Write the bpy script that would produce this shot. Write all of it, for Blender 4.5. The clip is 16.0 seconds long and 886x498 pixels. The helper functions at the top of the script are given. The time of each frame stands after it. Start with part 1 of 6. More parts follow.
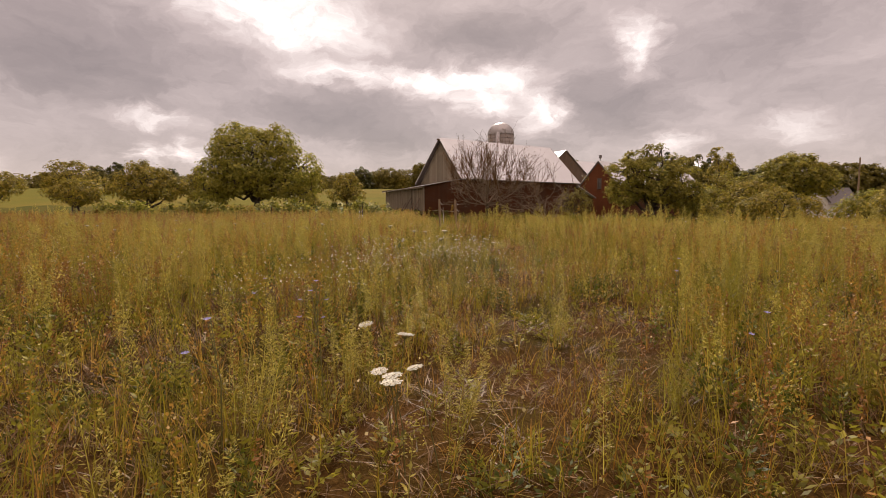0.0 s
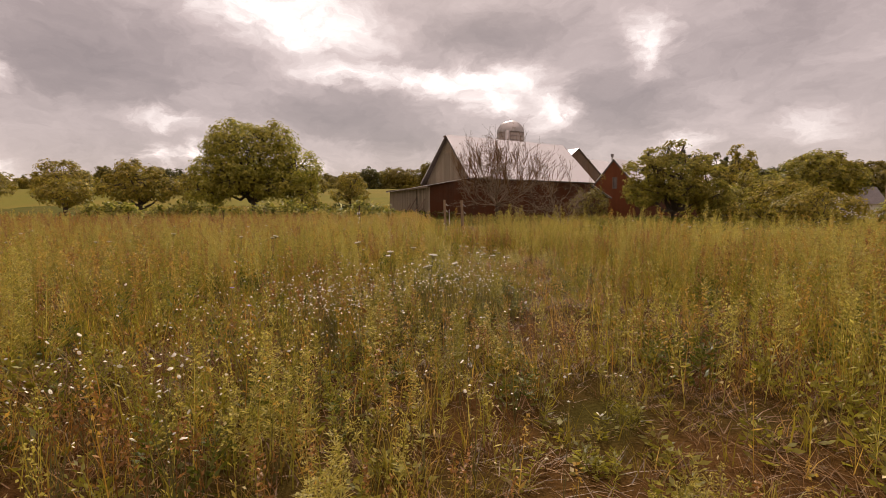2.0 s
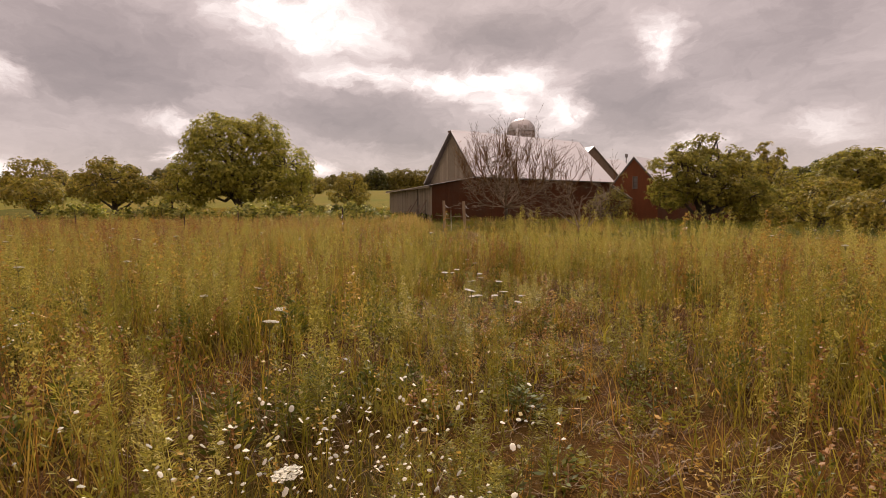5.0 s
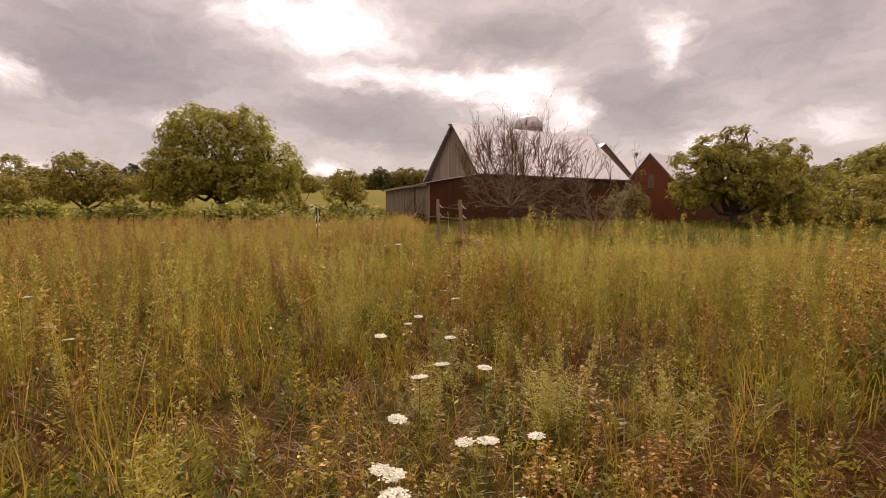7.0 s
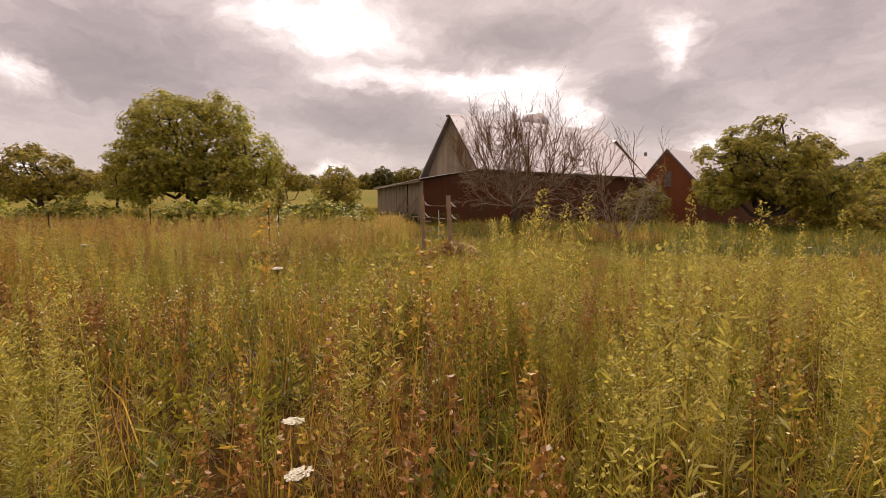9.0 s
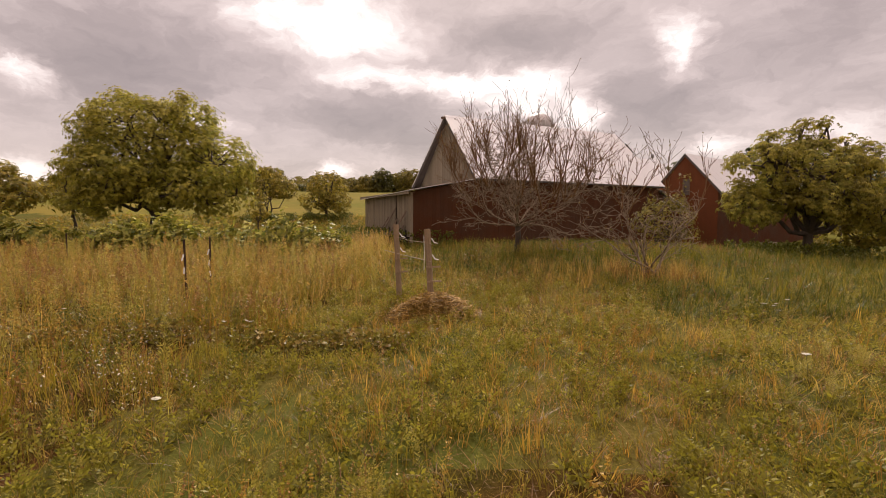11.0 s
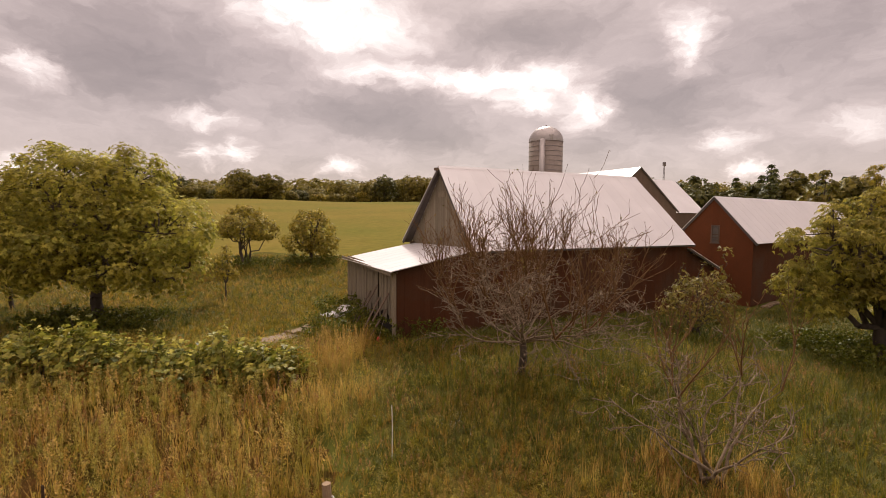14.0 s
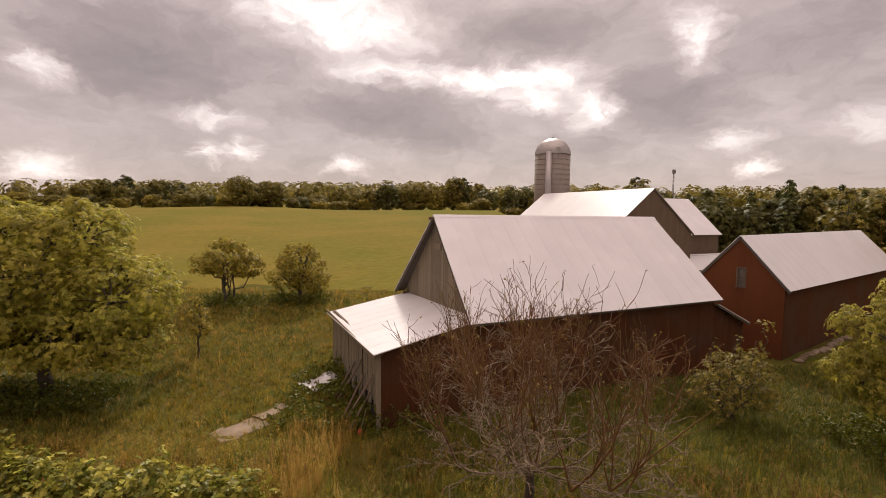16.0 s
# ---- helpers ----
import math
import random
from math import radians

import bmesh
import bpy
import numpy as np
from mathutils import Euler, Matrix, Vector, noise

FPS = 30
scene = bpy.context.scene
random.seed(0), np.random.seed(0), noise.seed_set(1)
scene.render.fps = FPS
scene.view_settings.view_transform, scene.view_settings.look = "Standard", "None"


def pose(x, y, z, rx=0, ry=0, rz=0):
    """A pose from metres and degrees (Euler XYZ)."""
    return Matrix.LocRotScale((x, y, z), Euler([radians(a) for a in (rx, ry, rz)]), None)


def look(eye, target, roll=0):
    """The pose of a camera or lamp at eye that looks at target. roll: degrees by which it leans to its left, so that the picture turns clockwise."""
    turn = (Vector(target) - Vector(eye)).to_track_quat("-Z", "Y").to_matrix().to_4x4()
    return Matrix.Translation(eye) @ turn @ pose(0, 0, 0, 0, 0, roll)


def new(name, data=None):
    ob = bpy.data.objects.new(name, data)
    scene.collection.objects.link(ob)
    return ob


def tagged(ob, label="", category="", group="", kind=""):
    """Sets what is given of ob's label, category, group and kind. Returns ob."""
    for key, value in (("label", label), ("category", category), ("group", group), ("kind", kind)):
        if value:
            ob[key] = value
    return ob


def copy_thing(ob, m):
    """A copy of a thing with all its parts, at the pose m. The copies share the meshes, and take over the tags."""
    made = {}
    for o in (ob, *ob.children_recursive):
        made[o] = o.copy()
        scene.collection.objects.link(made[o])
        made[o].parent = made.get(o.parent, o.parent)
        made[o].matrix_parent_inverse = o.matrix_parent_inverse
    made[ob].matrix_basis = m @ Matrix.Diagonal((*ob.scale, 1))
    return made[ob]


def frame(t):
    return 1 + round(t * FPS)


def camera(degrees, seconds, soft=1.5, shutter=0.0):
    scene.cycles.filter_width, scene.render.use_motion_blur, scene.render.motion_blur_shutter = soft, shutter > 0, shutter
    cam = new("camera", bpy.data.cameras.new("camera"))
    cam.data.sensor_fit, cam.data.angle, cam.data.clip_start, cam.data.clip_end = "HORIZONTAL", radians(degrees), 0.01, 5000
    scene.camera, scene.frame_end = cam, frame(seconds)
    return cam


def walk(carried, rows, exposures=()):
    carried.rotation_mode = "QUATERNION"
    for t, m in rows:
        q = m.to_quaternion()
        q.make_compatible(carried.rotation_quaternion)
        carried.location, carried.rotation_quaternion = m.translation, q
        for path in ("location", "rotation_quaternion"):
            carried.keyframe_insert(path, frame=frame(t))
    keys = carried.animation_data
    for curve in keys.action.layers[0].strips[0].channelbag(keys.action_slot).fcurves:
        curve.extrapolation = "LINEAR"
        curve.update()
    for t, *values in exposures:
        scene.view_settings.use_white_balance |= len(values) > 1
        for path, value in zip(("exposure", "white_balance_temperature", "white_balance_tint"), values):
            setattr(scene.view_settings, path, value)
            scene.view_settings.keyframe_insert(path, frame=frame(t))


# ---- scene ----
cam = camera(86.0, 16.0, soft=0.5)
# seconds, eye x y z, heading, pitch, roll in degrees
PATH = [
    (0.0, -22.411, -35.966, 1.200, -29.79, -4.14, 0.16),
    (0.5, -22.083, -35.460, 1.225, -29.48, -4.17, 0.17),
    (1.0, -21.747, -34.956, 1.252, -29.21, -4.19, 0.18),
    (1.5, -21.403, -34.456, 1.283, -28.96, -4.18, 0.18),
    (2.0, -21.053, -33.954, 1.320, -28.72, -4.15, 0.19),
    (2.5, -20.689, -33.453, 1.356, -28.49, -4.12, 0.21),
    (3.0, -20.306, -32.956, 1.372, -28.28, -4.09, 0.22),
    (3.5, -19.917, -32.458, 1.370, -28.06, -4.06, 0.21),
    (4.0, -19.524, -31.957, 1.361, -27.86, -4.00, 0.19),
    (6.5, -17.423, -28.876, 1.468, -26.92, -3.95, 0.17),
    (7.0, -16.849, -28.203, 1.456, -26.71, -3.95, 0.11),
    (7.5, -16.290, -27.524, 1.423, -26.57, -3.93, 0.07),
    (8.0, -15.766, -26.827, 1.411, -26.41, -3.90, 0.06),
    (8.5, -15.256, -26.116, 1.416, -26.24, -3.86, -0.00),
    (9.0, -14.753, -25.396, 1.427, -26.06, -3.85, -0.09),
    (11.5, -12.234, -21.696, 2.795, -25.66, -3.79, -0.26),
    (12.0, -11.809, -21.061, 3.461, -25.60, -3.93, -0.36),
    (12.5, -11.397, -20.447, 4.141, -25.50, -4.06, -0.42),
    (13.0, -10.978, -19.839, 4.806, -25.33, -4.19, -0.36),
    (13.5, -10.545, -19.245, 5.445, -25.19, -4.24, -0.37),
    (14.0, -10.141, -18.621, 6.077, -24.99, -4.27, -0.40),
    (14.5, -9.745, -17.978, 6.716, -24.80, -4.31, -0.38),
    (15.0, -9.325, -17.319, 7.393, -24.67, -4.27, -0.37),
    (15.5, -8.885, -16.652, 8.059, -24.57, -4.29, -0.46),
    (16.0, -8.445, -15.972, 8.697, -24.38, -4.39, -0.53),
]
walk(cam, [(t, pose(x, y, z, 90 + pitch, roll, yaw)) for t, x, y, z, yaw, pitch, roll in PATH],
     exposures=((0.0, -0.04), (4.0, -0.04), (7.0, 0.12), (9.0, 0.17), (12.0, 0.15), (14.5, 0.05), (16.0, -0.05)))

# ---- world and sun ----
SUN_AZ, SUN_EL = 30.0, 40.0
world = bpy.data.worlds.new("overcast_sky")
scene.world = world
world.use_nodes = True
wn, wl = world.node_tree.nodes, world.node_tree.links
wn.clear()


def wmath(op, a, b=None, c=None):
    n = wn.new("ShaderNodeMath")
    n.operation = op
    for i, v in enumerate((a, b, c)):
        if v is None:
            continue
        if isinstance(v, (int, float)):
            n.inputs[i].default_value = v
        else:
            wl.new(v, n.inputs[i])
    return n.outputs[0]


geo = wn.new("ShaderNodeTexCoord").outputs["Generated"]
sep = wn.new("ShaderNodeSeparateXYZ")
wl.new(geo, sep.inputs[0])
az = wmath("MULTIPLY", wmath("ARCTAN2", sep.outputs[0], sep.outputs[1]), 57.2958)
el = wmath("MULTIPLY", wmath("ARCSINE", sep.outputs[2]), 57.2958)
flat = wn.new("ShaderNodeCombineXYZ")
wl.new(az, flat.inputs[0])
wl.new(el, flat.inputs[1])


def wnoise(scale, detail, rough, vec, sy=1.0):
    mp = wn.new("ShaderNodeVectorMath")
    mp.operation = "MULTIPLY"
    mp.inputs[1].default_value = (scale, scale * sy, 1)
    wl.new(vec, mp.inputs[0])
    n = wn.new("ShaderNodeTexNoise")
    n.inputs["Scale"].default_value = 1.0
    n.inputs["Detail"].default_value = detail
    n.inputs["Roughness"].default_value = rough
    wl.new(mp.outputs[0], n.inputs["Vector"])
    return n


# cloud edges are broken up by warping the sky's degrees with noise
warp = wnoise(0.11, 5.0, 0.55, flat.outputs[0], 1.8)
wsub = wn.new("ShaderNodeVectorMath")
wsub.operation = "SUBTRACT"
wsub.inputs[1].default_value = (0.5, 0.5, 0.5)
wl.new(warp.outputs["Color"], wsub.inputs[0])
wmul = wn.new("ShaderNodeVectorMath")
wmul.operation = "MULTIPLY"
wmul.inputs[1].default_value = (8.0, 3.6, 0)
wl.new(wsub.outputs[0], wmul.inputs[0])
wadd = wn.new("ShaderNodeVectorMath")
wadd.operation = "ADD"
wl.new(flat.outputs[0], wadd.inputs[0])
wl.new(wmul.outputs[0], wadd.inputs[1])
# a second, finer warp frays the edges
warp2 = wnoise(0.42, 4.0, 0.6, wadd.outputs[0], 1.6)
wsub2 = wn.new("ShaderNodeVectorMath")
wsub2.operation = "SUBTRACT"
wsub2.inputs[1].default_value = (0.5, 0.5, 0.5)
wl.new(warp2.outputs["Color"], wsub2.inputs[0])
wmul2 = wn.new("ShaderNodeVectorMath")
wmul2.operation = "MULTIPLY"
wmul2.inputs[1].default_value = (5.0, 2.6, 0)
wl.new(wsub2.outputs[0], wmul2.inputs[0])
wadd2 = wn.new("ShaderNodeVectorMath")
wadd2.operation = "ADD"
wl.new(wadd.outputs[0], wadd2.inputs[0])
wl.new(wmul2.outputs[0], wadd2.inputs[1])
bent = wadd2.outputs[0]
puffs = wmath("MULTIPLY_ADD", wnoise(0.2, 6.0, 0.6, bent, 2.0).outputs["Fac"], 2.5, -0.20)

# cloud masses and gaps: azimuth, elevation, half width, half height in degrees, brightness
CLOUDS = [
    (11.5, 21.0, 9.5, 3.4, 0.62), (20.0, 16.0, 8.0, 1.3, 0.50), (33.0, 15.0, 8.0, 1.7, 0.55), (41.5, 12.0, 3.0, 1.9, 0.50),
    (34.5, 12.6, 3.0, 1.2, 0.40), (-15.6, 12.8, 3.0, 1.8, 0.45), (-1.5, 9.6, 4.0, 0.9, 0.34), (-1.8, 6.1, 1.5, 1.2, 0.40),
    (1.9, 6.3, 2.0, 1.4, 0.42), (12.6, 5.2, 2.2, 1.0, 0.42), (-16.0, 3.8, 3.2, 1.4, 0.42), (51.1, 17.8, 2.4, 3.2, 0.42),
    (55.4, 7.7, 2.6, 1.0, 0.36), (57.7, 5.1, 2.1, 0.9, 0.42), (65.0, 8.4, 4.0, 1.2, 0.28),
    (-6.0, 14.6, 10.0, 4.4, -0.28), (16.5, 11.3, 9.5, 2.4, -0.26), (24.0, 8.8, 6.0, 1.6, -0.20), (34.3, 19.6, 9.0, 2.3, -0.27),
    (50.2, 12.0, 6.5, 3.2, -0.25), (62.0, 16.8, 8.0, 3.4, -0.16), (40.3, 7.8, 6.0, 1.4, -0.13),
]
total = wmath("MULTIPLY_ADD", wmath("SUBTRACT", wnoise(0.06, 7.0, 0.6, bent, 1.9).outputs["Fac"], 0.5), 0.55, 0.40)
total = wmath("ADD", total, wmath("MULTIPLY", wmath("SUBTRACT", wnoise(0.3, 5.0, 0.55, bent, 2.2).outputs["Fac"], 0.5), 0.27))
for ca, ce, ra, re_, amp in CLOUDS:
    d1 = wn.new("ShaderNodeVectorMath")
    d1.operation = "SUBTRACT"
    d1.inputs[1].default_value = (ca, ce, 0)
    wl.new(bent, d1.inputs[0])
    d2 = wn.new("ShaderNodeVectorMath")
    d2.operation = "MULTIPLY"
    d2.inputs[1].default_value = (1 / ra, 1 / re_, 0)
    wl.new(d1.outputs[0], d2.inputs[0])
    d3 = wn.new("ShaderNodeVectorMath")
    d3.operation = "LENGTH"
    wl.new(d2.outputs[0], d3.inputs[0])
    d4 = wn.new("ShaderNodeMapRange")
    d4.interpolation_type = "SMOOTHSTEP"
    d4.inputs[1].default_value, d4.inputs[2].default_value = 0.0, 1.6
    d4.inputs[3].default_value, d4.inputs[4].default_value = amp, 0.0
    wl.new(d3.outputs["Value"], d4.inputs[0])
    total = wmath("ADD", total, wmath("MULTIPLY", d4.outputs[0], puffs) if amp > 0 else d4.outputs[0])
# an overcast sky is brighter towards the zenith
zen = wn.new("ShaderNodeMapRange")
zen.interpolation_type = "SMOOTHSTEP"
zen.inputs[1].default_value, zen.inputs[2].default_value = 32.0, 70.0
zen.inputs[3].default_value, zen.inputs[4].default_value = 0.0, 2.5
wl.new(el, zen.inputs[0])
total = wmath("MAXIMUM", total, 0.0)
ramp = wn.new("ShaderNodeValToRGB")
wl.new(total, ramp.inputs[0])
cr = ramp.color_ramp
cr.elements[0].position, cr.elements[0].color = 0.0, (0.150, 0.113, 0.104, 1)
cr.elements[1].position, cr.elements[1].color = 1.0, (0.69, 0.64, 0.60, 1)
for ps, c in ((0.25, (0.217, 0.166, 0.153)), (0.5, (0.340, 0.267, 0.248)), (0.75, (0.52, 0.437, 0.410))):
    k = cr.elements.new(ps)
    k.color = (*c, 1)
lift = wn.new("ShaderNodeVectorMath")
lift.operation = "SCALE"
wl.new(ramp.outputs[0], lift.inputs[0])
wl.new(wmath("ADD", zen.outputs[0], 1.0), lift.inputs["Scale"])
sky = wn.new("ShaderNodeTexSky")
sky.sky_type = "NISHITA"
sky.sun_disc = False
sky.sun_elevation, sky.sun_rotation = radians(SUN_EL), radians(SUN_AZ)
thin = wn.new("ShaderNodeVectorMath")
thin.operation = "SCALE"
thin.inputs["Scale"].default_value = 0.006
wl.new(sky.outputs[0], thin.inputs[0])
both = wn.new("ShaderNodeVectorMath")
both.operation = "ADD"
wl.new(lift.outputs[0], both.inputs[0])
wl.new(thin.outputs[0], both.inputs[1])
bg = wn.new("ShaderNodeBackground")
bg.inputs["Strength"].default_value = 1.85
wl.new(both.outputs[0], bg.inputs["Color"])
wout = wn.new("ShaderNodeOutputWorld")
wl.new(bg.outputs[0], wout.inputs["Surface"])

sun_data = bpy.data.lights.new("sun", "SUN")
sun_data.energy, sun_data.angle, sun_data.color = 3.6, radians(5.0), (1.0, 0.93, 0.82)
sun = new("sun", sun_data)
sa, se = radians(SUN_AZ), radians(SUN_EL)
sun_dir = Vector((math.sin(sa) * math.cos(se), math.cos(sa) * math.cos(se), math.sin(se)))
sun.matrix_world = look(sun_dir * 300, (0, 0, 0))

# ---- materials ----


def material(name, base, second, scale=8.0, rough=0.8, bump=0.2, fine=60.0, mottling=0.5, stretch=(1, 1, 1), island=0.0, metallic=0.0,
             translucent=0.0, patch=None, patch_scale=0.25, third=None, spec=0.3, per_object=0.0):
    m = bpy.data.materials.new(name)
    m.use_nodes = True
    n, l = m.node_tree.nodes, m.node_tree.links
    b = n["Principled BSDF"]
    co = n.new("ShaderNodeTexCoord").outputs["Object"]
    mp = n.new("ShaderNodeMapping")
    mp.inputs["Scale"].default_value = stretch
    l.new(co, mp.inputs[0])

    def tex(s, detail=5.0, vec=None):
        t = n.new("ShaderNodeTexNoise")
        t.inputs["Scale"].default_value, t.inputs["Detail"].default_value, t.inputs["Roughness"].default_value = s, detail, 0.6
        l.new(vec or mp.outputs[0], t.inputs["Vector"])
        return t.outputs["Fac"]

    def mix(fac, a, b_):
        x = n.new("ShaderNodeMix")
        x.data_type = "RGBA"
        if isinstance(fac, float):
            x.inputs[0].default_value = fac
        else:
            l.new(fac, x.inputs[0])
        for i, v in ((6, a), (7, b_)):
            if isinstance(v, tuple):
                x.inputs[i].default_value = (*v, 1)
            else:
                l.new(v, x.inputs[i])
        return x.outputs[2]

    def span(v, lo, hi):
        x = n.new("ShaderNodeMapRange")
        x.inputs[1].default_value, x.inputs[2].default_value = lo, hi
        l.new(v, x.inputs[0])
        return x.outputs[0]

    half = mottling / 2
    colour = mix(span(tex(scale), 0.5 - 0.3, 0.5 + 0.3), base, second)
    if island:
        g = n.new("ShaderNodeNewGeometry")
        colour = mix(g.outputs["Random Per Island"], colour, mix(island, colour, second if third is None else third))
    if patch is not None:
        geo_pos = n.new("ShaderNodeNewGeometry").outputs["Position"]
        colour = mix(span(tex(patch_scale, 3.0, geo_pos), 0.42, 0.62), colour, patch)
    hsv = n.new("ShaderNodeHueSaturation")
    l.new(colour, hsv.inputs["Color"])
    grain = span(tex(fine, 3.0), 0.2, 0.8)
    val = n.new("ShaderNodeMapRange")
    val.inputs[3].default_value, val.inputs[4].default_value = 1 - half, 1 + half
    l.new(grain, val.inputs[0])
    value = val.outputs[0]
    if per_object:
        oi = n.new("ShaderNodeObjectInfo").outputs["Random"]
        po = n.new("ShaderNodeMapRange")
        po.inputs[3].default_value, po.inputs[4].default_value = 1 - per_object, 1 + per_object
        l.new(oi, po.inputs[0])
        mm = n.new("ShaderNodeMath")
        mm.operation = "MULTIPLY"
        l.new(value, mm.inputs[0])
        l.new(po.outputs[0], mm.inputs[1])
        value = mm.outputs[0]
    if island:
        # single blades and leaves differ in tone
        g2 = n.new("ShaderNodeNewGeometry").outputs["Random Per Island"]
        sh = n.new("ShaderNodeMath")
        sh.operation = "MULTIPLY"
        sh.inputs[1].default_value = 7.31
        l.new(g2, sh.inputs[0])
        fr = n.new("ShaderNodeMath")
        fr.operation = "FRACT"
        l.new(sh.outputs[0], fr.inputs[0])
        tone = n.new("ShaderNodeMapRange")
        tone.inputs[3].default_value, tone.inputs[4].default_value = 0.55, 1.45
        l.new(fr.outputs[0], tone.inputs[0])
        mt = n.new("ShaderNodeMath")
        mt.operation = "MULTIPLY"
        l.new(value, mt.inputs[0])
        l.new(tone.outputs[0], mt.inputs[1])
        value = mt.outputs[0]
    l.new(value, hsv.inputs["Value"])
    l.new(hsv.outputs[0], b.inputs["Base Color"])
    b.inputs["Roughness"].default_value, b.inputs["Metallic"].default_value = rough, metallic
    b.inputs["Specular IOR Level"].default_value = spec
    if bump:
        bp = n.new("ShaderNodeBump")
        bp.inputs["Strength"].default_value, bp.inputs["Distance"].default_value = bump, 0.02
        l.new(grain, bp.inputs["Height"])
        l.new(bp.outputs[0], b.inputs["Normal"])
    if translucent:
        tr = n.new("ShaderNodeBsdfTranslucent")
        l.new(hsv.outputs[0], tr.inputs["Color"])
        ms = n.new("ShaderNodeMixShader")
        ms.inputs[0].default_value = translucent
        l.new(b.outputs[0], ms.inputs[1])
        l.new(tr.outputs[0], ms.inputs[2])
        l.new(ms.outputs[0], n["Material Output"].inputs["Surface"])
    return m


M = {}


def plant_material(name, base, second, scale, rough, **more):
    """Leaves and stems: matt, letting some light through."""
    return material(name, base, second, scale, rough * 0.8, 0, 20, 0.3, spec=0.3, **more)


M["soil"] = material("meadow_soil", (0.050, 0.024, 0.007), (0.092, 0.044, 0.012), 3.0, 1.0, 0.8, 40, 0.7, patch=(0.050, 0.038, 0.007), patch_scale=0.6, spec=0.03)
M["lawn"] = material("rough_grass_ground", (0.075, 0.070, 0.013), (0.125, 0.090, 0.022), 1.5, 1.0, 0.8, 25, 0.6, patch=(0.070, 0.073, 0.013), patch_scale=0.35, spec=0.03)
M["field"] = material("hill_pasture", (0.138, 0.115, 0.019), (0.195, 0.140, 0.031), 0.09, 1.0, 0.5, 2.0, 0.5, stretch=(0.5, 1.6, 1.0), patch=(0.128, 0.118, 0.020), patch_scale=0.035, spec=0.03)
M["grass_green"] = plant_material("green_grass", (0.192, 0.160, 0.011), (0.308, 0.230, 0.020), 0.8, 0.65, island=0.8, third=(0.380, 0.288, 0.039), translucent=0.48, patch=(0.249, 0.184, 0.016), patch_scale=0.5)
M["grass_dry"] = plant_material("dry_grass", (0.427, 0.268, 0.041), (0.348, 0.188, 0.025), 0.7, 0.65, island=0.8, third=(0.562, 0.382, 0.080), translucent=0.45, patch=(0.371, 0.188, 0.027), patch_scale=0.45)
M["grass_tan"] = plant_material("tan_grass", (0.473, 0.306, 0.068), (0.363, 0.209, 0.045), 0.7, 0.65, island=0.7, third=(0.572, 0.398, 0.112), translucent=0.42)
M["forb"] = plant_material("weed_leaves", (0.168, 0.166, 0.014), (0.258, 0.217, 0.020), 0.6, 0.65, island=0.8, third=(0.350, 0.290, 0.043), translucent=0.48, patch=(0.232, 0.198, 0.020), patch_scale=0.4)
M["forb_yellow"] = plant_material("goldenrod_heads", (0.390, 0.322, 0.049), (0.312, 0.260, 0.034), 0.8, 0.65, island=0.8, third=(0.530, 0.428, 0.098), translucent=0.5)
# Dark tone also stands in for shade under trees and before the barn
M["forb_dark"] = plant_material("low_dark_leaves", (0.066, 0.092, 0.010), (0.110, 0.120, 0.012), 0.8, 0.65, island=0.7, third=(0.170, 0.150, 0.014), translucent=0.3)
M["sorrel"] = plant_material("rusty_seed_stalks", (0.290, 0.128, 0.030), (0.390, 0.200, 0.045), 0.8, 0.65, island=0.7, third=(0.200, 0.088, 0.022), translucent=0.2)
M["petal"] = material("white_petals", (0.686, 0.636, 0.528), (0.581, 0.533, 0.400), 6, 0.7, 0, 50, 0.2, island=0.5, third=(0.528, 0.473, 0.336), translucent=0.2)
M["chicory"] = material("blue_petals", (0.30, 0.27, 0.55), (0.38, 0.34, 0.62), 6, 0.7, 0, 50, 0.2, translucent=0.2)
M["seed"] = plant_material("pale_seed_fluff", (0.520, 0.408, 0.180), (0.420, 0.314, 0.112), 4, 0.7, island=0.9, third=(0.640, 0.532, 0.285), translucent=0.25)
M["stem"] = material("green_stem", (0.13, 0.125, 0.035), (0.17, 0.14, 0.045), 3, 0.7, 0, 30, 0.2)
M["straw"] = plant_material("straw", (0.185, 0.094, 0.026), (0.290, 0.168, 0.054), 2, 0.65, island=0.9, third=(0.110, 0.048, 0.013), translucent=0.15)
M["straw_heap"] = plant_material("piled_straw", (0.360, 0.215, 0.038), (0.445, 0.287, 0.054), 2, 0.65, island=0.9, third=(0.212, 0.105, 0.018), translucent=0.15)
M["leaf_a"] = plant_material("walnut_leaves", (0.205, 0.228, 0.027), (0.340, 0.325, 0.041), 0.5, 0.6, island=0.8, third=(0.540, 0.450, 0.080), translucent=0.48, patch=(0.350, 0.300, 0.040), patch_scale=0.35)
M["leaf_b"] = plant_material("cherry_leaves", (0.135, 0.162, 0.020), (0.245, 0.235, 0.032), 0.5, 0.6, island=0.8, third=(0.500, 0.400, 0.068), translucent=0.48, patch=(0.286, 0.232, 0.032), patch_scale=0.5)
M["leaf_c"] = plant_material("apple_leaves", (0.169, 0.165, 0.020), (0.278, 0.226, 0.026), 0.5, 0.6, island=0.8, third=(0.455, 0.329, 0.052), translucent=0.48)
M["leaf_vine"] = plant_material("vine_leaves", (0.085, 0.115, 0.012), (0.165, 0.180, 0.020), 0.9, 0.6, island=0.8, third=(0.560, 0.480, 0.090), translucent=0.42)
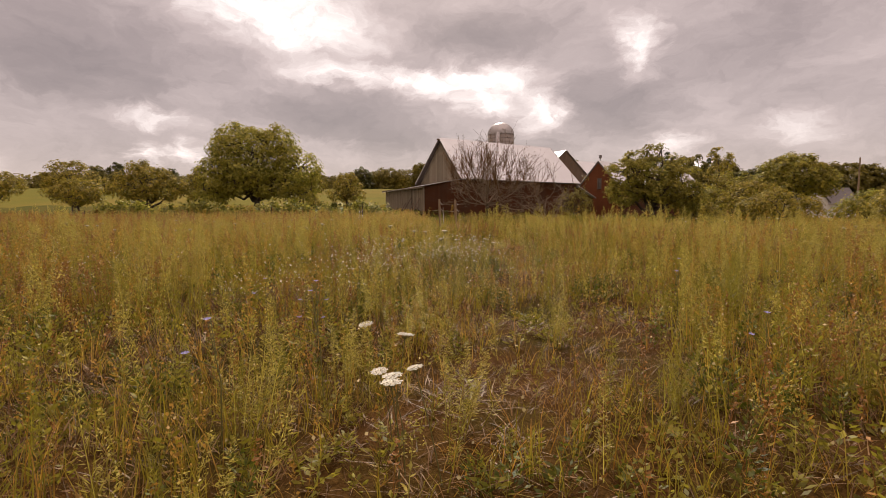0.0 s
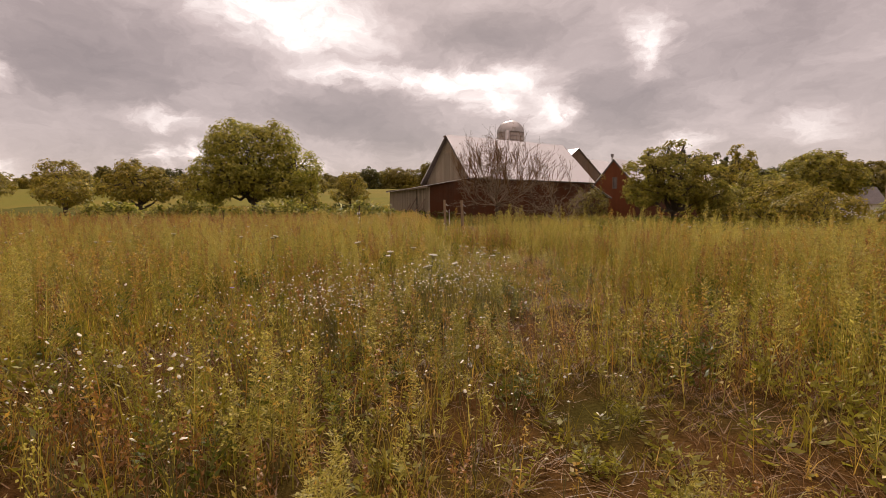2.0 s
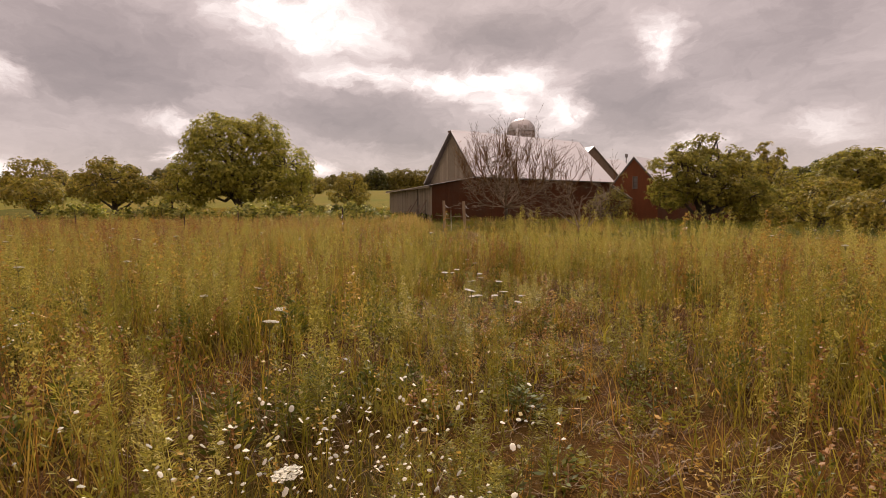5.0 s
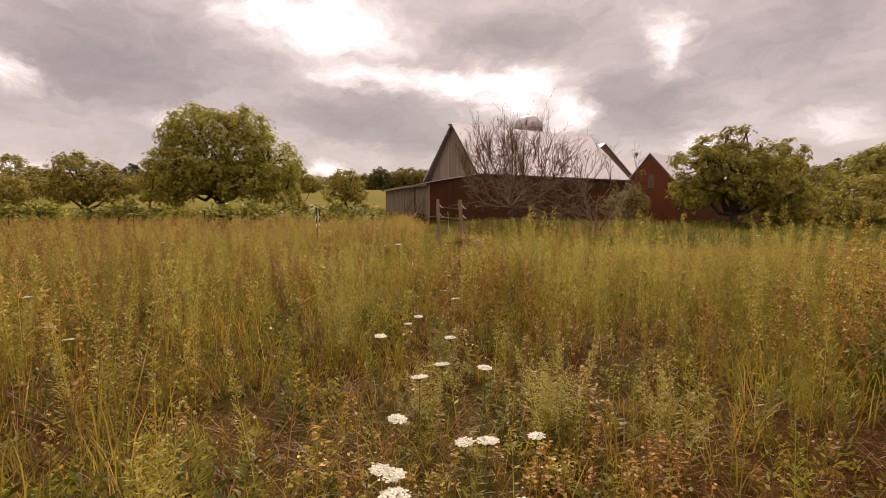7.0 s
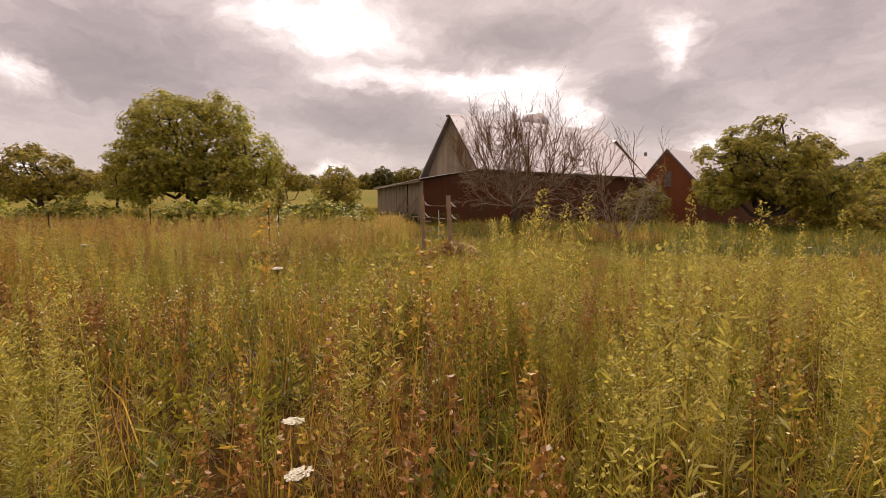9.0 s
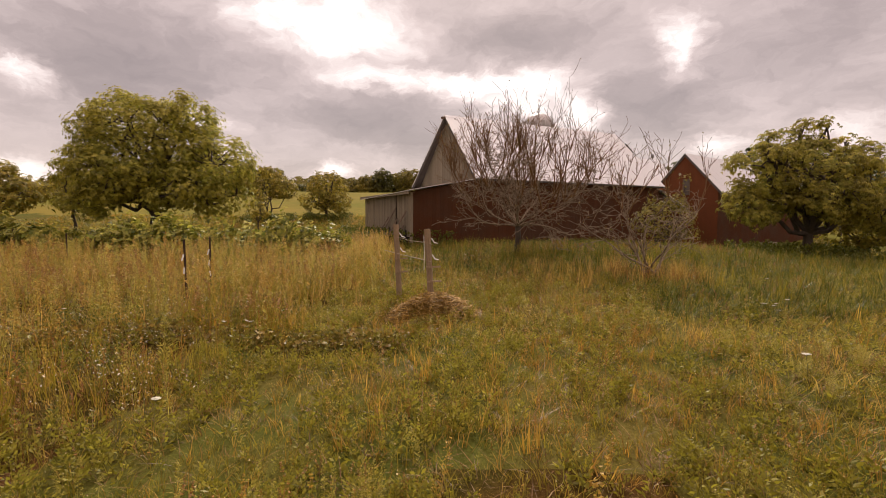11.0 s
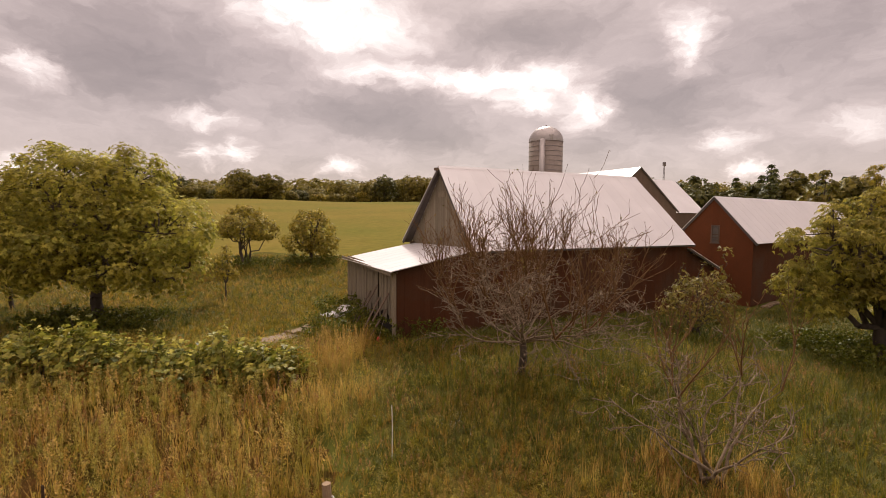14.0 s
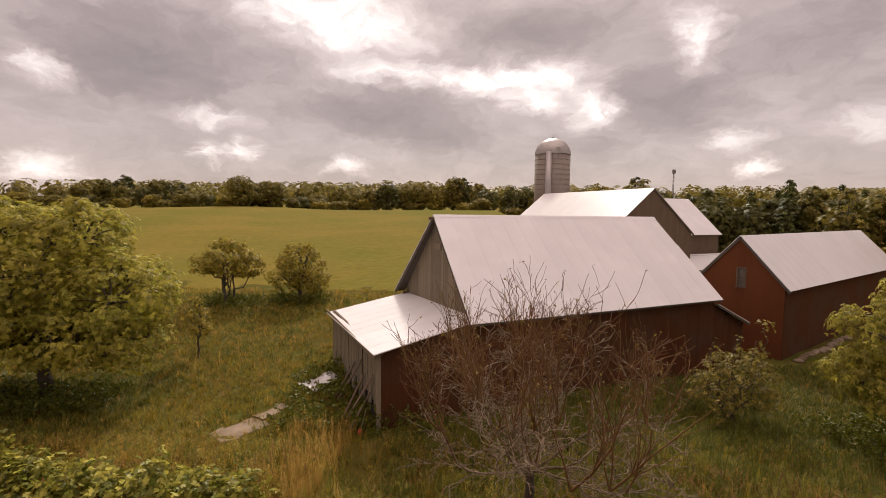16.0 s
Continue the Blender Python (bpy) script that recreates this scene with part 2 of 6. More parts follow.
M["leaf_far"] = plant_material("woodland_leaves", (0.115, 0.112, 0.020), (0.180, 0.155, 0.027), 0.12, 0.65, island=0.7, third=(0.310, 0.235, 0.042), translucent=0.35, patch=(0.230, 0.180, 0.030), patch_scale=0.03)
# Darker copy of leaf_far; the shade of backlit trees is in its colour
M["leaf_backlit"] = plant_material("backlit_wood_leaves", (0.070, 0.075, 0.017), (0.115, 0.108, 0.022), 0.12, 0.65, island=0.7, third=(0.165, 0.140, 0.030), translucent=0.3)
# The pale mottle puts highlights into the dark bark's colour
M["bark_pale"] = material("pale_glint_branches", (0.040, 0.025, 0.015), (0.400, 0.300, 0.195), 9.0, 0.85, 0.3, 30, 0.5, spec=0.2)
M["leaf_conifer"] = plant_material("conifer_needles", (0.057, 0.072, 0.014), (0.095, 0.104, 0.017), 0.2, 0.65, island=0.6, third=(0.136, 0.130, 0.022), translucent=0.1)
M["rust_leaf"] = plant_material("rusty_leaves", (0.266, 0.137, 0.028), (0.190, 0.137, 0.024), 0.8, 0.65, island=0.8, third=(0.171, 0.168, 0.024), translucent=0.25)
M["bark"] = material("bark", (0.065, 0.048, 0.034), (0.11, 0.085, 0.062), 6, 0.95, 0.6, 40, 0.5, stretch=(1, 1, 0.3))
M["shoots"] = material("dark_bare_twigs", (0.124, 0.066, 0.027), (0.205, 0.118, 0.053), 1.6, 0.9, 0, 30, 0.4, spec=0.1)
# Pale patches here too stand in for the lit edges of limbs
M["bark_dead"] = material("bare_grey_branches", (0.400, 0.305, 0.205), (0.036, 0.022, 0.013), 6.0, 0.9, 0.4, 30, 0.5, spec=0.1)
M["board_red"] = material("faded_red_boards", (0.106, 0.039, 0.017), (0.078, 0.032, 0.016), 2.2, 0.95, 0.35, 55, 0.5, stretch=(0.800, 0.800, 0.587), per_object=0.07, patch=(0.088, 0.045, 0.026), patch_scale=0.5, spec=0.08)
M["board_bright"] = material("red_boards", (0.150, 0.048, 0.020), (0.115, 0.042, 0.018), 2.0, 0.85, 0.3, 55, 0.4, stretch=(0.800, 0.800, 0.548), per_object=0.06, spec=0.08)
M["board_grey"] = material("weathered_grey_boards", (0.285, 0.235, 0.165), (0.190, 0.152, 0.105), 2.5, 0.95, 0.4, 60, 0.5, stretch=(0.760, 0.688, 0.198), per_object=0.16)
M["board_brown"] = material("weathered_brown_boards", (0.170, 0.116, 0.080), (0.120, 0.082, 0.056), 2.0, 0.95, 0.3, 50, 0.4, stretch=(0.800, 0.800, 0.240), per_object=0.12)
# Near-black, for sheets whose colour stands in for shade behind boards
M["board_gap_shade"] = material("barn_gap_shade", (0.028, 0.022, 0.018), (0.04, 0.03, 0.024), 3, 1.0, 0.1, 30, 0.3)
M["roof"] = material("white_metal_roof", (0.74, 0.71, 0.70), (0.64, 0.61, 0.60), 0.6, 0.38, 0.06, 14, 0.05, spec=0.5, per_object=0.02, patch=(0.66, 0.63, 0.62), patch_scale=0.3)
M["roof_edge"] = material("roof_fascia", (0.120, 0.099, 0.086), (0.080, 0.065, 0.056), 3, 0.8, 0.2, 40, 0.4)
M["concrete"] = material("weathered_concrete", (0.300, 0.232, 0.165), (0.225, 0.168, 0.115), 1.2, 0.95, 0.4, 30, 0.4, patch=(0.150, 0.102, 0.058), patch_scale=0.5)
M["stave"] = material("concrete_staves", (0.288, 0.238, 0.204), (0.223, 0.182, 0.156), 0.8, 0.95, 0.2, 12, 0.3, stretch=(0.800, 0.800, 0.340))
M["galvanised"] = material("galvanised_dome", (0.442, 0.398, 0.376), (0.357, 0.324, 0.304), 0.8, 0.42, 0.05, 12, 0.2, metallic=0.55, spec=0.5)
M["post"] = material("grey_fence_post", (0.330, 0.234, 0.147), (0.219, 0.151, 0.092), 3, 0.95, 0.5, 60, 0.5, stretch=(0.800, 0.768, 0.230))
M["rail"] = material("pale_weathered_pole", (0.391, 0.328, 0.232), (0.289, 0.230, 0.158), 4, 0.9, 0.3, 60, 0.4, stretch=(0.800, 0.800, 0.750))
M["stake"] = material("rusty_steel_stake", (0.065, 0.042, 0.034), (0.10, 0.06, 0.04), 6, 0.7, 0.3, 60, 0.4, metallic=0.4)
M["tag"] = material("white_plastic_strip", (0.82, 0.80, 0.78), (0.72, 0.70, 0.66), 6, 0.5, 0, 40, 0.1)
M["sheet"] = material("crumpled_metal_sheet", (0.66, 0.63, 0.61), (0.48, 0.45, 0.43), 3, 0.45, 0.2, 20, 0.3, metallic=0.4)
M["orange"] = material("faded_red_plastic", (0.62, 0.09, 0.045), (0.5, 0.08, 0.05), 5, 0.5, 0, 30, 0.2)
M["pane"] = material("dusty_window_glass", (0.085, 0.068, 0.055), (0.16, 0.13, 0.105), 3, 0.45, 0, 30, 0.3, spec=0.4)
M["white_paint"] = material("white_paint", (0.72, 0.68, 0.66), (0.6, 0.56, 0.54), 3, 0.6, 0.1, 40, 0.15)
M["shingle"] = material("grey_shingles", (0.13, 0.115, 0.11), (0.19, 0.165, 0.155), 2, 0.9, 0.3, 20, 0.3)
M["shingle_red"] = material("brown_shingles", (0.15, 0.07, 0.05), (0.19, 0.10, 0.07), 2, 0.9, 0.3, 20, 0.3)
M["steel"] = material("mast_steel", (0.28, 0.25, 0.25), (0.2, 0.18, 0.18), 2, 0.6, 0, 20, 0.2, metallic=0.5)

# ---- plan helpers ----
# u runs to the right of the camera's line and v along it, from its first place
U0, V0, HEAD = -22.41, -35.97, radians(27.0)
FX, FY = math.sin(HEAD), math.cos(HEAD)


def plan(u, v):
    return U0 + FY * u + FX * v, V0 - FX * u + FY * v


def unplan(x, y):
    dx, dy = x - U0, y - V0
    return FY * dx - FX * dy, FX * dx + FY * dy


def smooth(a, b, v):
    k = np.clip((v - a) / (b - a), 0, 1)
    return k * k * (3 - 2 * k)


V_LINE = [-400, 0, 15, 26, 31, 36, 41, 48, 58, 80, 110, 140, 155, 180, 260, 420, 1500]
Z_LEFT = [0.0, 0.12, 0.18, 0.24, 0.42, 0.68, 0.72, 0.85, 1.95, 4.0, 6.9, 8.9, 9.5, 9.2, 11.5, 20, 22]
Z_RIGHT = [0.0, 0.12, 0.16, 0.18, 0.2, 0.15, 0.0, -0.1, 0.0, 0.5, 1.2, 2.5, 3.5, 5, 9, 17, 20]
PHASES = np.random.RandomState(7).rand(40, 3)


def wobble(x, y, wave, k0=0, n=6):
    """A smooth, irregular field between about -1 and 1."""
    s = 0
    for i in range(n):
        a, ph, f = PHASES[k0 + i]
        q = 6.283 / wave * (0.6 + 0.9 * f)
        s = s + np.sin(q * (x * math.cos(6.283 * a) + y * math.sin(6.283 * a)) + 6.283 * ph)
    return s / math.sqrt(n) / 1.2


def height(x, y):
    x, y = np.asarray(x, float), np.asarray(y, float)
    u, v = unplan(x, y)
    left, right = np.interp(v, V_LINE, Z_LEFT), np.interp(v, V_LINE, Z_RIGHT)
    w = smooth(9, 24, u) * smooth(22, 40, v) * (1 - 0.55 * smooth(90, 200, v))
    z = left * (1 - w) + right * w
    near = 1 - smooth(60, 120, np.hypot(u, v))
    return z + near * (0.05 * wobble(x, y, 5.0) + 0.03 * wobble(x, y, 1.7, 10)) + (1 - near) * 0.3 * wobble(x, y, 60, 20)


def hz(x, y):
    return float(height(x, y))


def link_mesh(name, verts, faces, mats, index=None, parent=None, smooth_shade=False):
    """A mesh object from arrays; faces is an (n, 3) or (n, 4) array, or a list of such arrays."""
    groups = faces if isinstance(faces, list) else [faces]
    groups = [g for g in groups if len(g)]
    me = bpy.data.meshes.new(name)
    verts = np.asarray(verts, np.float32)
    me.vertices.add(len(verts))
    me.vertices.foreach_set("co", verts.ravel())
    loops = np.concatenate([np.asarray(g, np.int32).ravel() for g in groups])
    sizes = np.concatenate([np.full(len(g), g.shape[1], np.int32) for g in groups])
    me.loops.add(len(loops))
    me.loops.foreach_set("vertex_index", loops)
    me.polygons.add(len(sizes))
    me.polygons.foreach_set("loop_start", np.concatenate([[0], np.cumsum(sizes)[:-1]]).astype(np.int32))
    if index is not None:
        me.polygons.foreach_set("material_index", np.asarray(index, np.int32))
    if smooth_shade:
        me.polygons.foreach_set("use_smooth", np.ones(len(sizes), bool))
    me.update(calc_edges=True)
    for m in mats if isinstance(mats, (list, tuple)) else [mats]:
        me.materials.append(m)
    ob = new(name, me)
    if parent is not None:
        ob.parent = parent
    return ob


def part(name, bm, mat, parent, label=""):
    """Links a bmesh as one mesh object under a thing or part."""
    me = bpy.data.meshes.new(name)
    bm.to_mesh(me)
    bm.free()
    me.materials.append(mat)
    ob = new(name, me)
    ob.parent = parent
    return tagged(ob, label)


def empty(name, m, label, category, group="", kind=""):
    ob = new(name)
    ob.matrix_basis = m
    return tagged(ob, label, category, group, kind)


def add_box(bm, x0, x1, y0, y1, z0, z1):
    vs = [bm.verts.new(p) for p in ((x0, y0, z0), (x1, y0, z0), (x1, y1, z0), (x0, y1, z0), (x0, y0, z1), (x1, y0, z1), (x1, y1, z1), (x0, y1, z1))]
    for f in ((0, 3, 2, 1), (4, 5, 6, 7), (0, 1, 5, 4), (1, 2, 6, 5), (2, 3, 7, 6), (3, 0, 4, 7)):
        bm.faces.new([vs[i] for i in f])
    return vs


def box(x0, x1, y0, y1, z0, z1, bevel=0.0):
    bm = bmesh.new()
    add_box(bm, x0, x1, y0, y1, z0, z1)
    if bevel:
        bmesh.ops.bevel(bm, geom=list(bm.edges), offset=bevel, segments=1, affect="EDGES")
    return bm


def prism(points, direction):
    """A closed solid from a planar outline pushed along a vector."""
    bm = bmesh.new()
    d = Vector(direction)
    a = [bm.verts.new(p) for p in points]
    b = [bm.verts.new(Vector(p) + d) for p in points]
    bm.faces.new(a)
    bm.faces.new(b[::-1])
    k = len(a)
    for i in range(k):
        bm.faces.new((a[i], b[i], b[(i + 1) % k], a[(i + 1) % k]))
    bmesh.ops.recalc_face_normals(bm, faces=list(bm.faces))
    return bm


def tubes(segments, sides=5):
    """Tapered tubes: rows of start, end, start radius, end radius. Returns vertices and quads."""
    seg = np.array([[*a, *b, r, q] for a, b, r, q in segments], float)
    a, b, r, q = seg[:, :3], seg[:, 3:6], seg[:, 6], seg[:, 7]
    d = b - a
    d /= np.maximum(np.linalg.norm(d, axis=1, keepdims=True), 1e-6)
    ref = np.where(np.abs(d[:, 2:3]) > 0.9, np.array([[1.0, 0, 0]]), np.array([[0, 0, 1.0]]))
    e1 = np.cross(d, ref)
    e1 /= np.linalg.norm(e1, axis=1, keepdims=True)
    e2 = np.cross(d, e1)
    ang = np.arange(sides) * 6.28318 / sides
    ring = e1[:, None] * np.cos(ang)[None, :, None] + e2[:, None] * np.sin(ang)[None, :, None]
    va, vb = a[:, None] + ring * r[:, None, None], b[:, None] + ring * q[:, None, None]
    verts = np.concatenate([va, vb], axis=1).reshape(-1, 3)
    i = np.arange(sides)
    quad = np.stack([i, (i + 1) % sides, sides + (i + 1) % sides, sides + i], axis=1)
    faces = (quad[None] + (np.arange(len(seg)) * 2 * sides)[:, None, None]).reshape(-1, 4)
    return verts, faces


def leaves(centres, size, rng, aspect=0.5, droop=0.0, fold=True):
    """One small pointed leaf (two triangles, folded) at every centre."""
    n = len(centres)
    d = rng.normal(size=(n, 3))
    d[:, 2] -= droop
    d /= np.linalg.norm(d, axis=1, keepdims=True)
    e = np.cross(d, rng.normal(size=(n, 3)))
    e /= np.maximum(np.linalg.norm(e, axis=1, keepdims=True), 1e-6)
    s = size * rng.uniform(0.6, 1.3, (n, 1))
    up = np.cross(d, e) * s * 0.15
    p = np.stack([centres - d * s * 0.5, centres + e * s * aspect * 0.5 + up, centres + d * s * 0.5, centres - e * s * aspect * 0.5 + up], axis=1)
    k = (np.arange(n) * 4)[:, None]
    faces = np.concatenate([k + np.array([[0, 1, 2]]), k + np.array([[0, 2, 3]])])
    return p.reshape(-1, 3), faces


def join(pieces):
    """Joins (vertices, triangles) pairs."""
    vs, fs, k = [], [], 0
    for v, f in pieces:
        vs.append(v)
        fs.append(f + k)
        k += len(v)
    return np.concatenate(vs), np.concatenate(fs)


def strew(templates, x, y, z, scale, rng, lean=0.12, tall=None):
    """Many copies of small plant templates as one set of triangles, turned, scaled and leaning by chance."""
    which = rng.integers(0, len(templates), len(x))
    out = []
    for i, (tv, tf) in enumerate(templates):
        s = which == i
        n = int(s.sum())
        if not n:
            continue
        a = rng.uniform(0, 6.283, n)
        c, q = np.cos(a)[:, None], np.sin(a)[:, None]
        k = scale[s][:, None]
        kz = k if tall is None else tall[s][:, None]
        vx, vy, vz = tv[None, :, 0] * k, tv[None, :, 1] * k, tv[None, :, 2] * kz
        lx, ly = rng.normal(0, lean, (n, 1)), rng.normal(0, lean, (n, 1))
        p = np.stack([c * vx - q * vy + x[s][:, None] + lx * vz, q * vx + c * vy + y[s][:, None] + ly * vz, vz + z[s][:, None]], axis=2)
        f = tf[None] + (np.arange(n) * len(tv))[:, None, None]
        out.append((p.reshape(-1, 3), f.reshape(-1, 3)))
    return join(out)

# ---- ground ----


def build_ground():
    k = np.linspace(-1, 1, 301)
    line = 70 * k + 1900 * np.sign(k) * np.abs(k) ** 7
    gu, gv = np.meshgrid(line, line + 24, indexing="ij")
    x, y = plan(gu.ravel(), gv.ravel())
    n = len(k)
    i = np.arange(n - 1)
    a = (i[:, None] * n + i[None, :]).ravel()
    faces = np.stack([a, a + n, a + n + 1, a + 1], axis=1)
    cu, cv = gu.ravel()[a], gv.ravel()[a]
    edge = 1.5 * wobble(cu, cv, 9.0, 5)
    kind = np.where(cv < 36 + edge, 0, 1)
    kind = np.where((cv > 19 + edge) & (cu > -1 + 0.6 * edge), 1, kind)
    kind = np.where((cv > 62 + edge) | (np.abs(cu) > 75) | (cv < -45), 2, kind)
    ob = link_mesh("ground", np.stack([x, y, height(x, y)], axis=1), faces, [M["soil"], M["lawn"], M["field"]], kind, smooth_shade=True)
    return tagged(ob, "rough meadow ground rising to a mown green hillside", "ground", kind="structure")


build_ground()

# ---- barn with white roof ----
UNIT = bpy.data.meshes.new("board")
_bm = box(-0.5, 0.5, -0.5, 0.5, -0.5, 0.5, 0.0)
_bm.to_mesh(UNIT)
_bm.free()
UNITS = {}


def plank(name, mat, parent, centre, size, turn=None):
    """A board, slat or sheet: an object of its own on one shared mesh per material."""
    key = (name, mat.name)
    if key not in UNITS:
        me = UNIT.copy()
        me.name = name
        me.materials.append(mat)
        UNITS[key] = me
    ob = new(name, UNITS[key])
    ob.parent = parent
    ob.matrix_basis = Matrix.Translation(centre) @ (turn or Matrix.Identity(4)) @ Matrix.Diagonal((*size, 1))
    return ob


rnd = random.Random(3)
RIDGE_Y, RIDGE_Z, EAVE_Z, DEPTH, LONG = 4.55, 8.55, 4.38, 9.1, 14.5
LEAN_X, LEAN_Z, SHED_X, SHED_Z = -3.84, 3.62, 16.9, 2.95


def front_top(x):
    if x < 0.1:
        return LEAN_Z + (EAVE_Z - LEAN_Z) * (x - LEAN_X) / (0.1 - LEAN_X) - 0.07
    if x > 14.3:
        return EAVE_Z - 0.25 + (SHED_Z - EAVE_Z + 0.25) * (x - 14.3) / (SHED_X - 14.3) - 0.07
    return EAVE_Z + 0.12


def roof_sheets(parent, name, a, b, c, d, count, mat, thick=0.035):
    """A metal roof plane between the eave a-b and the ridge d-c, as overlapping sheets with raised seams."""
    a, b, c, d = (Vector(p) for p in (a, b, c, d))
    nrm = (b - a).cross(d - a).normalized()
    if nrm.z < 0:
        nrm = -nrm
    for i in range(count):
        p, q = a.lerp(b, i / count), a.lerp(b, (i + 1) / count)
        r, s = d.lerp(c, (i + 1) / count), d.lerp(c, i / count)
        off = nrm * 0.0
        bm = prism([p + off, q + off, r + off, s + off], nrm * thick)
        w = (q - p).normalized() * 0.014
        rib = prism([p + off - w, p + off + w, s + off + w, s + off - w], nrm * (thick + 0.004))
        me = bpy.data.meshes.new("tmp")
        rib.to_mesh(me)
        rib.free()
        bm.from_mesh(me)
        bpy.data.meshes.remove(me)
        part(name, bm, mat, parent)


def build_barn():
    base = 0.75
    barn = empty("barn", Matrix.Identity(4), "long faded red wooden barn with white metal roof and lean-tos", "barn")
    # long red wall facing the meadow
    # the backing sheet is coloured near-black to give shade between the boards
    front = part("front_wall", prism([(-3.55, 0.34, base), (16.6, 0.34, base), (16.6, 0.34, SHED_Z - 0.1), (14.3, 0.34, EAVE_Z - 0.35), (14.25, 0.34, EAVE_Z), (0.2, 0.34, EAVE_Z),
                                      (-3.55, 0.34, LEAN_Z - 0.08)], (0, 0.1, 0)), M["board_gap_shade"], barn, "faded red vertical board wall")
    x = -3.6
    while x < 16.6:
        w = rnd.uniform(0.21, 0.29)
        top, low = front_top(x + w / 2), base - 0.3 + rnd.uniform(-0.05, 0.12)
        plank("board", M["board_red"], front, (x + w / 2, 0.32 + rnd.uniform(-0.003, 0.003), (top + low) / 2), (w - 0.005, 0.035, top - low))
        x += w
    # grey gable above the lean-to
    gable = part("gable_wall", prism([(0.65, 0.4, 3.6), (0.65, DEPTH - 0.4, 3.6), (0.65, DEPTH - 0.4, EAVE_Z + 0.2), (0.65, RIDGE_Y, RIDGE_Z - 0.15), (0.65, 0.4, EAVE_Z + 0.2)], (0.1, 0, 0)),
                 M["board_gap_shade"], barn, "weathered grey vertical boards")
    y = 0.3
    while y < DEPTH - 0.35:
        w = rnd.uniform(0.2, 0.3)
        mid = y + w / 2
        top = RIDGE_Z - abs(mid - RIDGE_Y) * (RIDGE_Z - EAVE_Z) / RIDGE_Y - 0.08
        low = 3.85
        if top > low + 0.1:
            plank("board", M["board_grey"], gable, (0.62 + rnd.uniform(-0.008, 0.008), mid, (top + low) / 2), (0.03, w - 0.005, top - low))
        y += w
    part("hay_door", box(0.55, 0.60, RIDGE_Y - 0.42, RIDGE_Y + 0.42, 6.95, 7.25, 0.01), M["board_grey"], gable, "short grey board over the hay door")
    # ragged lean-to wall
    lean = part("lean_to_wall", box(-3.5, -3.42, 0.4, 8.4, 0.9, LEAN_Z - 0.12), M["board_gap_shade"], barn, "ragged grey boards with broken ends, gaps shaded by a near-black sheet")
    y = 0.3
    while y < 8.4:
        w = rnd.uniform(0.16, 0.27)
        low = 1.0 + max(0, rnd.gauss(0.15, 0.3)) + (0.25 if y < 3 else 0)
        top = LEAN_Z - 0.06
        if rnd.random() > 0.05:
            plank("board", M["board_grey"], lean, (-3.56 + rnd.uniform(-0.015, 0.015), y + w / 2, (top + low) / 2), (0.028, w - rnd.uniform(0.004, 0.02), top - low),
                  pose(0, 0, 0, rnd.gauss(0, 1.2)))
        y += w
    part("corner_post", box(-3.64, -3.5, 0.24, 0.38, 0.6, LEAN_Z - 0.06, 0.01), M["board_grey"], barn)
    for y0, y1 in ((0.1, 4.4), (4.4, 8.85)):
        part("fascia", box(LEAN_X + 0.02, LEAN_X + 0.07, y0, y1 - 0.02, LEAN_Z - 0.17, LEAN_Z - 0.02, 0.005), M["board_grey"], barn)
    # closing walls out of sight
    part("back_wall", box(-3.5, 16.5, DEPTH - 0.5, DEPTH - 0.4, 0.6, 2.9), M["board_brown"], barn)
    part("upper_back_wall", box(0.3, 14.2, DEPTH - 0.62, DEPTH - 0.52, 2.9, EAVE_Z), M["board_brown"], barn)
    part("end_wall", prism([(14.2, 0.45, 0.4), (14.2, DEPTH - 0.65, 0.4), (14.2, DEPTH - 0.65, EAVE_Z), (14.2, RIDGE_Y, RIDGE_Z - 0.15), (14.2, 0.45, EAVE_Z)], (-0.1, 0, 0)), M["board_red"], barn)
    part("shed_end_wall", box(16.5, 16.58, 0.46, DEPTH - 0.5, 0.0, SHED_Z - 0.1), M["board_red"], barn)
    # roofs
    over = 0.08
    roof = part("roof", box(0.15, LONG - 0.15, RIDGE_Y - 0.08, RIDGE_Y + 0.08, RIDGE_Z - 0.2, RIDGE_Z - 0.06), M["board_brown"], barn, "white painted metal sheets with low seams")
    roof_sheets(roof, "roof_panel", (0.02, 0, EAVE_Z), (LONG + over, 0, EAVE_Z - 0.02), (LONG + over, RIDGE_Y, RIDGE_Z - 0.05), (0.36, RIDGE_Y, RIDGE_Z), 16, M["roof"])
    roof_sheets(roof, "roof_panel", (0.02, DEPTH, EAVE_Z), (LONG + over, DEPTH, EAVE_Z), (LONG + over, RIDGE_Y, RIDGE_Z - 0.05), (0.36, RIDGE_Y, RIDGE_Z), 16, M["roof"])
    part("ridge_cap", prism([(0.36, RIDGE_Y - 0.14, RIDGE_Z - 0.07), (0.36, RIDGE_Y, RIDGE_Z + 0.06), (0.36, RIDGE_Y + 0.14, RIDGE_Z - 0.07)], (LONG + over - 0.36, 0, -0.05)), M["roof"], roof)
    for y0 in (0.0, DEPTH):
        part("soffit", prism([(0.05, y0, EAVE_Z - 0.06), (0.62, y0, EAVE_Z - 0.06), (0.62, RIDGE_Y, RIDGE_Z - 0.06), (0.39, RIDGE_Y, RIDGE_Z - 0.06)], (0, 0, -0.025)), M["roof_edge"], roof, "dark boards under the roof's edge")
    slope = math.atan2(RIDGE_Z - EAVE_Z, RIDGE_Y)
    run = RIDGE_Y / math.cos(slope)
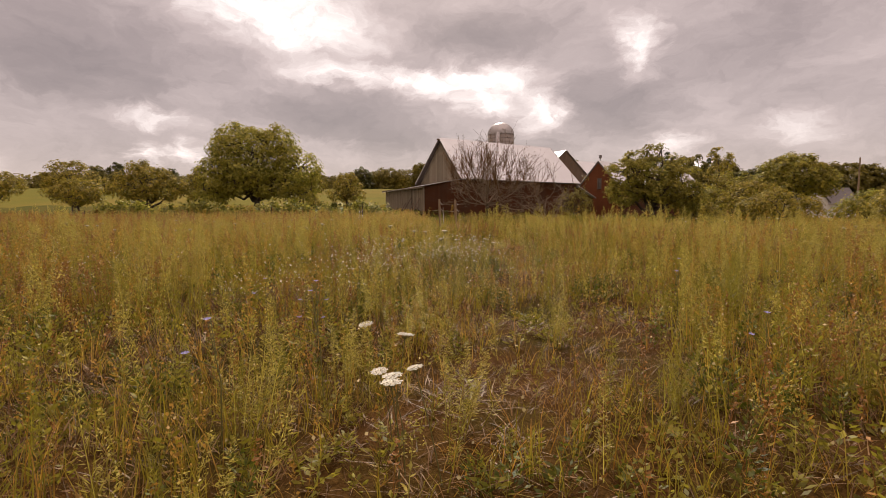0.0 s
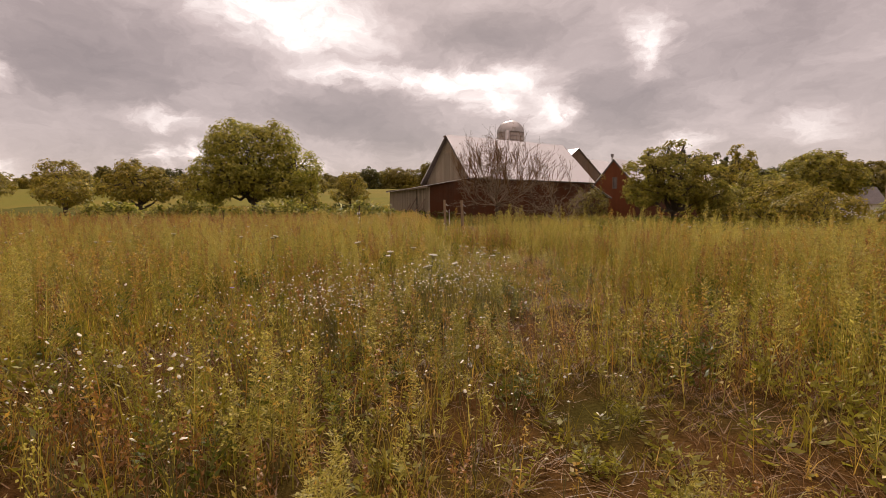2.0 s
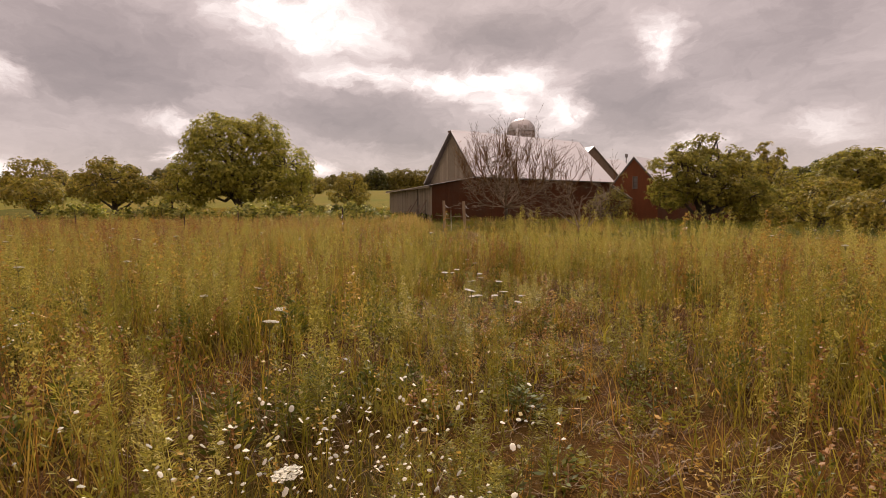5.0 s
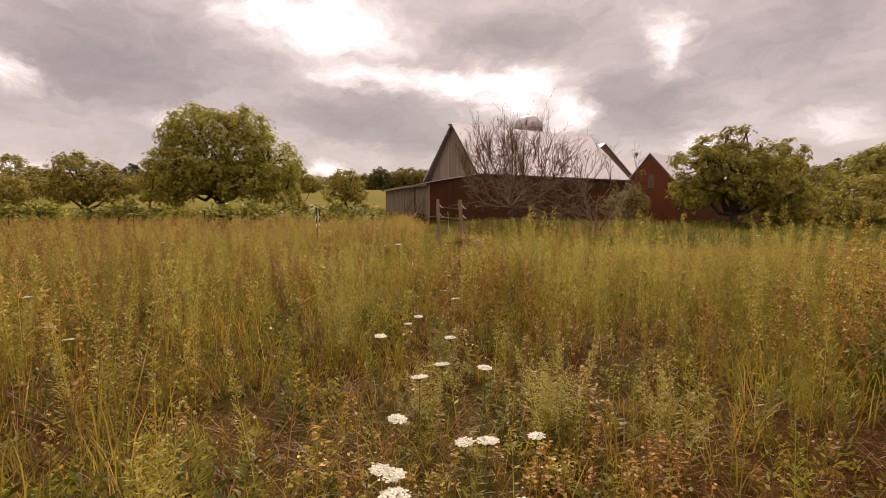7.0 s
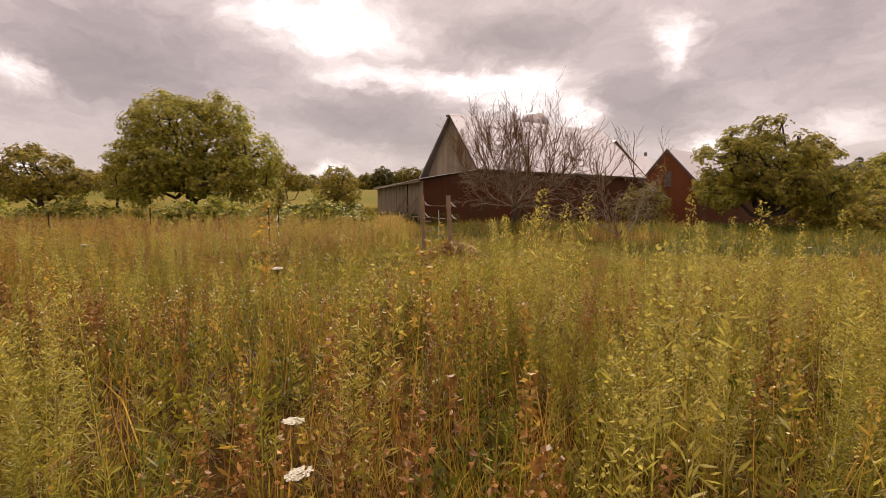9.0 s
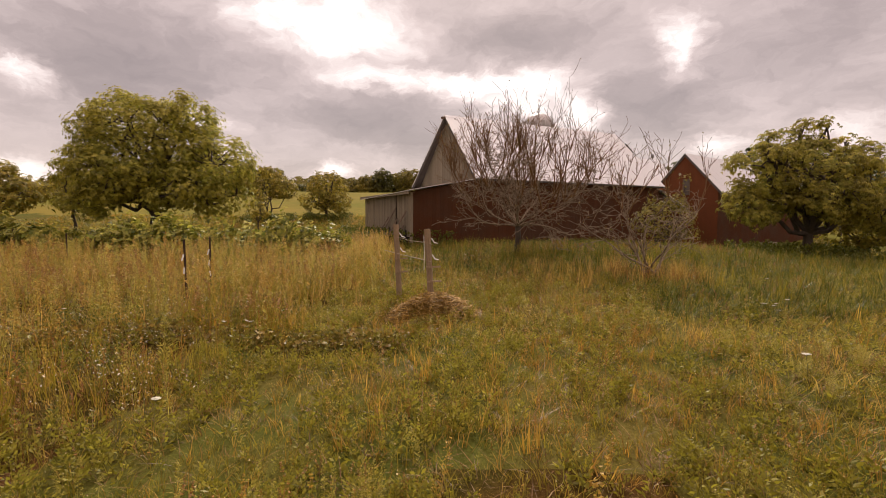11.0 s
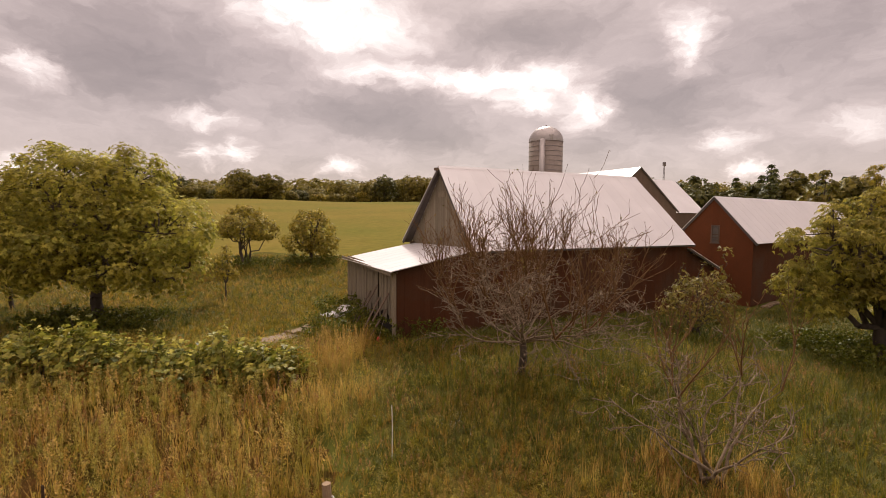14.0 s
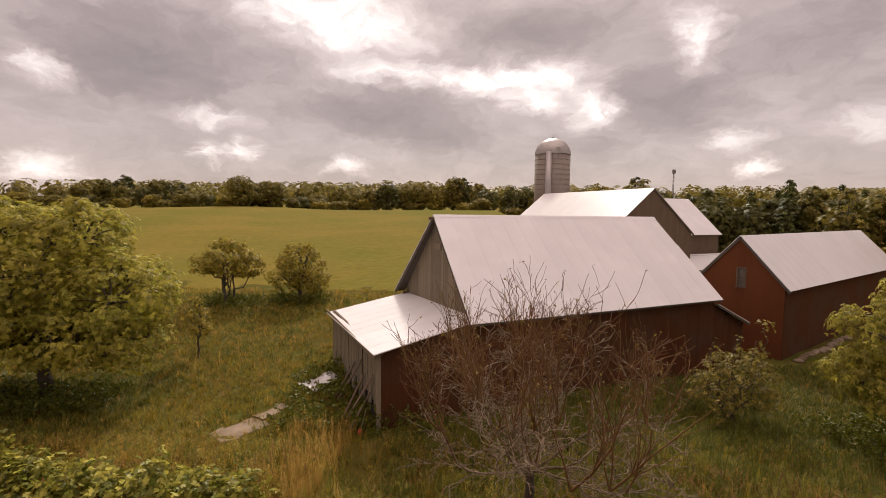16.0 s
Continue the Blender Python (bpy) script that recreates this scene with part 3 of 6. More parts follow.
    for xx, skew in ((0.22, 4.0), (LONG + over - 0.03, 0.0)):
        for sgn, yy in ((1, 0.0), (-1, DEPTH)):
            plank("rake_board", M["roof_edge"], roof, (xx, yy + sgn * RIDGE_Y / 2, (EAVE_Z + RIDGE_Z) / 2 - 0.1), (0.05, run, 0.16), pose(0, 0, 0, 0, 0, -skew * sgn) @ pose(0, 0, 0, math.degrees(slope) * sgn))
    plank("eave_board", M["roof_edge"], roof, (LONG / 2, 0.06, EAVE_Z - 0.05), (LONG, 0.03, 0.09))
    lroof = part("lean_to_roof", box(LEAN_X + 0.3, LEAN_X + 0.4, 0.2, 8.5, LEAN_Z - 0.1, LEAN_Z - 0.02), M["board_brown"], barn, "white painted metal sheets")
    roof_sheets(lroof, "roof_panel", (LEAN_X, 0.0, LEAN_Z), (LEAN_X, 8.75, LEAN_Z - 0.2), (0.86, 8.75, EAVE_Z - 0.1), (0.86, 0.35, EAVE_Z + 0.1), 9, M["roof"])
    sroof = part("shed_roof", box(SHED_X - 0.5, SHED_X - 0.4, 0.3, 8.6, SHED_Z - 0.05, SHED_Z + 0.05), M["board_brown"], barn, "white painted metal sheets")
    roof_sheets(sroof, "roof_panel", (SHED_X, 0.05, SHED_Z), (SHED_X, DEPTH - 0.2, SHED_Z), (14.35, DEPTH - 0.2, EAVE_Z - 0.25), (14.35, 0.05, EAVE_Z - 0.25), 8, M["roof"])
    plank("rake_board", M["roof_edge"], sroof, ((14.4 + SHED_X) / 2, 0.08, (EAVE_Z - 0.25 + SHED_Z) / 2 - 0.07), (2.85, 0.04, 0.1), pose(0, 0, 0, 0, math.degrees(math.atan2(EAVE_Z - 0.25 - SHED_Z, SHED_X - 14.35))))
    return barn


build_barn()


def gabled(name, m, label, category, length, width, base, eave, ridge, wall_mat, roof_mat, sheets, over=0.25, window=None, gable_mat=None, trim=None):
    """A plain gabled building: length along local x, front eave at y = 0; the gable end at x = 0 may hold a window (y, z, width, height)."""
    top = empty(name, m, label, category)
    h = width / 2
    wall = part("front_wall", box(0.0, length, 0.12, 0.24, base, eave + 0.05), wall_mat, top)
    part("back_wall", box(0.0, length, width - 0.24, width - 0.12, base, eave + 0.05), wall_mat, top)
    gm = gable_mat or wall_mat
    rise = (ridge - eave) / h

    def roofline(y):
        return ridge - abs(y - h) * rise - 0.04

    outline = [(0.12, base), (width - 0.12, base), (width - 0.12, roofline(width - 0.12)), (h, roofline(h)), (0.12, roofline(0.12))]
    if window:
        wy, wz, ww, wh = window
        y0, y1, z0, z1 = wy - ww / 2, wy + ww / 2, wz - wh / 2, wz + wh / 2
        for pts in ([(0.12, base), (y0, base), (y0, roofline(y0)), (0.12, roofline(0.12))], [(y1, base), (width - 0.12, base), (width - 0.12, roofline(width - 0.12)), (y1, roofline(y1))] if y1 > h else
                    [(y1, base), (width - 0.12, base), (width - 0.12, roofline(width - 0.12)), (h, roofline(h)), (y1, roofline(y1))], [(y0, base), (y1, base), (y1, z0), (y0, z0)]):
            part("gable_wall", prism([(-0.02, y, z) for y, z in pts], (0.12, 0, 0)), gm, top)
        tops = [(y0, z1), (y1, z1), (y1, roofline(y1))] + ([(h, roofline(h))] if y0 < h < y1 else []) + [(y0, roofline(y0))]
        part("gable_wall", prism([(-0.02, y, z) for y, z in tops], (0.12, 0, 0)), gm, top)
        win = part("window", box(0.03, 0.06, y0, y1, z0, z1), M["pane"], top, "small two-sash window with dusty panes")
        for yy0, yy1, zz0, zz1 in ((y0 - 0.06, y0 + 0.03, z0, z1), (y1 - 0.03, y1 + 0.06, z0, z1), (y0 - 0.06, y1 + 0.06, z1, z1 + 0.09), (y0, y1, (z0 + z1) / 2 - 0.03, (z0 + z1) / 2 + 0.03)):
            part("window_frame", box(-0.05, 0.02, yy0, yy1, zz0, zz1), trim or gm, win)
        part("window_sill", box(-0.1, 0.02, y0 - 0.08, y1 + 0.08, z0 - 0.07, z0), trim or gm, win)
        for k in (0.3, 0.62):
            part("glazing_bar", box(-0.02, 0.02, y0, y1, z0 + (z1 - z0) / 2 * k - 0.02, z0 + (z1 - z0) / 2 * k + 0.02), trim or gm, win)
    else:
        part("gable_wall", prism([(-0.02, y, z) for y, z in outline], (0.12, 0, 0)), gm, top)
    part("far_gable_wall", prism([(length + 0.02, y, z) for y, z in outline], (-0.12, 0, 0)), gm, top)
    roof = part("roof", box(0, length, h - 0.06, h + 0.06, ridge - 0.2, ridge - 0.08), M["board_brown"], top)
    drop = 0.18 * rise
    roof_sheets(roof, "roof_panel", (-over, -0.18, eave - drop), (length + over, -0.18, eave - drop), (length + over, h, ridge), (-over, h, ridge), sheets, roof_mat)
    roof_sheets(roof, "roof_panel", (-over, width + 0.18, eave - drop), (length + over, width + 0.18, eave - drop), (length + over, h, ridge), (-over, h, ridge), sheets, roof_mat)
    slope = math.atan2(rise, 1)
    for sgn, yy in ((1, -0.18), (-1, width + 0.18)):
        mid = (h + 0.18) / 2
        plank("rake_board", M["roof_edge"], roof, (-over + 0.03, yy + sgn * mid, (eave - drop + ridge) / 2 - 0.1), (0.05, (h + 0.18) / math.cos(slope), 0.16), pose(0, 0, 0, math.degrees(slope) * sgn))
    return top


# red outbuilding with one gable window
red = gabled("red_shed", pose(21.75, 1.0, 0, 0, 0, 11.0), "long dark red wooden outbuilding with a white metal roof", "outbuilding",
             24.4, 5.4, 0.0, 4.42, 7.4, M["board_red"], M["roof"], 22, over=0.12, window=(2.55, 4.75, 0.46, 1.15), gable_mat=M["board_bright"], trim=M["board_brown"])
# big barn behind, its gable towards the meadow
gabled("great_barn", pose(39.5, 21.4, 0, 0, 0, 90), "large weathered brown barn with a white metal roof behind", "barn",
       19.2, 12.5, 0.5, 6.65, 11.5, M["board_brown"], M["roof"], 18, over=0.15, trim=M["board_brown"])
gabled("barn_wing", pose(39.2, 22.35, 0), "weathered brown barn wing with a white metal roof", "barn",
       6.4, 9.4, 0.5, 6.5, 10.7, M["board_brown"], M["roof"], 7, over=0.12)


def build_low_shed():
    top = empty("low_shed", pose(37.0, 19.4, 0), "low red lean-to shed with a flat white roof", "shed")
    part("front_wall", box(0.1, 8.8, 0.1, 0.2, 0.2, 2.6), M["board_red"], top)
    for x in (0.1, 8.7):
        part("side_wall", prism([(x, 0.2, 0.2), (x, 2.7, 0.2), (x, 2.7, 3.9), (x, 0.2, 2.6)], (0.1, 0, 0)), M["board_red"], top)
    roof = part("roof", box(0.1, 8.8, 2.55, 2.65, 3.85, 4.0), M["board_brown"], top)
    roof_sheets(roof, "roof_panel", (0, 0, 2.66), (8.9, 0, 2.66), (8.9, 2.85, 4.1), (0, 2.85, 4.1), 9, M["roof"])


build_low_shed()


def ring_solid(radius, z0, z1, sides=40, dome=False):
    bm = bmesh.new()
    if not dome:
        bmesh.ops.create_cone(bm, segments=sides, radius1=radius, radius2=radius, depth=z1 - z0, cap_ends=True, matrix=Matrix.Translation((0, 0, (z0 + z1) / 2)))
        return bm
    bmesh.ops.create_uvsphere(bm, u_segments=sides, v_segments=24, radius=radius)
    bmesh.ops.delete(bm, geom=[v for v in bm.verts if v.co.z < -0.01], context="VERTS")
    for v in bm.verts:
        v.co.z = z0 + v.co.z / radius * (z1 - z0)
    for f in bm.faces:
        f.smooth = True
    return bm


def build_silo():
    x, y, r = 39.6, 47.4, 2.8
    z = hz(x, y) - 0.2
    silo = empty("silo", pose(x, y, z), "tall concrete stave silo with a galvanised dome and chute", "silo")
    body = part("body", ring_solid(r, 0, 18.15 - z, 44), M["stave"], silo)
    for p in body.data.polygons:
        p.use_smooth = len(p.vertices) == 4
    k = 0
    h = 1.0
    while h < 17.9 - z:
        part("hoop", ring_solid(r + 0.035, h, h + 0.06, 44), M["steel"], silo)
        h += 0.78
        k += 1
    part("dome", ring_solid(r + 0.06, 18.1 - z, 20.75 - z, 40, True), M["galvanised"], silo, "ribbed galvanised dome")
    a = math.atan2(-62.0, -47.0) - 0.18
    bm = ring_solid(0.46, 1.0, 18.3 - z, 14)
    chute = part("chute", bm, M["galvanised"], silo, "pale metal chute up the side")
    chute.location = ((r + 0.3) * math.cos(a), (r + 0.3) * math.sin(a), 0)
    for p in chute.data.polygons:
        p.use_smooth = len(p.vertices) == 4
    part("finial", ring_solid(0.12, 20.72 - z, 20.95 - z, 10), M["galvanised"], silo)
    bm = box(-0.35, 0.35, -0.25, 0.45, 18.2 - z, 19.0 - z, 0.03)
    hatch = part("dome_hatch", bm, M["galvanised"], silo)
    hatch.matrix_basis = pose((r - 0.15) * math.cos(a + 0.5), (r - 0.15) * math.sin(a + 0.5), 0, 0, 0, math.degrees(a) + 90)


build_silo()


def build_house():
    x, y = 71.5, 5.5
    house = gabled("house", pose(x, y, 0, 0, 0, -42), "white farmhouse with a grey shingle roof among trees", "house", 9.5, 6.6, -0.2, 2.9, 5.7, M["white_paint"], M["shingle"], 4, over=0.3)
    d = gabled("house_dormer", pose(x, y, 0, 0, 0, -42) @ pose(1.0, -1.4, 0, 0, 0, 0) @ pose(3.4, -0.2, 0, 0, 0, 90), "white front gable of the farmhouse with a small window", "house", 3.5, 3.2, -0.2, 3.3, 5.3,
               M["white_paint"], M["shingle"], 2, over=0.2, window=(1.6, 2.6, 0.8, 1.3), trim=M["white_paint"])
    return house, d


build_house()
gabled("far_house", pose(72.0, 36.5, 0, 0, 0, -22), "brown-roofed house beyond the red outbuilding", "house", 15, 8, 0.5, 4.0, 6.5, M["board_brown"], M["shingle_red"], 4, over=0.3)
chim = empty("chimney", pose(75.5, 39.3, 5.6), "pale brick chimney on a brown roof", "chimney")
part("stack", box(-0.4, 0.4, -0.4, 0.4, -0.6, 1.5, 0.03), M["concrete"], chim)
part("cap", box(-0.5, 0.5, -0.5, 0.5, 1.5, 1.65, 0.03), M["concrete"], chim)


def build_mast():
    x, y = 105.0, 79.0
    z = hz(x, y)
    mast = empty("lattice_mast", pose(x, y, z), "thin grey lattice radio mast on the skyline", "mast")
    H_ = 20.5 - z
    for i in range(3):
        a = i * 2.094
        v, f = tubes([((0.45 * math.cos(a), 0.45 * math.sin(a), -0.5), (0.12 * math.cos(a), 0.12 * math.sin(a), H_), 0.07, 0.05)], 5)
        link_mesh("leg", v, f, M["steel"], parent=mast)
    seg = []
    for k in range(14):
        for i in range(3):
            a, b, s0, s1 = i * 2.094, (i + 1) * 2.094, 0.45 - 0.33 * k / 14, 0.45 - 0.33 * (k + 1) / 14
            seg.append(((s0 * math.cos(a), s0 * math.sin(a), H_ * k / 14), (s1 * math.cos(b), s1 * math.sin(b), H_ * (k + 1) / 14), 0.03, 0.03))
    v, f = tubes(seg, 4)
    link_mesh("bracing", v, f, M["steel"], parent=mast)
    part("antenna_head", box(-0.5, 0.5, -0.2, 0.2, H_ - 0.4, H_ + 0.7, 0.05), M["steel"], mast)


build_mast()


def build_utility_pole(x, y, top):
    z = hz(x, y) - 0.3
    pole = empty("utility_pole", pose(x, y, z, 0, 0, 20), "grey wooden utility pole beyond the farmhouse", "utility pole")
    v, f = tubes([((0, 0, 0), (0, 0, top - z), 0.16, 0.10)], 10)
    link_mesh("shaft", v, f, M["post"], parent=pole, smooth_shade=True)
    part("crossarm", box(-1.1, 1.1, -0.06, 0.06, top - z - 0.75, top - z - 0.62, 0.01), M["post"], pole)
    for ix in (-1.0, 0.0, 1.0):
        v, f = tubes([((ix, 0, top - z - 0.62), (ix, 0, top - z - 0.42), 0.05, 0.035)], 8)
        link_mesh("insulator", v, f, M["stave"], parent=pole)


build_utility_pole(76.7, -1.4, 10.4)

# ---- things in the yard ----


def bent_limb(a, b, r0, r1, rng, steps=4, wander=0.06):
    """A limb from a to b in short bent pieces."""
    a, b = np.array(a, float), np.array(b, float)
    ln = np.linalg.norm(b - a)
    pts = [a]
    for i in range(1, steps):
        pts.append(a + (b - a) * i / steps + rng.normal(0, wander * ln / 2, 3))
    pts.append(b)
    rr = np.linspace(r0, r1, steps + 1)
    return [(pts[i], pts[i + 1], rr[i], rr[i + 1]) for i in range(steps)], pts


def build_post(x, y, z1, lean_x, lean_y, label):
    z = hz(x, y) - 0.15
    post = empty("fence_post", pose(x, y, z), label, "fence post", "posts at the meadow's edge")
    rng = np.random.default_rng(int(abs(x * 100)))
    bm = bmesh.new()
    rings = []
    hgt = z1 - z
    for k in range(7):
        h = hgt * k / 6
        r = 0.072 - 0.008 * k / 6
        rings.append([bm.verts.new((lean_x * h + r * math.cos(a) + rng.normal(0, 0.004), lean_y * h + r * math.sin(a) + rng.normal(0, 0.004), h)) for a in np.arange(8) * 0.7854])
    for p, q in zip(rings, rings[1:]):
        for i in range(8):
            bm.faces.new((p[i], p[(i + 1) % 8], q[(i + 1) % 8], q[i]))
    bm.faces.new(rings[-1])
    part("post_shaft", bm, M["post"], post)
    for h in (0.72, 0.9):
        hh = hgt * h
        v, f = tubes([((lean_x * hh + 0.07, lean_y * hh - 0.03, hh), (lean_x * hh + 0.12, lean_y * hh - 0.06, hh - 0.09), 0.014, 0.012), ((lean_x * hh + 0.12, lean_y * hh - 0.06, hh - 0.09), (lean_x * hh + 0.22, lean_y * hh - 0.02, hh - 0.11), 0.012, 0.01)], 5)
        link_mesh("insulator", v, f, M["tag"], parent=post)["label"] = "white plastic wire holder"
    for h in (0.42, 0.58):
        hh = hgt * h
        part("batten", box(lean_x * hh - 0.1, lean_x * hh + 0.22, lean_y * hh - 0.1, lean_y * hh - 0.075, hh, hh + 0.035), M["post"], post)


build_post(-8.6, -13.35, 2.03, -0.07, -0.03, "leaning grey wooden fence post beside the straw heap")
build_post(-8.72, -11.75, 2.10, -0.06, -0.03, "grey wooden fence post standing in tall grass")


def build_rails():
    """Two thin pale poles tied across the pair of posts."""
    p, q = Vector((-8.71, -13.45, 1.72)), Vector((-8.83, -11.86, 1.80))
    for drop, more, r in ((0.0, 0.12, 0.008), (0.36, 0.75, 0.010)):
        a, e = p - Vector((0, 0, drop)), q - Vector((0, 0, drop * 1.05))
        d = (e - a).normalized()
        a, e = a - d * 0.12, e + d * more
        mid = (a + e) / 2
        rng = np.random.default_rng(int(drop * 100) + 3)
        sg, _ = bent_limb(a - mid, e - mid, r, r * 0.7, rng, 5, 0.012)
        v, f = tubes(sg, 6)
        rail = empty("fence_rail", Matrix.Translation(mid), "thin pale pole tied across two fence posts", "rail", "rails on the fence posts")
        link_mesh("pole", v, f, M["rail"], parent=rail, smooth_shade=True)


build_rails()


def build_stake(x, y, z1, tags, group, lean=(0.0, 0.0)):
    z = hz(x, y) - 0.1
    st = empty("steel_stake", pose(x, y, z), "thin dark steel stake with white plastic strips" if tags else "thin dark steel stake in the tall grass", "stake", group)
    h = z1 - z
    bm = box(-0.02, 0.02, -0.006, 0.006, 0, h)
    add_box(bm, -0.006, 0.006, -0.022, 0.006, 0, h)
    bmesh.ops.transform(bm, matrix=Matrix(((1, 0, lean[0], 0), (0, 1, lean[1], 0), (0, 0, 1, 0), (0, 0, 0, 1))), verts=list(bm.verts))
    part("shaft", bm, M["stake"], st)
    for i in range(tags):
        hh = h * (0.76 - 0.17 * i)
        v, f = tubes([((lean[0] * hh - 0.02, -0.03, hh + 0.07), (lean[0] * hh - 0.06 + 0.03 * i, -0.05, hh - 0.06), 0.018, 0.016)], 6)
        link_mesh("plastic_strip", v, f, M["tag"], parent=st)["label"] = "white plastic wire holder"


build_stake(-13.24, -11.1, 1.79, 2, "wire stakes", (-0.02, 0.0))
build_stake(-12.8, -9.45, 1.76, 3, "wire stakes")
for sx, sy, sz in ((-19.2, -7.0, 1.55), (-23.5, -4.5, 1.5), (-26.5, -3.5, 1.5), (-16.8, -4.2, 1.75)):
    build_stake(sx, sy, sz, 0, "wire stakes")


def build_straw_heap():
    x, y, rng = -8.75, -13.75, np.random.default_rng(11)
    n = 4200
    a, r = rng.uniform(0, 6.283, n), np.sqrt(rng.uniform(0, 1, n))
    px, py = x + 0.98 * r * np.cos(a), y + 0.66 * r * np.sin(a)
    pz = height(px, py) + 0.50 * (1 - r ** 1.8) * rng.uniform(0.5, 1.05, n) + 0.02
    heap = empty("straw_heap", pose(x, y, hz(x, y)), "heap of dry brown straw at the foot of a post", "straw heap")
    k = np.linspace(0, 6.283, 25)[:-1]
    rings, vs, fs = 6, [], []
    for i in range(rings + 1):
        q = i / rings
        vs += [(0.85 * q * math.cos(t) * (1 + 0.1 * math.sin(3 * t)), 0.52 * q * math.sin(t), 0.42 * (1 - q ** 1.8) - 0.03) for t in k]
    for i in range(rings):
        for j in range(24):
            fs.append((i * 24 + j, (i + 1) * 24 + j, (i + 1) * 24 + (j + 1) % 24, i * 24 + (j + 1) % 24))
    link_mesh("packed_core", np.array(vs), np.array(fs), M["straw_heap"], parent=heap)
    d = rng.normal(size=(n, 3)) * (1, 1, 0.35)
    d /= np.linalg.norm(d, axis=1, keepdims=True)
    c = np.stack([px - x, py - y, pz - hz(x, y)], axis=1)
    ln = rng.uniform(0.08, 0.28, (n, 1))
    e = np.cross(d, (0, 0, 1.0)) * 0.0045
    p = np.stack([c - d * ln / 2 - e, c - d * ln / 2 + e, c + d * ln / 2 + e, c + d * ln / 2 - e + (0, 0, 0.01)], axis=1).reshape(-1, 3)
    link_mesh("loose_straw", p, (np.arange(n) * 4)[:, None] + np.array([[0, 1, 2, 3]]), M["straw_heap"], parent=heap)


build_straw_heap()


def build_slab(x, y, rx, ry, turn, seed, label):
    rng = np.random.default_rng(seed)
    slab = empty("concrete_slab", pose(x, y, hz(x, y) - 0.05, 1.5, 0, turn), label, "slab", "slabs in the grass")
    cuts = [-rx, -rx * 0.35 + rng.normal(0, 0.05), rx * 0.4 + rng.normal(0, 0.05), rx]
    for k in range(3):
        x0, x1 = cuts[k] + 0.015, cuts[k + 1] - 0.015
        h0, h1 = ry * rng.uniform(0.65, 1.0), ry * rng.uniform(0.65, 1.0)
        pts = [(x0, -h0, 0), ((x0 + x1) / 2, -(h0 + h1) / 2 * rng.uniform(0.85, 1.1), 0), (x1, -h1, 0), (x1 + rng.normal(0, 0.04), 0, 0), (x1, h1, 0), ((x0 + x1) / 2, (h0 + h1) / 2 * rng.uniform(0.85, 1.1), 0), (x0, h0, 0), (x0 + rng.normal(0, 0.04), 0, 0)]
        piece = part("slab_piece", prism(pts, (0, 0, 0.10)), M["concrete"], slab)
        piece.matrix_basis = pose(0, 0, rng.normal(0, 0.012), rng.normal(0, 1.5), rng.normal(0, 1.5), 0)


build_slab(-8.2, 2.35, 0.95, 0.62, 28, 1, "cracked pale concrete slab lying in the grass")
build_slab(-7.0, 3.4, 0.7, 0.32, 35, 2, "small broken concrete slab half grown over")


def build_sheet_pile():
    x, y = -4.7, 5.2
    rng = np.random.default_rng(5)
    for i, (dx, dy, dz, tx, ty, tz) in enumerate(((0, 0, 0.35, 14, -9, 30), (0.25, 0.35, 0.2, -8, 12, 75), (-0.15, 0.5, 0.1, 6, 4, 10))):
        n = 14
        gx, gy = np.meshgrid(np.linspace(-0.8, 0.8, n), np.linspace(-0.35, 0.35, 6), indexing="ij")
        gz = 0.05 * np.sin(gx * 5 + i) + 0.03 * np.sin(gx * 30) + rng.normal(0, 0.01, gx.shape)
        v = np.stack([gx.ravel(), gy.ravel(), gz.ravel()], axis=1)
        a = (np.arange(n - 1)[:, None] * 6 + np.arange(5)[None]).ravel()
        f = np.stack([a, a + 6, a + 7, a + 1], axis=1)
        ob = link_mesh("metal_sheet", v, f, M["sheet"], smooth_shade=True)
        md = ob.modifiers.new("thickness", "SOLIDIFY")
        md.thickness = 0.012
        ob.matrix_basis = pose(x + dx, y + dy, hz(x, y) + dz, tx, ty, tz)
        tagged(ob, "crumpled white roofing sheet dumped beside the barn", "metal sheet", "dumped roofing sheets")
    for i, (yy, ln, tilt, lean) in enumerate(((1.2, 2.2, 25, 18), (2.0, 1.9, 32, -12), (2.9, 2.3, 22, 25), (0.9, 1.6, 40, -20), (3.8, 1.8, 28, 8))):
        z = hz(-4.2, yy)
        ob = new("loose_board", UNIT.copy())
        ob.data.name = "loose_board"
        ob.data.materials.append(M["board_brown"])
        ob.matrix_basis = pose(-3.62 - ln / 2 * math.sin(radians(tilt)), yy, z + ln / 2 * math.cos(radians(tilt)) - 0.05, lean, tilt, 0) @ Matrix.Diagonal((0.03, 0.14, ln, 1))
        tagged(ob, "loose brown board leaning on the lean-to wall", "board", "boards leaning on the barn")
    buoy = empty("plastic_marker", pose(-4.3, 0.3, hz(-4.3, 0.3)), "small faded red plastic marker on a thin stick", "marker")
    v, f = tubes([((0, 0, 0), (0.3, 0.15, 0.9), 0.012, 0.01)], 5)
    link_mesh("stick", v, f, M["board_grey"], parent=buoy)
    bm = bmesh.new()
    bmesh.ops.create_icosphere(bm, subdivisions=2, radius=0.09, matrix=Matrix.Translation((0.02, 0.01, 0.12)) @ Matrix.Diagonal((0.8, 0.8, 1.4, 1)))
    part("red_cap", bm, M["orange"], buoy, "faded red plastic cap")


build_sheet_pile()


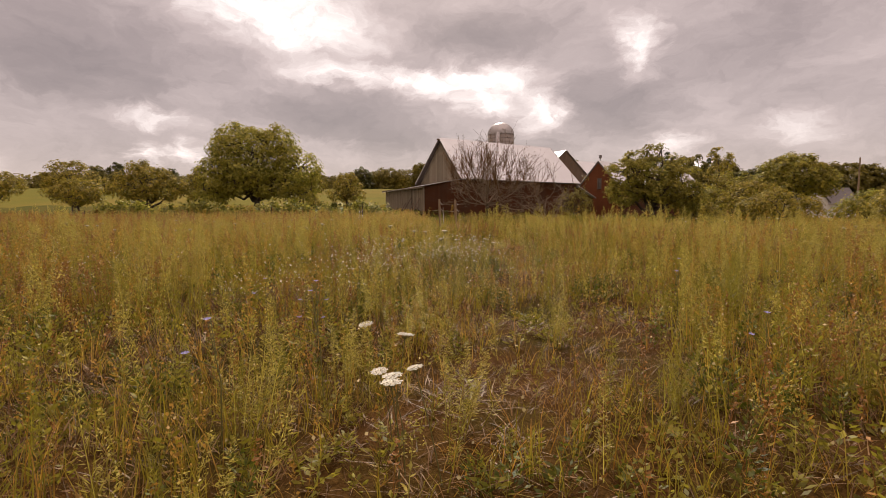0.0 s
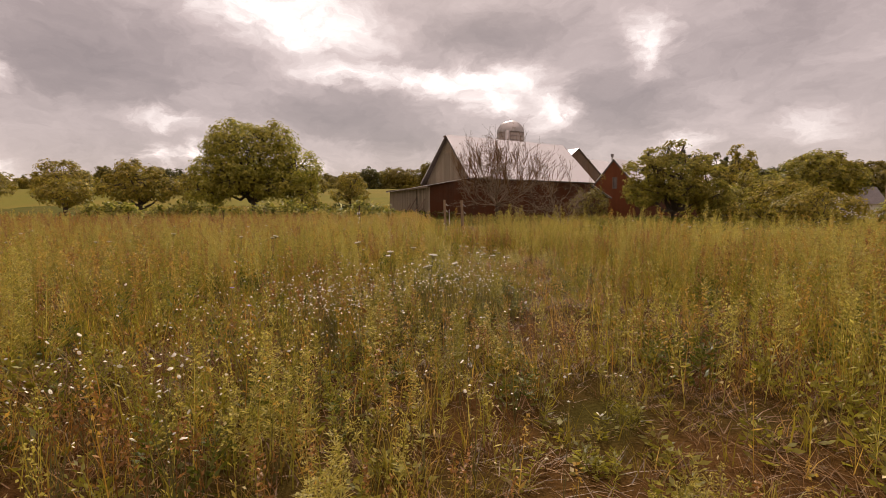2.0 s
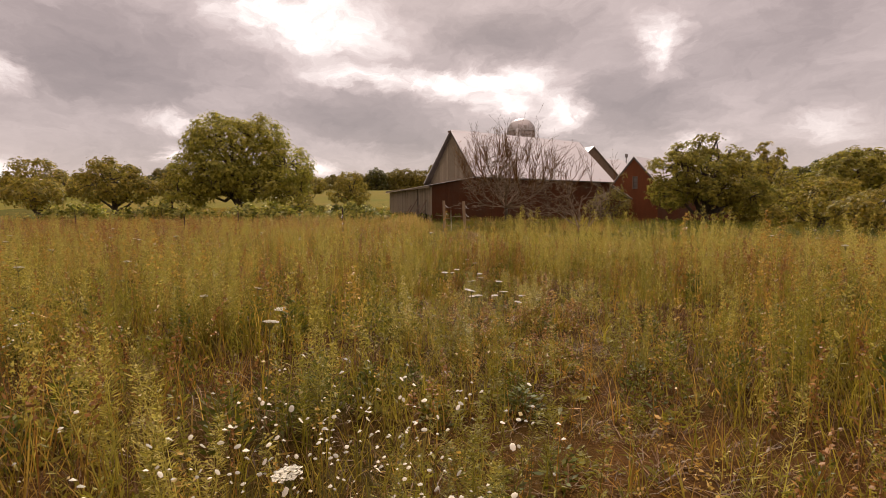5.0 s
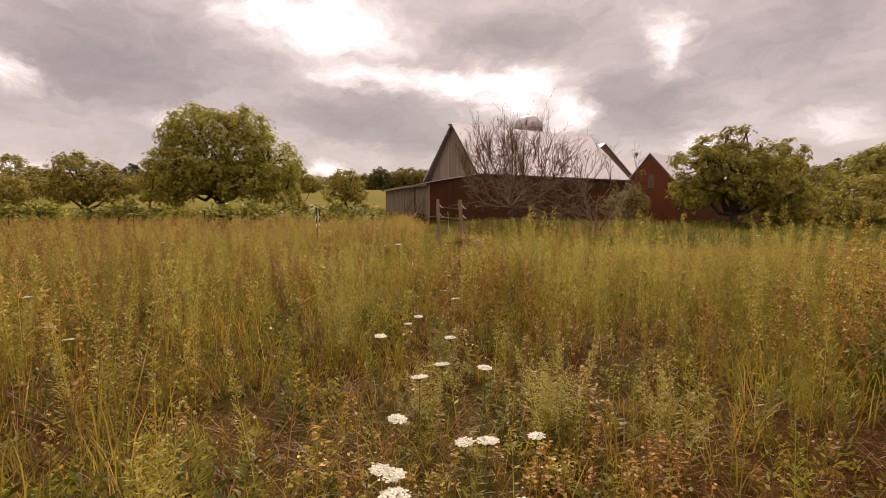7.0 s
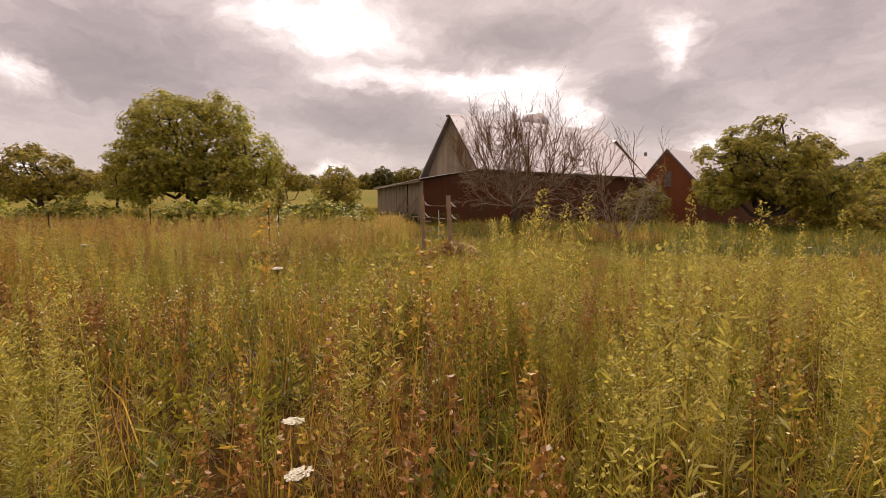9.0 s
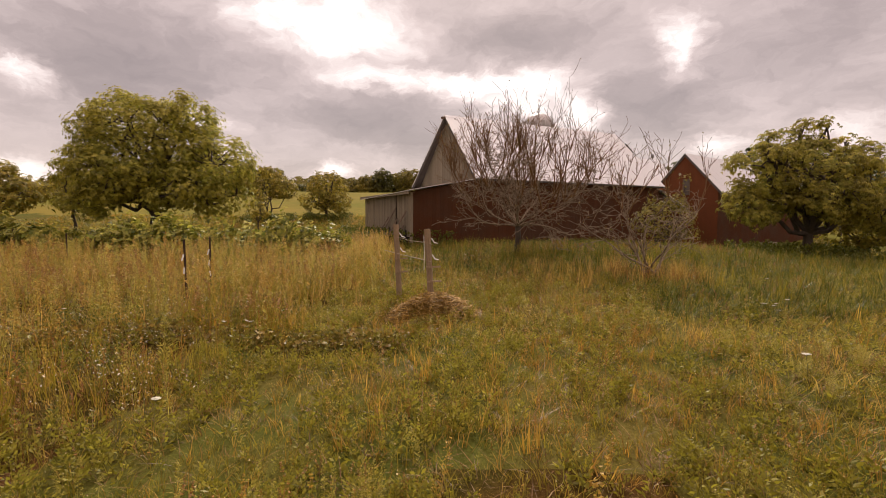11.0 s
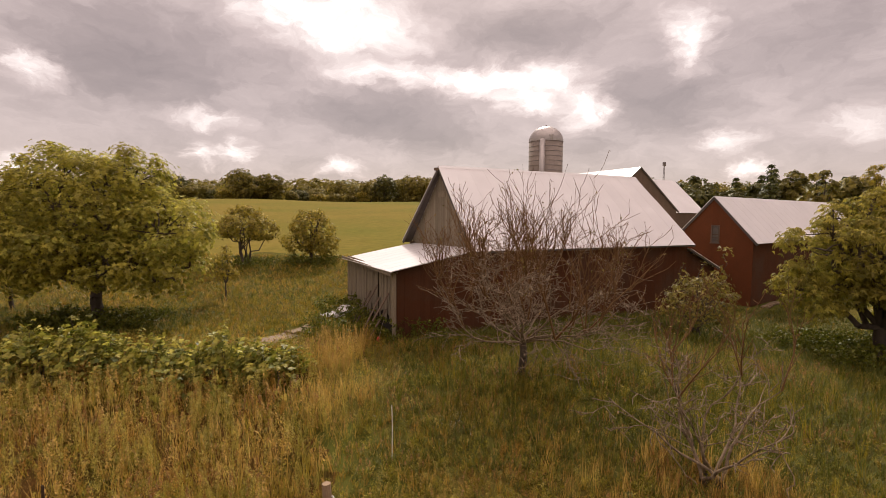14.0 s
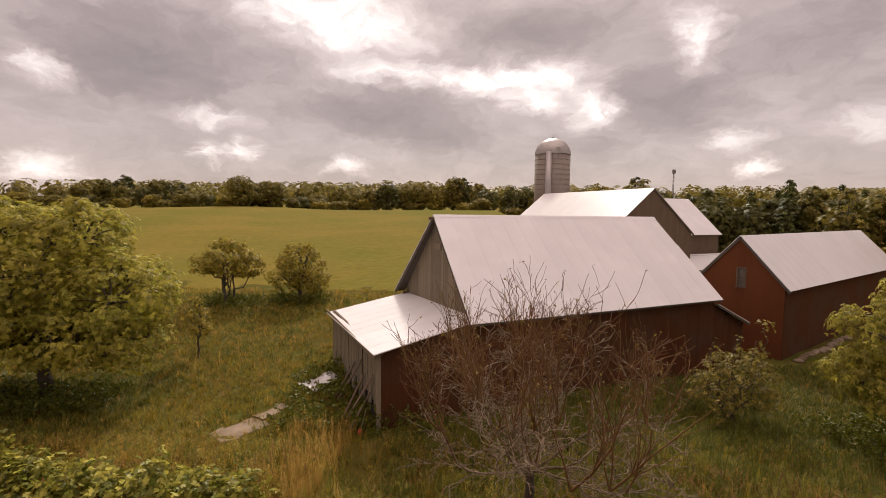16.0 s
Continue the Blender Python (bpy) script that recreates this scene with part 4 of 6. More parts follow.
def build_stones():
    rng = np.random.default_rng(21)
    axis = Vector((math.cos(radians(11)), math.sin(radians(11)), 0))
    out = Vector((axis.y, -axis.x, 0))
    for i in range(16):
        p = Vector((21.8, 0.9, 0)) + axis * (0.6 + i * 0.62 + rng.uniform(-0.1, 0.1)) + out * (0.35 + rng.uniform(0, 0.15))
        bm = bmesh.new()
        bmesh.ops.create_icosphere(bm, subdivisions=2, radius=0.26)
        for v in bm.verts:
            v.co *= 1 + 0.18 * noise.noise(v.co * 4 + Vector((i, 0, 0)))
            v.co.z *= 0.6
        me = bpy.data.meshes.new("foundation_stone")
        bm.to_mesh(me)
        bm.free()
        me.materials.append(M["concrete"])
        ob = new("foundation_stone", me)
        ob.matrix_basis = pose(p.x, p.y, hz(p.x, p.y) + 0.08, 0, 0, rng.uniform(0, 180)) @ Matrix.Diagonal((1.2, 0.8, 1, 1))
        tagged(ob, "rough pale fieldstone along the foot of the red outbuilding", "stone", "foundation stones")


build_stones()


def build_rod():
    x, y = -6.71, -8.57
    rod = empty("fibreglass_rod", pose(x, y, hz(x, y) - 0.05), "thin pale fibreglass rod standing in the grass", "stake")
    v, f = tubes([((0, 0, 0), (0.01, 0, 0.8), 0.011, 0.011), ((0.01, 0, 0.8), (0.0, 0.01, 1.3), 0.011, 0.009)], 6)
    link_mesh("shaft", v, f, M["tag"], parent=rod)


build_rod()

# ---- trees ----


def rosettes(centre, axis, leaf, per, rng, droop=0.3, aspect=0.42):
    """Leaf sprays: at every centre some pointed leaves fan out round the axis from one joint."""
    n = len(centre)
    axis = axis / np.maximum(np.linalg.norm(axis, axis=1, keepdims=True), 1e-6)
    e1 = np.cross(axis, rng.normal(size=(n, 3)))
    e1 /= np.maximum(np.linalg.norm(e1, axis=1, keepdims=True), 1e-6)
    e2 = np.cross(axis, e1)
    th = (np.arange(per)[None] + rng.uniform(-0.35, 0.35, (n, per))) * 6.283 / per
    d = e1[:, None] * np.cos(th)[..., None] + e2[:, None] * np.sin(th)[..., None] + axis[:, None] * rng.uniform(-0.1, 0.5, (n, per, 1))
    d[..., 2] -= droop
    d /= np.linalg.norm(d, axis=2, keepdims=True)
    side = np.cross(np.broadcast_to(axis[:, None], d.shape) + rng.normal(0, 0.3, d.shape), d)
    side /= np.maximum(np.linalg.norm(side, axis=2, keepdims=True), 1e-6)
    ln = leaf * rng.uniform(0.65, 1.25, (n, per, 1))
    mid = centre[:, None] + d * ln * 0.5 + axis[:, None] * ln * 0.07
    tip = centre[:, None] + d * ln - np.array([0, 0, 1.0]) * ln * droop * 0.3
    half = side * ln * aspect * 0.5
    block = np.concatenate([centre[:, None], np.stack([mid + half, tip, mid - half], axis=2).reshape(n, per * 3, 3)], axis=1)
    k = (np.arange(n) * (1 + per * 3))[:, None]
    j = (1 + np.arange(per) * 3)[None]
    o = np.broadcast_to(k, (n, per))
    f = np.concatenate([np.stack([o, k + j, k + j + 1], axis=2).reshape(-1, 3), np.stack([o, k + j + 1, k + j + 2], axis=2).reshape(-1, 3)])
    return block.reshape(-1, 3), f


def crown_points(lobes, n_pad, per_pad, pad_r, rng, inner=0.25):
    """Boughs spread over the outside of the lobes, and leaf sprays on the upper, outer side of every bough. Returns spray centres and axes, and the boughs."""
    lobes = np.asarray(lobes, float)
    area = lobes[:, 3] * lobes[:, 5] + lobes[:, 4] * lobes[:, 5]
    pads, outs, gap = [], [], pad_r * 0.85
    for tries in range(n_pad * 14):
        if len(pads) >= n_pad:
            break
        lo = lobes[rng.choice(len(lobes), p=area / area.sum())]
        d = rng.normal(size=3) + np.array([0, 0, 0.2])
        d /= np.linalg.norm(d)
        p = lo[:3] + d * np.maximum(lo[3:6] - pad_r * 0.7, lo[3:6] * 0.45) * rng.uniform(0.86, 1.06)
        if (((p - lobes[:, :3]) / np.maximum(lobes[:, 3:6] - pad_r, 0.3)) ** 2).sum(1).min() < 0.62:
            continue
        if pads and ((np.array(pads) - p) ** 2).sum(1).min() < gap * gap:
            continue
        pads.append(p)
        outs.append(d)
    pads, outs = np.array(pads), np.array(outs)
    n = len(pads)
    w = np.repeat(np.arange(n), per_pad)
    e = rng.normal(size=(len(w), 3)) + outs[w] * 0.9 + np.array([0, 0, 0.45])
    e /= np.linalg.norm(e, axis=1, keepdims=True)
    r = pad_r * rng.uniform(0.7, 1.25, n)
    c = pads[w] + e * r[w][:, None] * rng.uniform(0.35, 1.15, (len(w), 1)) * np.array([1.15, 1.15, 0.85]) + rng.normal(0, 0.10 * pad_r, (len(w), 3))
    m = int(len(w) * inner)
    wl_ = rng.choice(len(lobes), m, p=area / area.sum())
    g = rng.normal(size=(m, 3))
    g /= np.linalg.norm(g, axis=1, keepdims=True)
    ci = lobes[wl_, :3] + g * lobes[wl_, 3:6] * rng.uniform(0.45, 0.85, (m, 1))
    return np.concatenate([c, ci]), np.concatenate([e + np.array([0, 0, 0.35]), g + np.array([0, 0, 0.6])]), pads


def leafy_tree(name, x, y, lobes, leaf, n_pad, per_pad, size, seed, label, category="tree", trunk_h=1.8, trunk_r=0.22, group="", pad_r=0.7, per=8, droop=0.3, stems=1, bark="bark", aspect=0.42, limbs=3, inner=0.25):
    """A tree: bent trunk and limbs, and a crown of leaf sprays gathered on boughs over the lobes (across, along, z, radii) above the ground."""
    rng = np.random.default_rng(seed)
    z = hz(x, y) - 0.1
    tree = empty(name, pose(x, y, z, 0, 0, -27.0), label, category, group)
    lobes = np.array(lobes, float)
    centre, axis, pads = crown_points(lobes, n_pad, per_pad, pad_r, rng, inner)
    keep = centre[:, 2] > 0.3
    centre, axis = centre[keep], axis[keep]
    segs, nodes = [], []
    fork = np.array([0.0, 0.0, trunk_h])
    for s in range(stems):
        foot = np.array([0.0, 0.0, 0.0]) if stems == 1 else np.array([rng.normal(0, 0.2), rng.normal(0, 0.2), 0])
        top = fork + (rng.normal(0, 0.25, 3) * (1, 1, 0.3) if stems > 1 else 0)
        sg, pts = bent_limb(foot, top, trunk_r, trunk_r * 0.72, rng, 4, 0.05)
        segs += sg
        nodes.append(top)
    for lo in lobes:
        for k in range(limbs):
            tip = lo[:3] + rng.normal(0, 0.3, 3) * lo[3:6]
            st = nodes[rng.integers(0, min(len(nodes), stems + 2))]
            sg, pts = bent_limb(st, tip, trunk_r * 0.5, trunk_r * 0.14, rng, 5, 0.12)
            segs += sg
            nodes += pts[1:]
    nodes = np.array(nodes)
    for c in pads:
        near = nodes[np.argmin(((nodes - c) ** 2).sum(1))]
        sg, pts = bent_limb(near, c, max(0.012, trunk_r * 0.15), max(0.006, trunk_r * 0.05), rng, 3, 0.1)
        segs += sg
    v, f = tubes(segs, 6)
    link_mesh("trunk", v, f, M[bark], parent=tree, smooth_shade=True)
    v, f = rosettes(centre, axis, size, per, rng, droop, aspect)
    link_mesh("crown", v, f, M[leaf], parent=tree)
    return tree


leafy_tree("walnut_tree", -15.65, 9.1, [(-0.4, 0, 5.4, 3.5, 3.6, 2.9), (-1.6, -0.3, 6.9, 1.9, 2.0, 1.7), (1.7, 0.2, 7.0, 1.7, 1.9, 1.6), (3.7, -0.2, 4.6, 2.0, 2.2, 2.1), (-2.9, -0.4, 3.9, 2.1, 2.3, 1.8), (2.2, -1.3, 3.1, 2.3, 2.0, 1.5), (-0.6, -2.2, 3.9, 2.4, 1.8, 1.7), (-3.5, -0.6, 2.5, 1.6, 1.6, 1.1), (4.0, -0.6, 2.7, 1.5, 1.6, 1.2), (0.4, 2.2, 4.0, 2.6, 1.8, 1.8)],
           "leaf_a", 250, 66, 0.135, 1, "broad round walnut tree with yellowing green leaves", trunk_h=1.9, trunk_r=0.30, pad_r=0.70, per=7, droop=0.35, aspect=0.42, inner=0.14)
leafy_tree("cherry_tree", 14.3, -8.8, [(0.0, 0, 4.5, 2.4, 2.4, 1.8), (-2.6, -0.5, 4.7, 1.7, 1.7, 1.5), (-2.5, 0.0, 3.1, 1.6, 1.6, 1.2), (-1.4, 0.2, 5.9, 1.1, 1.1, 0.9), (2.0, -0.4, 4.3, 1.7, 1.8, 1.7), (2.7, -0.6, 2.7, 1.6, 1.7, 1.2), (0.0, -1.5, 3.2, 1.9, 1.4, 1.1), (0.7, 0.1, 6.6, 0.42, 0.42, 0.95), (-2.4, 0.1, 6.2, 0.4, 0.4, 0.6), (1.7, 0.0, 6.2, 0.45, 0.45, 0.6), (-0.3, 0.3, 6.6, 0.35, 0.35, 0.6), (0.4, 1.6, 3.6, 2.2, 1.4, 1.5)],
           "leaf_b", 150, 56, 0.155, 2, "leafy cherry tree with drooping yellow-green leaves", trunk_h=1.5, trunk_r=0.27, pad_r=0.55, per=6, droop=0.8, aspect=0.32, inner=0.14)
leafy_tree("apple_tree", -24.0, 11.3, [(0, 0, 3.3, 2.2, 2.2, 1.6), (1.6, 0.3, 2.7, 1.5, 1.5, 1.2), (-1.6, 0, 2.9, 1.5, 1.5, 1.2), (-0.4, 0, 4.6, 0.9, 0.9, 0.7)], "leaf_c", 75, 42, 0.12, 3, "old apple tree with crooked limbs and a dull green crown", group="orchard trees", trunk_h=1.1, trunk_r=0.2, pad_r=0.5)
leafy_tree("apple_tree", -30.2, 19.5, [(0, 0, 3.7, 2.2, 2.2, 1.8), (1.9, 0, 3.0, 1.5, 1.5, 1.3), (-1.4, 0.2, 3.0, 1.4, 1.4, 1.2)], "leaf_c", 70, 40, 0.12, 4, "old apple tree with a reddish thinning crown", group="orchard trees", trunk_h=1.2, trunk_r=0.2, pad_r=0.5)
leafy_tree("apple_tree", -36.5, 22.5, [(0, 0, 3.3, 2.4, 2.4, 1.5), (-2.2, 0, 2.6, 1.6, 1.6, 1.1)], "leaf_c", 60, 40, 0.12, 5, "low apple tree with a ragged crown", group="orchard trees", trunk_h=1.0, trunk_r=0.18, pad_r=0.5)
leafy_tree("apple_tree", -20.3, 13.5, [(0, 0, 3.0, 1.3, 1.3, 1.4), (0.1, 0, 4.3, 0.5, 0.5, 0.6)], "leaf_c", 32, 34, 0.11, 6, "small apple tree with upright shoots", group="orchard trees", trunk_h=1.1, trunk_r=0.12, pad_r=0.4)
leafy_tree("apple_tree", -29.0, 13.5, [(0, 0, 2.4, 1.9, 1.9, 1.2)], "leaf_c", 38, 36, 0.12, 16, "low spreading apple tree", group="orchard trees", trunk_h=0.8, trunk_r=0.14, pad_r=0.45)
leafy_tree("apple_tree", -8.4, 22.2, [(0, 0, 3.3, 1.7, 1.7, 1.4), (1.4, 0, 2.8, 1.3, 1.3, 0.9), (-1.6, 0, 2.9, 1.3, 1.3, 0.9), (0.2, 0, 4.3, 1.0, 1.0, 0.6)], "leaf_c", 62, 36, 0.115, 7, "apple tree with an open crown on a forked trunk", group="orchard trees", trunk_h=1.0, trunk_r=0.10, stems=4, pad_r=0.45, limbs=4)
leafy_tree("apple_tree", -3.6, 20.6, [(0, 0, 2.9, 1.7, 1.7, 1.5), (1.0, 0, 1.9, 1.4, 1.4, 1.2), (-0.9, 0, 1.9, 1.4, 1.4, 1.2), (0.7, 0, 4.1, 0.6, 0.6, 0.6)], "leaf_c", 64, 38, 0.115, 8, "bushy apple tree with upright shoots", group="orchard trees", trunk_h=0.9, trunk_r=0.16, pad_r=0.45)
leafy_tree("sapling", -10.0, 12.0, [(0, 0, 2.0, 0.85, 0.85, 0.8), (0.1, 0, 2.9, 0.4, 0.4, 0.5)], "leaf_c", 20, 20, 0.09, 9, "thin young tree with sparse leaves", trunk_h=1.1, trunk_r=0.06, pad_r=0.28)
leafy_tree("shrub", 9.6, -4.2, [(0, 0, 1.6, 1.6, 1.4, 1.2), (-1.0, -0.3, 1.3, 1.1, 1.0, 0.9), (1.1, 0.2, 1.3, 1.0, 1.0, 0.9), (-0.9, 0.0, 3.1, 0.16, 0.16, 0.8), (0.1, 0.1, 3.1, 0.2, 0.2, 0.7), (0.9, 0.0, 3.3, 0.16, 0.16, 0.9), (0.4, -0.4, 2.5, 0.6, 0.6, 0.6)], "leaf_far", 66, 20, 0.085, 10, "loose leafy shrub with upright shoots in front of the barn's end", "shrub", trunk_h=0.5, trunk_r=0.05, stems=5, pad_r=0.32, droop=0.1)
leafy_tree("shrub", 11.6, -20.0, [(0, 0, 1.4, 1.7, 1.6, 1.2), (1.2, -0.4, 1.2, 1.3, 1.3, 1.0), (-1.1, 0.5, 1.2, 1.2, 1.2, 1.0), (0.2, 0, 2.4, 0.7, 0.7, 0.6)], "leaf_c", 70, 40, 0.09, 11, "wide leafy shrub at the meadow's edge", "shrub", trunk_h=0.6, trunk_r=0.07, stems=4, pad_r=0.4)
leafy_tree("shrub", 12.7, -25.9, [(0, 0, 1.3, 1.7, 1.7, 1.2), (0.8, -0.9, 1.0, 1.3, 1.3, 0.9)], "leaf_c", 64, 40, 0.09, 12, "rounded olive-green shrub in tall grass", "shrub", trunk_h=0.5, trunk_r=0.07, stems=4, pad_r=0.4)
for i, (tx, ty, th, tr, tp) in enumerate(((21.0, -13.2, 4.2, 2.3, 70), (24.5, -10.0, 5.4, 2.6, 80), (33.0, -9.0, 4.6, 2.2, 60), (19.0, -22.5, 2.6, 1.8, 50), (18.5, -9.5, 3.6, 1.9, 55))):
    leafy_tree("small_tree", tx, ty, [(0, 0, th * 0.6, tr, tr, th * 0.4), (tr * 0.5, -tr * 0.4, th * 0.42, tr * 0.8, tr * 0.8, th * 0.3), (-tr * 0.5, tr * 0.3, th * 0.4, tr * 0.8, tr * 0.7, th * 0.3)], "leaf_c" if i % 2 == 0 else "leaf_b", int(tp * 0.8), 40, 0.125, 30 + i,
               "bushy green tree in the overgrown edge", group="edge trees", trunk_h=1.0, trunk_r=0.12, stems=2, pad_r=0.5)
# a round dark tree and a thin loose one stand behind the overgrown edge
leafy_tree("round_tree", 54.0, -1.7, [(0, 0, 6.2, 4.6, 4.0, 3.0), (3.6, 0, 5.4, 3.0, 2.9, 2.3), (-3.8, 0, 4.6, 3.0, 2.9, 2.1), (1.2, 0, 8.3, 2.1, 2.1, 1.3), (-1.8, 0, 7.7, 1.7, 1.7, 1.2)], "leaf_b", 170, 22, 0.28, 36, "tall rounded dark green tree beyond the overgrown edge", trunk_h=2.4, trunk_r=0.3, pad_r=0.75, per=7)
leafy_tree("thin_tree", 50.2, 6.1, [(0, 0, 7.0, 2.1, 2.0, 1.7), (-0.9, 0, 9.7, 1.0, 1.0, 1.3), (1.2, 0, 8.9, 0.9, 0.9, 1.1), (1.0, 0, 4.7, 2.2, 2.2, 1.8), (-1.1, 0, 4.5, 2.1, 2.1, 1.8)], "leaf_c", 60, 16, 0.27, 37, "thin loose tree with an open top", trunk_h=3.0, trunk_r=0.16, pad_r=0.55, per=6)


def bare_tree(name, x, y, reach, top, fork, limbs, lift, sprouts, seed, label, trunk_r=0.11, stems=1, side_twigs=500, buds=60, turn=0, sprout_low=2.2, limb_r=0.42, branchy=0.8, limb_bark="bark_pale"):
    """A leafless fruit tree: a short trunk, crooked spreading limbs with side branches, and upright forking sprouts that make a ragged dome."""
    rng = np.random.default_rng(seed)
    z = hz(x, y) - 0.1
    tree = empty(name, pose(x, y, z, 0, 0, turn), label, "tree", "bare fruit trees")
    trunk, nodes = [], []
    for s in range(stems):
        a = 6.283 * s / stems + rng.uniform(-0.3, 0.3)
        k = 0.22 if stems > 1 else 0.04
        sg, pts = bent_limb((0.07 * math.cos(a), 0.07 * math.sin(a), 0), (k * math.cos(a), k * math.sin(a), fork * rng.uniform(0.85, 1.1)), trunk_r, trunk_r * 0.8, rng, 3, 0.08)
        trunk += sg
        nodes.append(pts[-1])
    v, f = tubes(trunk, 8)
    link_mesh("trunk", v, f, M["bark"], parent=tree, smooth_shade=True)
    spots, tips = [], []

    def crook(p, d, ln, r, level):
        steps = (9, 6, 4)[level]
        q, d = np.array(p, float), np.array(d, float)
        out = []
        for s in range(steps):
            d = d / np.linalg.norm(d)
            d = d + rng.normal(0, 0.24, 3) * (1, 1, 0.85) + np.array([0, 0, (0.05, 0.02, -0.02)[level]])
            d /= np.linalg.norm(d)
            n = q + d * ln / steps
            n[2] = max(n[2], 0.35)
            r2 = max(r * 0.86, 0.009)
            out.append((q, n, r, r2))
            spots.append((n, r2, d.copy()))
            if level < 2 and s > 0:
                for k in range(1 if level else 2):
                    if rng.random() < branchy:
                        sd = d + rng.normal(0, 0.75, 3) * (1, 1, 0.7)
                        out += crook(n, sd, ln * rng.uniform(0.25, 0.5) * (1 - 0.35 * s / steps), max(r2 * 0.6, 0.011), level + 1)
            q, r = n, r2
        tips.append(q)
        return out

    for i in range(limbs):
        a = 6.283 * (i + rng.uniform(-0.25, 0.25)) / limbs
        sg = crook(nodes[i % len(nodes)], (math.cos(a), math.sin(a), lift * (0.4, 0.85, 1.5)[i % 3]), reach * rng.uniform(0.85, 1.1) * (1.0, 1.0, 0.95)[i % 3], trunk_r * limb_r, 0)
        v, f = tubes(sg, 5)
        link_mesh("limb", v, f, M[limb_bark], parent=tree, smooth_shade=True)
    shoots = []
    base = [s for s in spots if s[0][2] > sprout_low and s[1] > 0.010]

    def sprout(p, d, ln, r, level):
        steps = 4
        q = np.array(p, float)
        for s in range(steps):
            d = d / np.linalg.norm(d) + rng.normal(0, 0.13, 3) + np.array([0, 0, 0.10])
            d /= np.linalg.norm(d)
            n = q + d * ln / steps
            r2 = max(r * 0.80, 0.0055)
            shoots.append((q, n, r, r2))
            if level < 2:
                for k in range((2, 1)[level]):
                    if rng.random() < 0.72:
                        sprout(n, d + rng.normal(0, 0.48, 3) * (1, 1, 0.5), ln * rng.uniform(0.3, 0.55), max(r2 * 0.7, 0.006), level + 1)
            q, r = n, r2
        tips.append(q)

    for i in range(sprouts):
        a, g = rng.uniform(0, 6.283), reach * 0.86 * math.sqrt(rng.uniform(0, 1))
        goal_xy = np.array([g * math.cos(a), g * math.sin(a)])
        p, r, d = min(base, key=lambda s: (s[0][0] - goal_xy[0]) ** 2 + (s[0][1] - goal_xy[1]) ** 2 - 0.25 * s[0][2])
        off = min(1.15, math.hypot(p[0], p[1]) / reach)
        goal = top * (1 - 0.30 * off ** 2.2) * rng.uniform(0.80, 1.0)
        ln = max(goal - p[2], 0.35)
        sprout(p, np.array([p[0] * 0.06 + rng.normal(0, 0.3), p[1] * 0.06 + rng.normal(0, 0.3), 1.0]), ln * 0.74, 0.009 + 0.006 * ln, 0)
    v, f = tubes(shoots, 4)
    tagged(link_mesh("sprout_tangle", v, f, M["shoots"], parent=tree), "dark upright leafless shoots", kind="stuff")
    bits = []
    for i in range(side_twigs):
        p, r, d = spots[rng.integers(0, len(spots))]
        e = p + (d * 0.4 + rng.normal(0, 0.6, 3) * (1, 1, 0.6)) * rng.uniform(0.2, 0.5)
        if e[2] > 0.4:
            sg, _ = bent_limb(p, e, 0.009, 0.005, rng, 2, 0.25)
            bits += sg
    v, f = tubes(bits, 4)
    tagged(link_mesh("side_twig_tangle", v, f, M["bark_dead"], parent=tree), "short crooked side twigs", kind="stuff")
    t = np.array(tips)
    sel = t[rng.integers(0, len(t), buds)] + rng.normal(0, 0.03, (buds, 3))
    v, f = leaves(sel, 0.075, rng)
    tagged(link_mesh("withered_leaf_tuft", v, f, M["rust_leaf"], parent=tree), "few withered leaves", kind="stuff")
    return tree


bare_tree("bare_tree", -1.4, -6.0, 4.0, 6.7, 1.25, 14, 0.95, 100, 5, "leafless old fruit tree with upright twigs over crooked limbs", 0.14, 1, 1500, 900, sprout_low=1.9, limb_r=0.30)
bare_tree("bare_tree", -0.95, -12.3, 2.7, 4.7, 0.3, 8, 1.25, 9, 9, "small leafless fruit tree with pale forking limbs", 0.10, 4, 160, 90, sprout_low=2.0, limb_r=0.42, branchy=0.48, limb_bark="bark_dead")


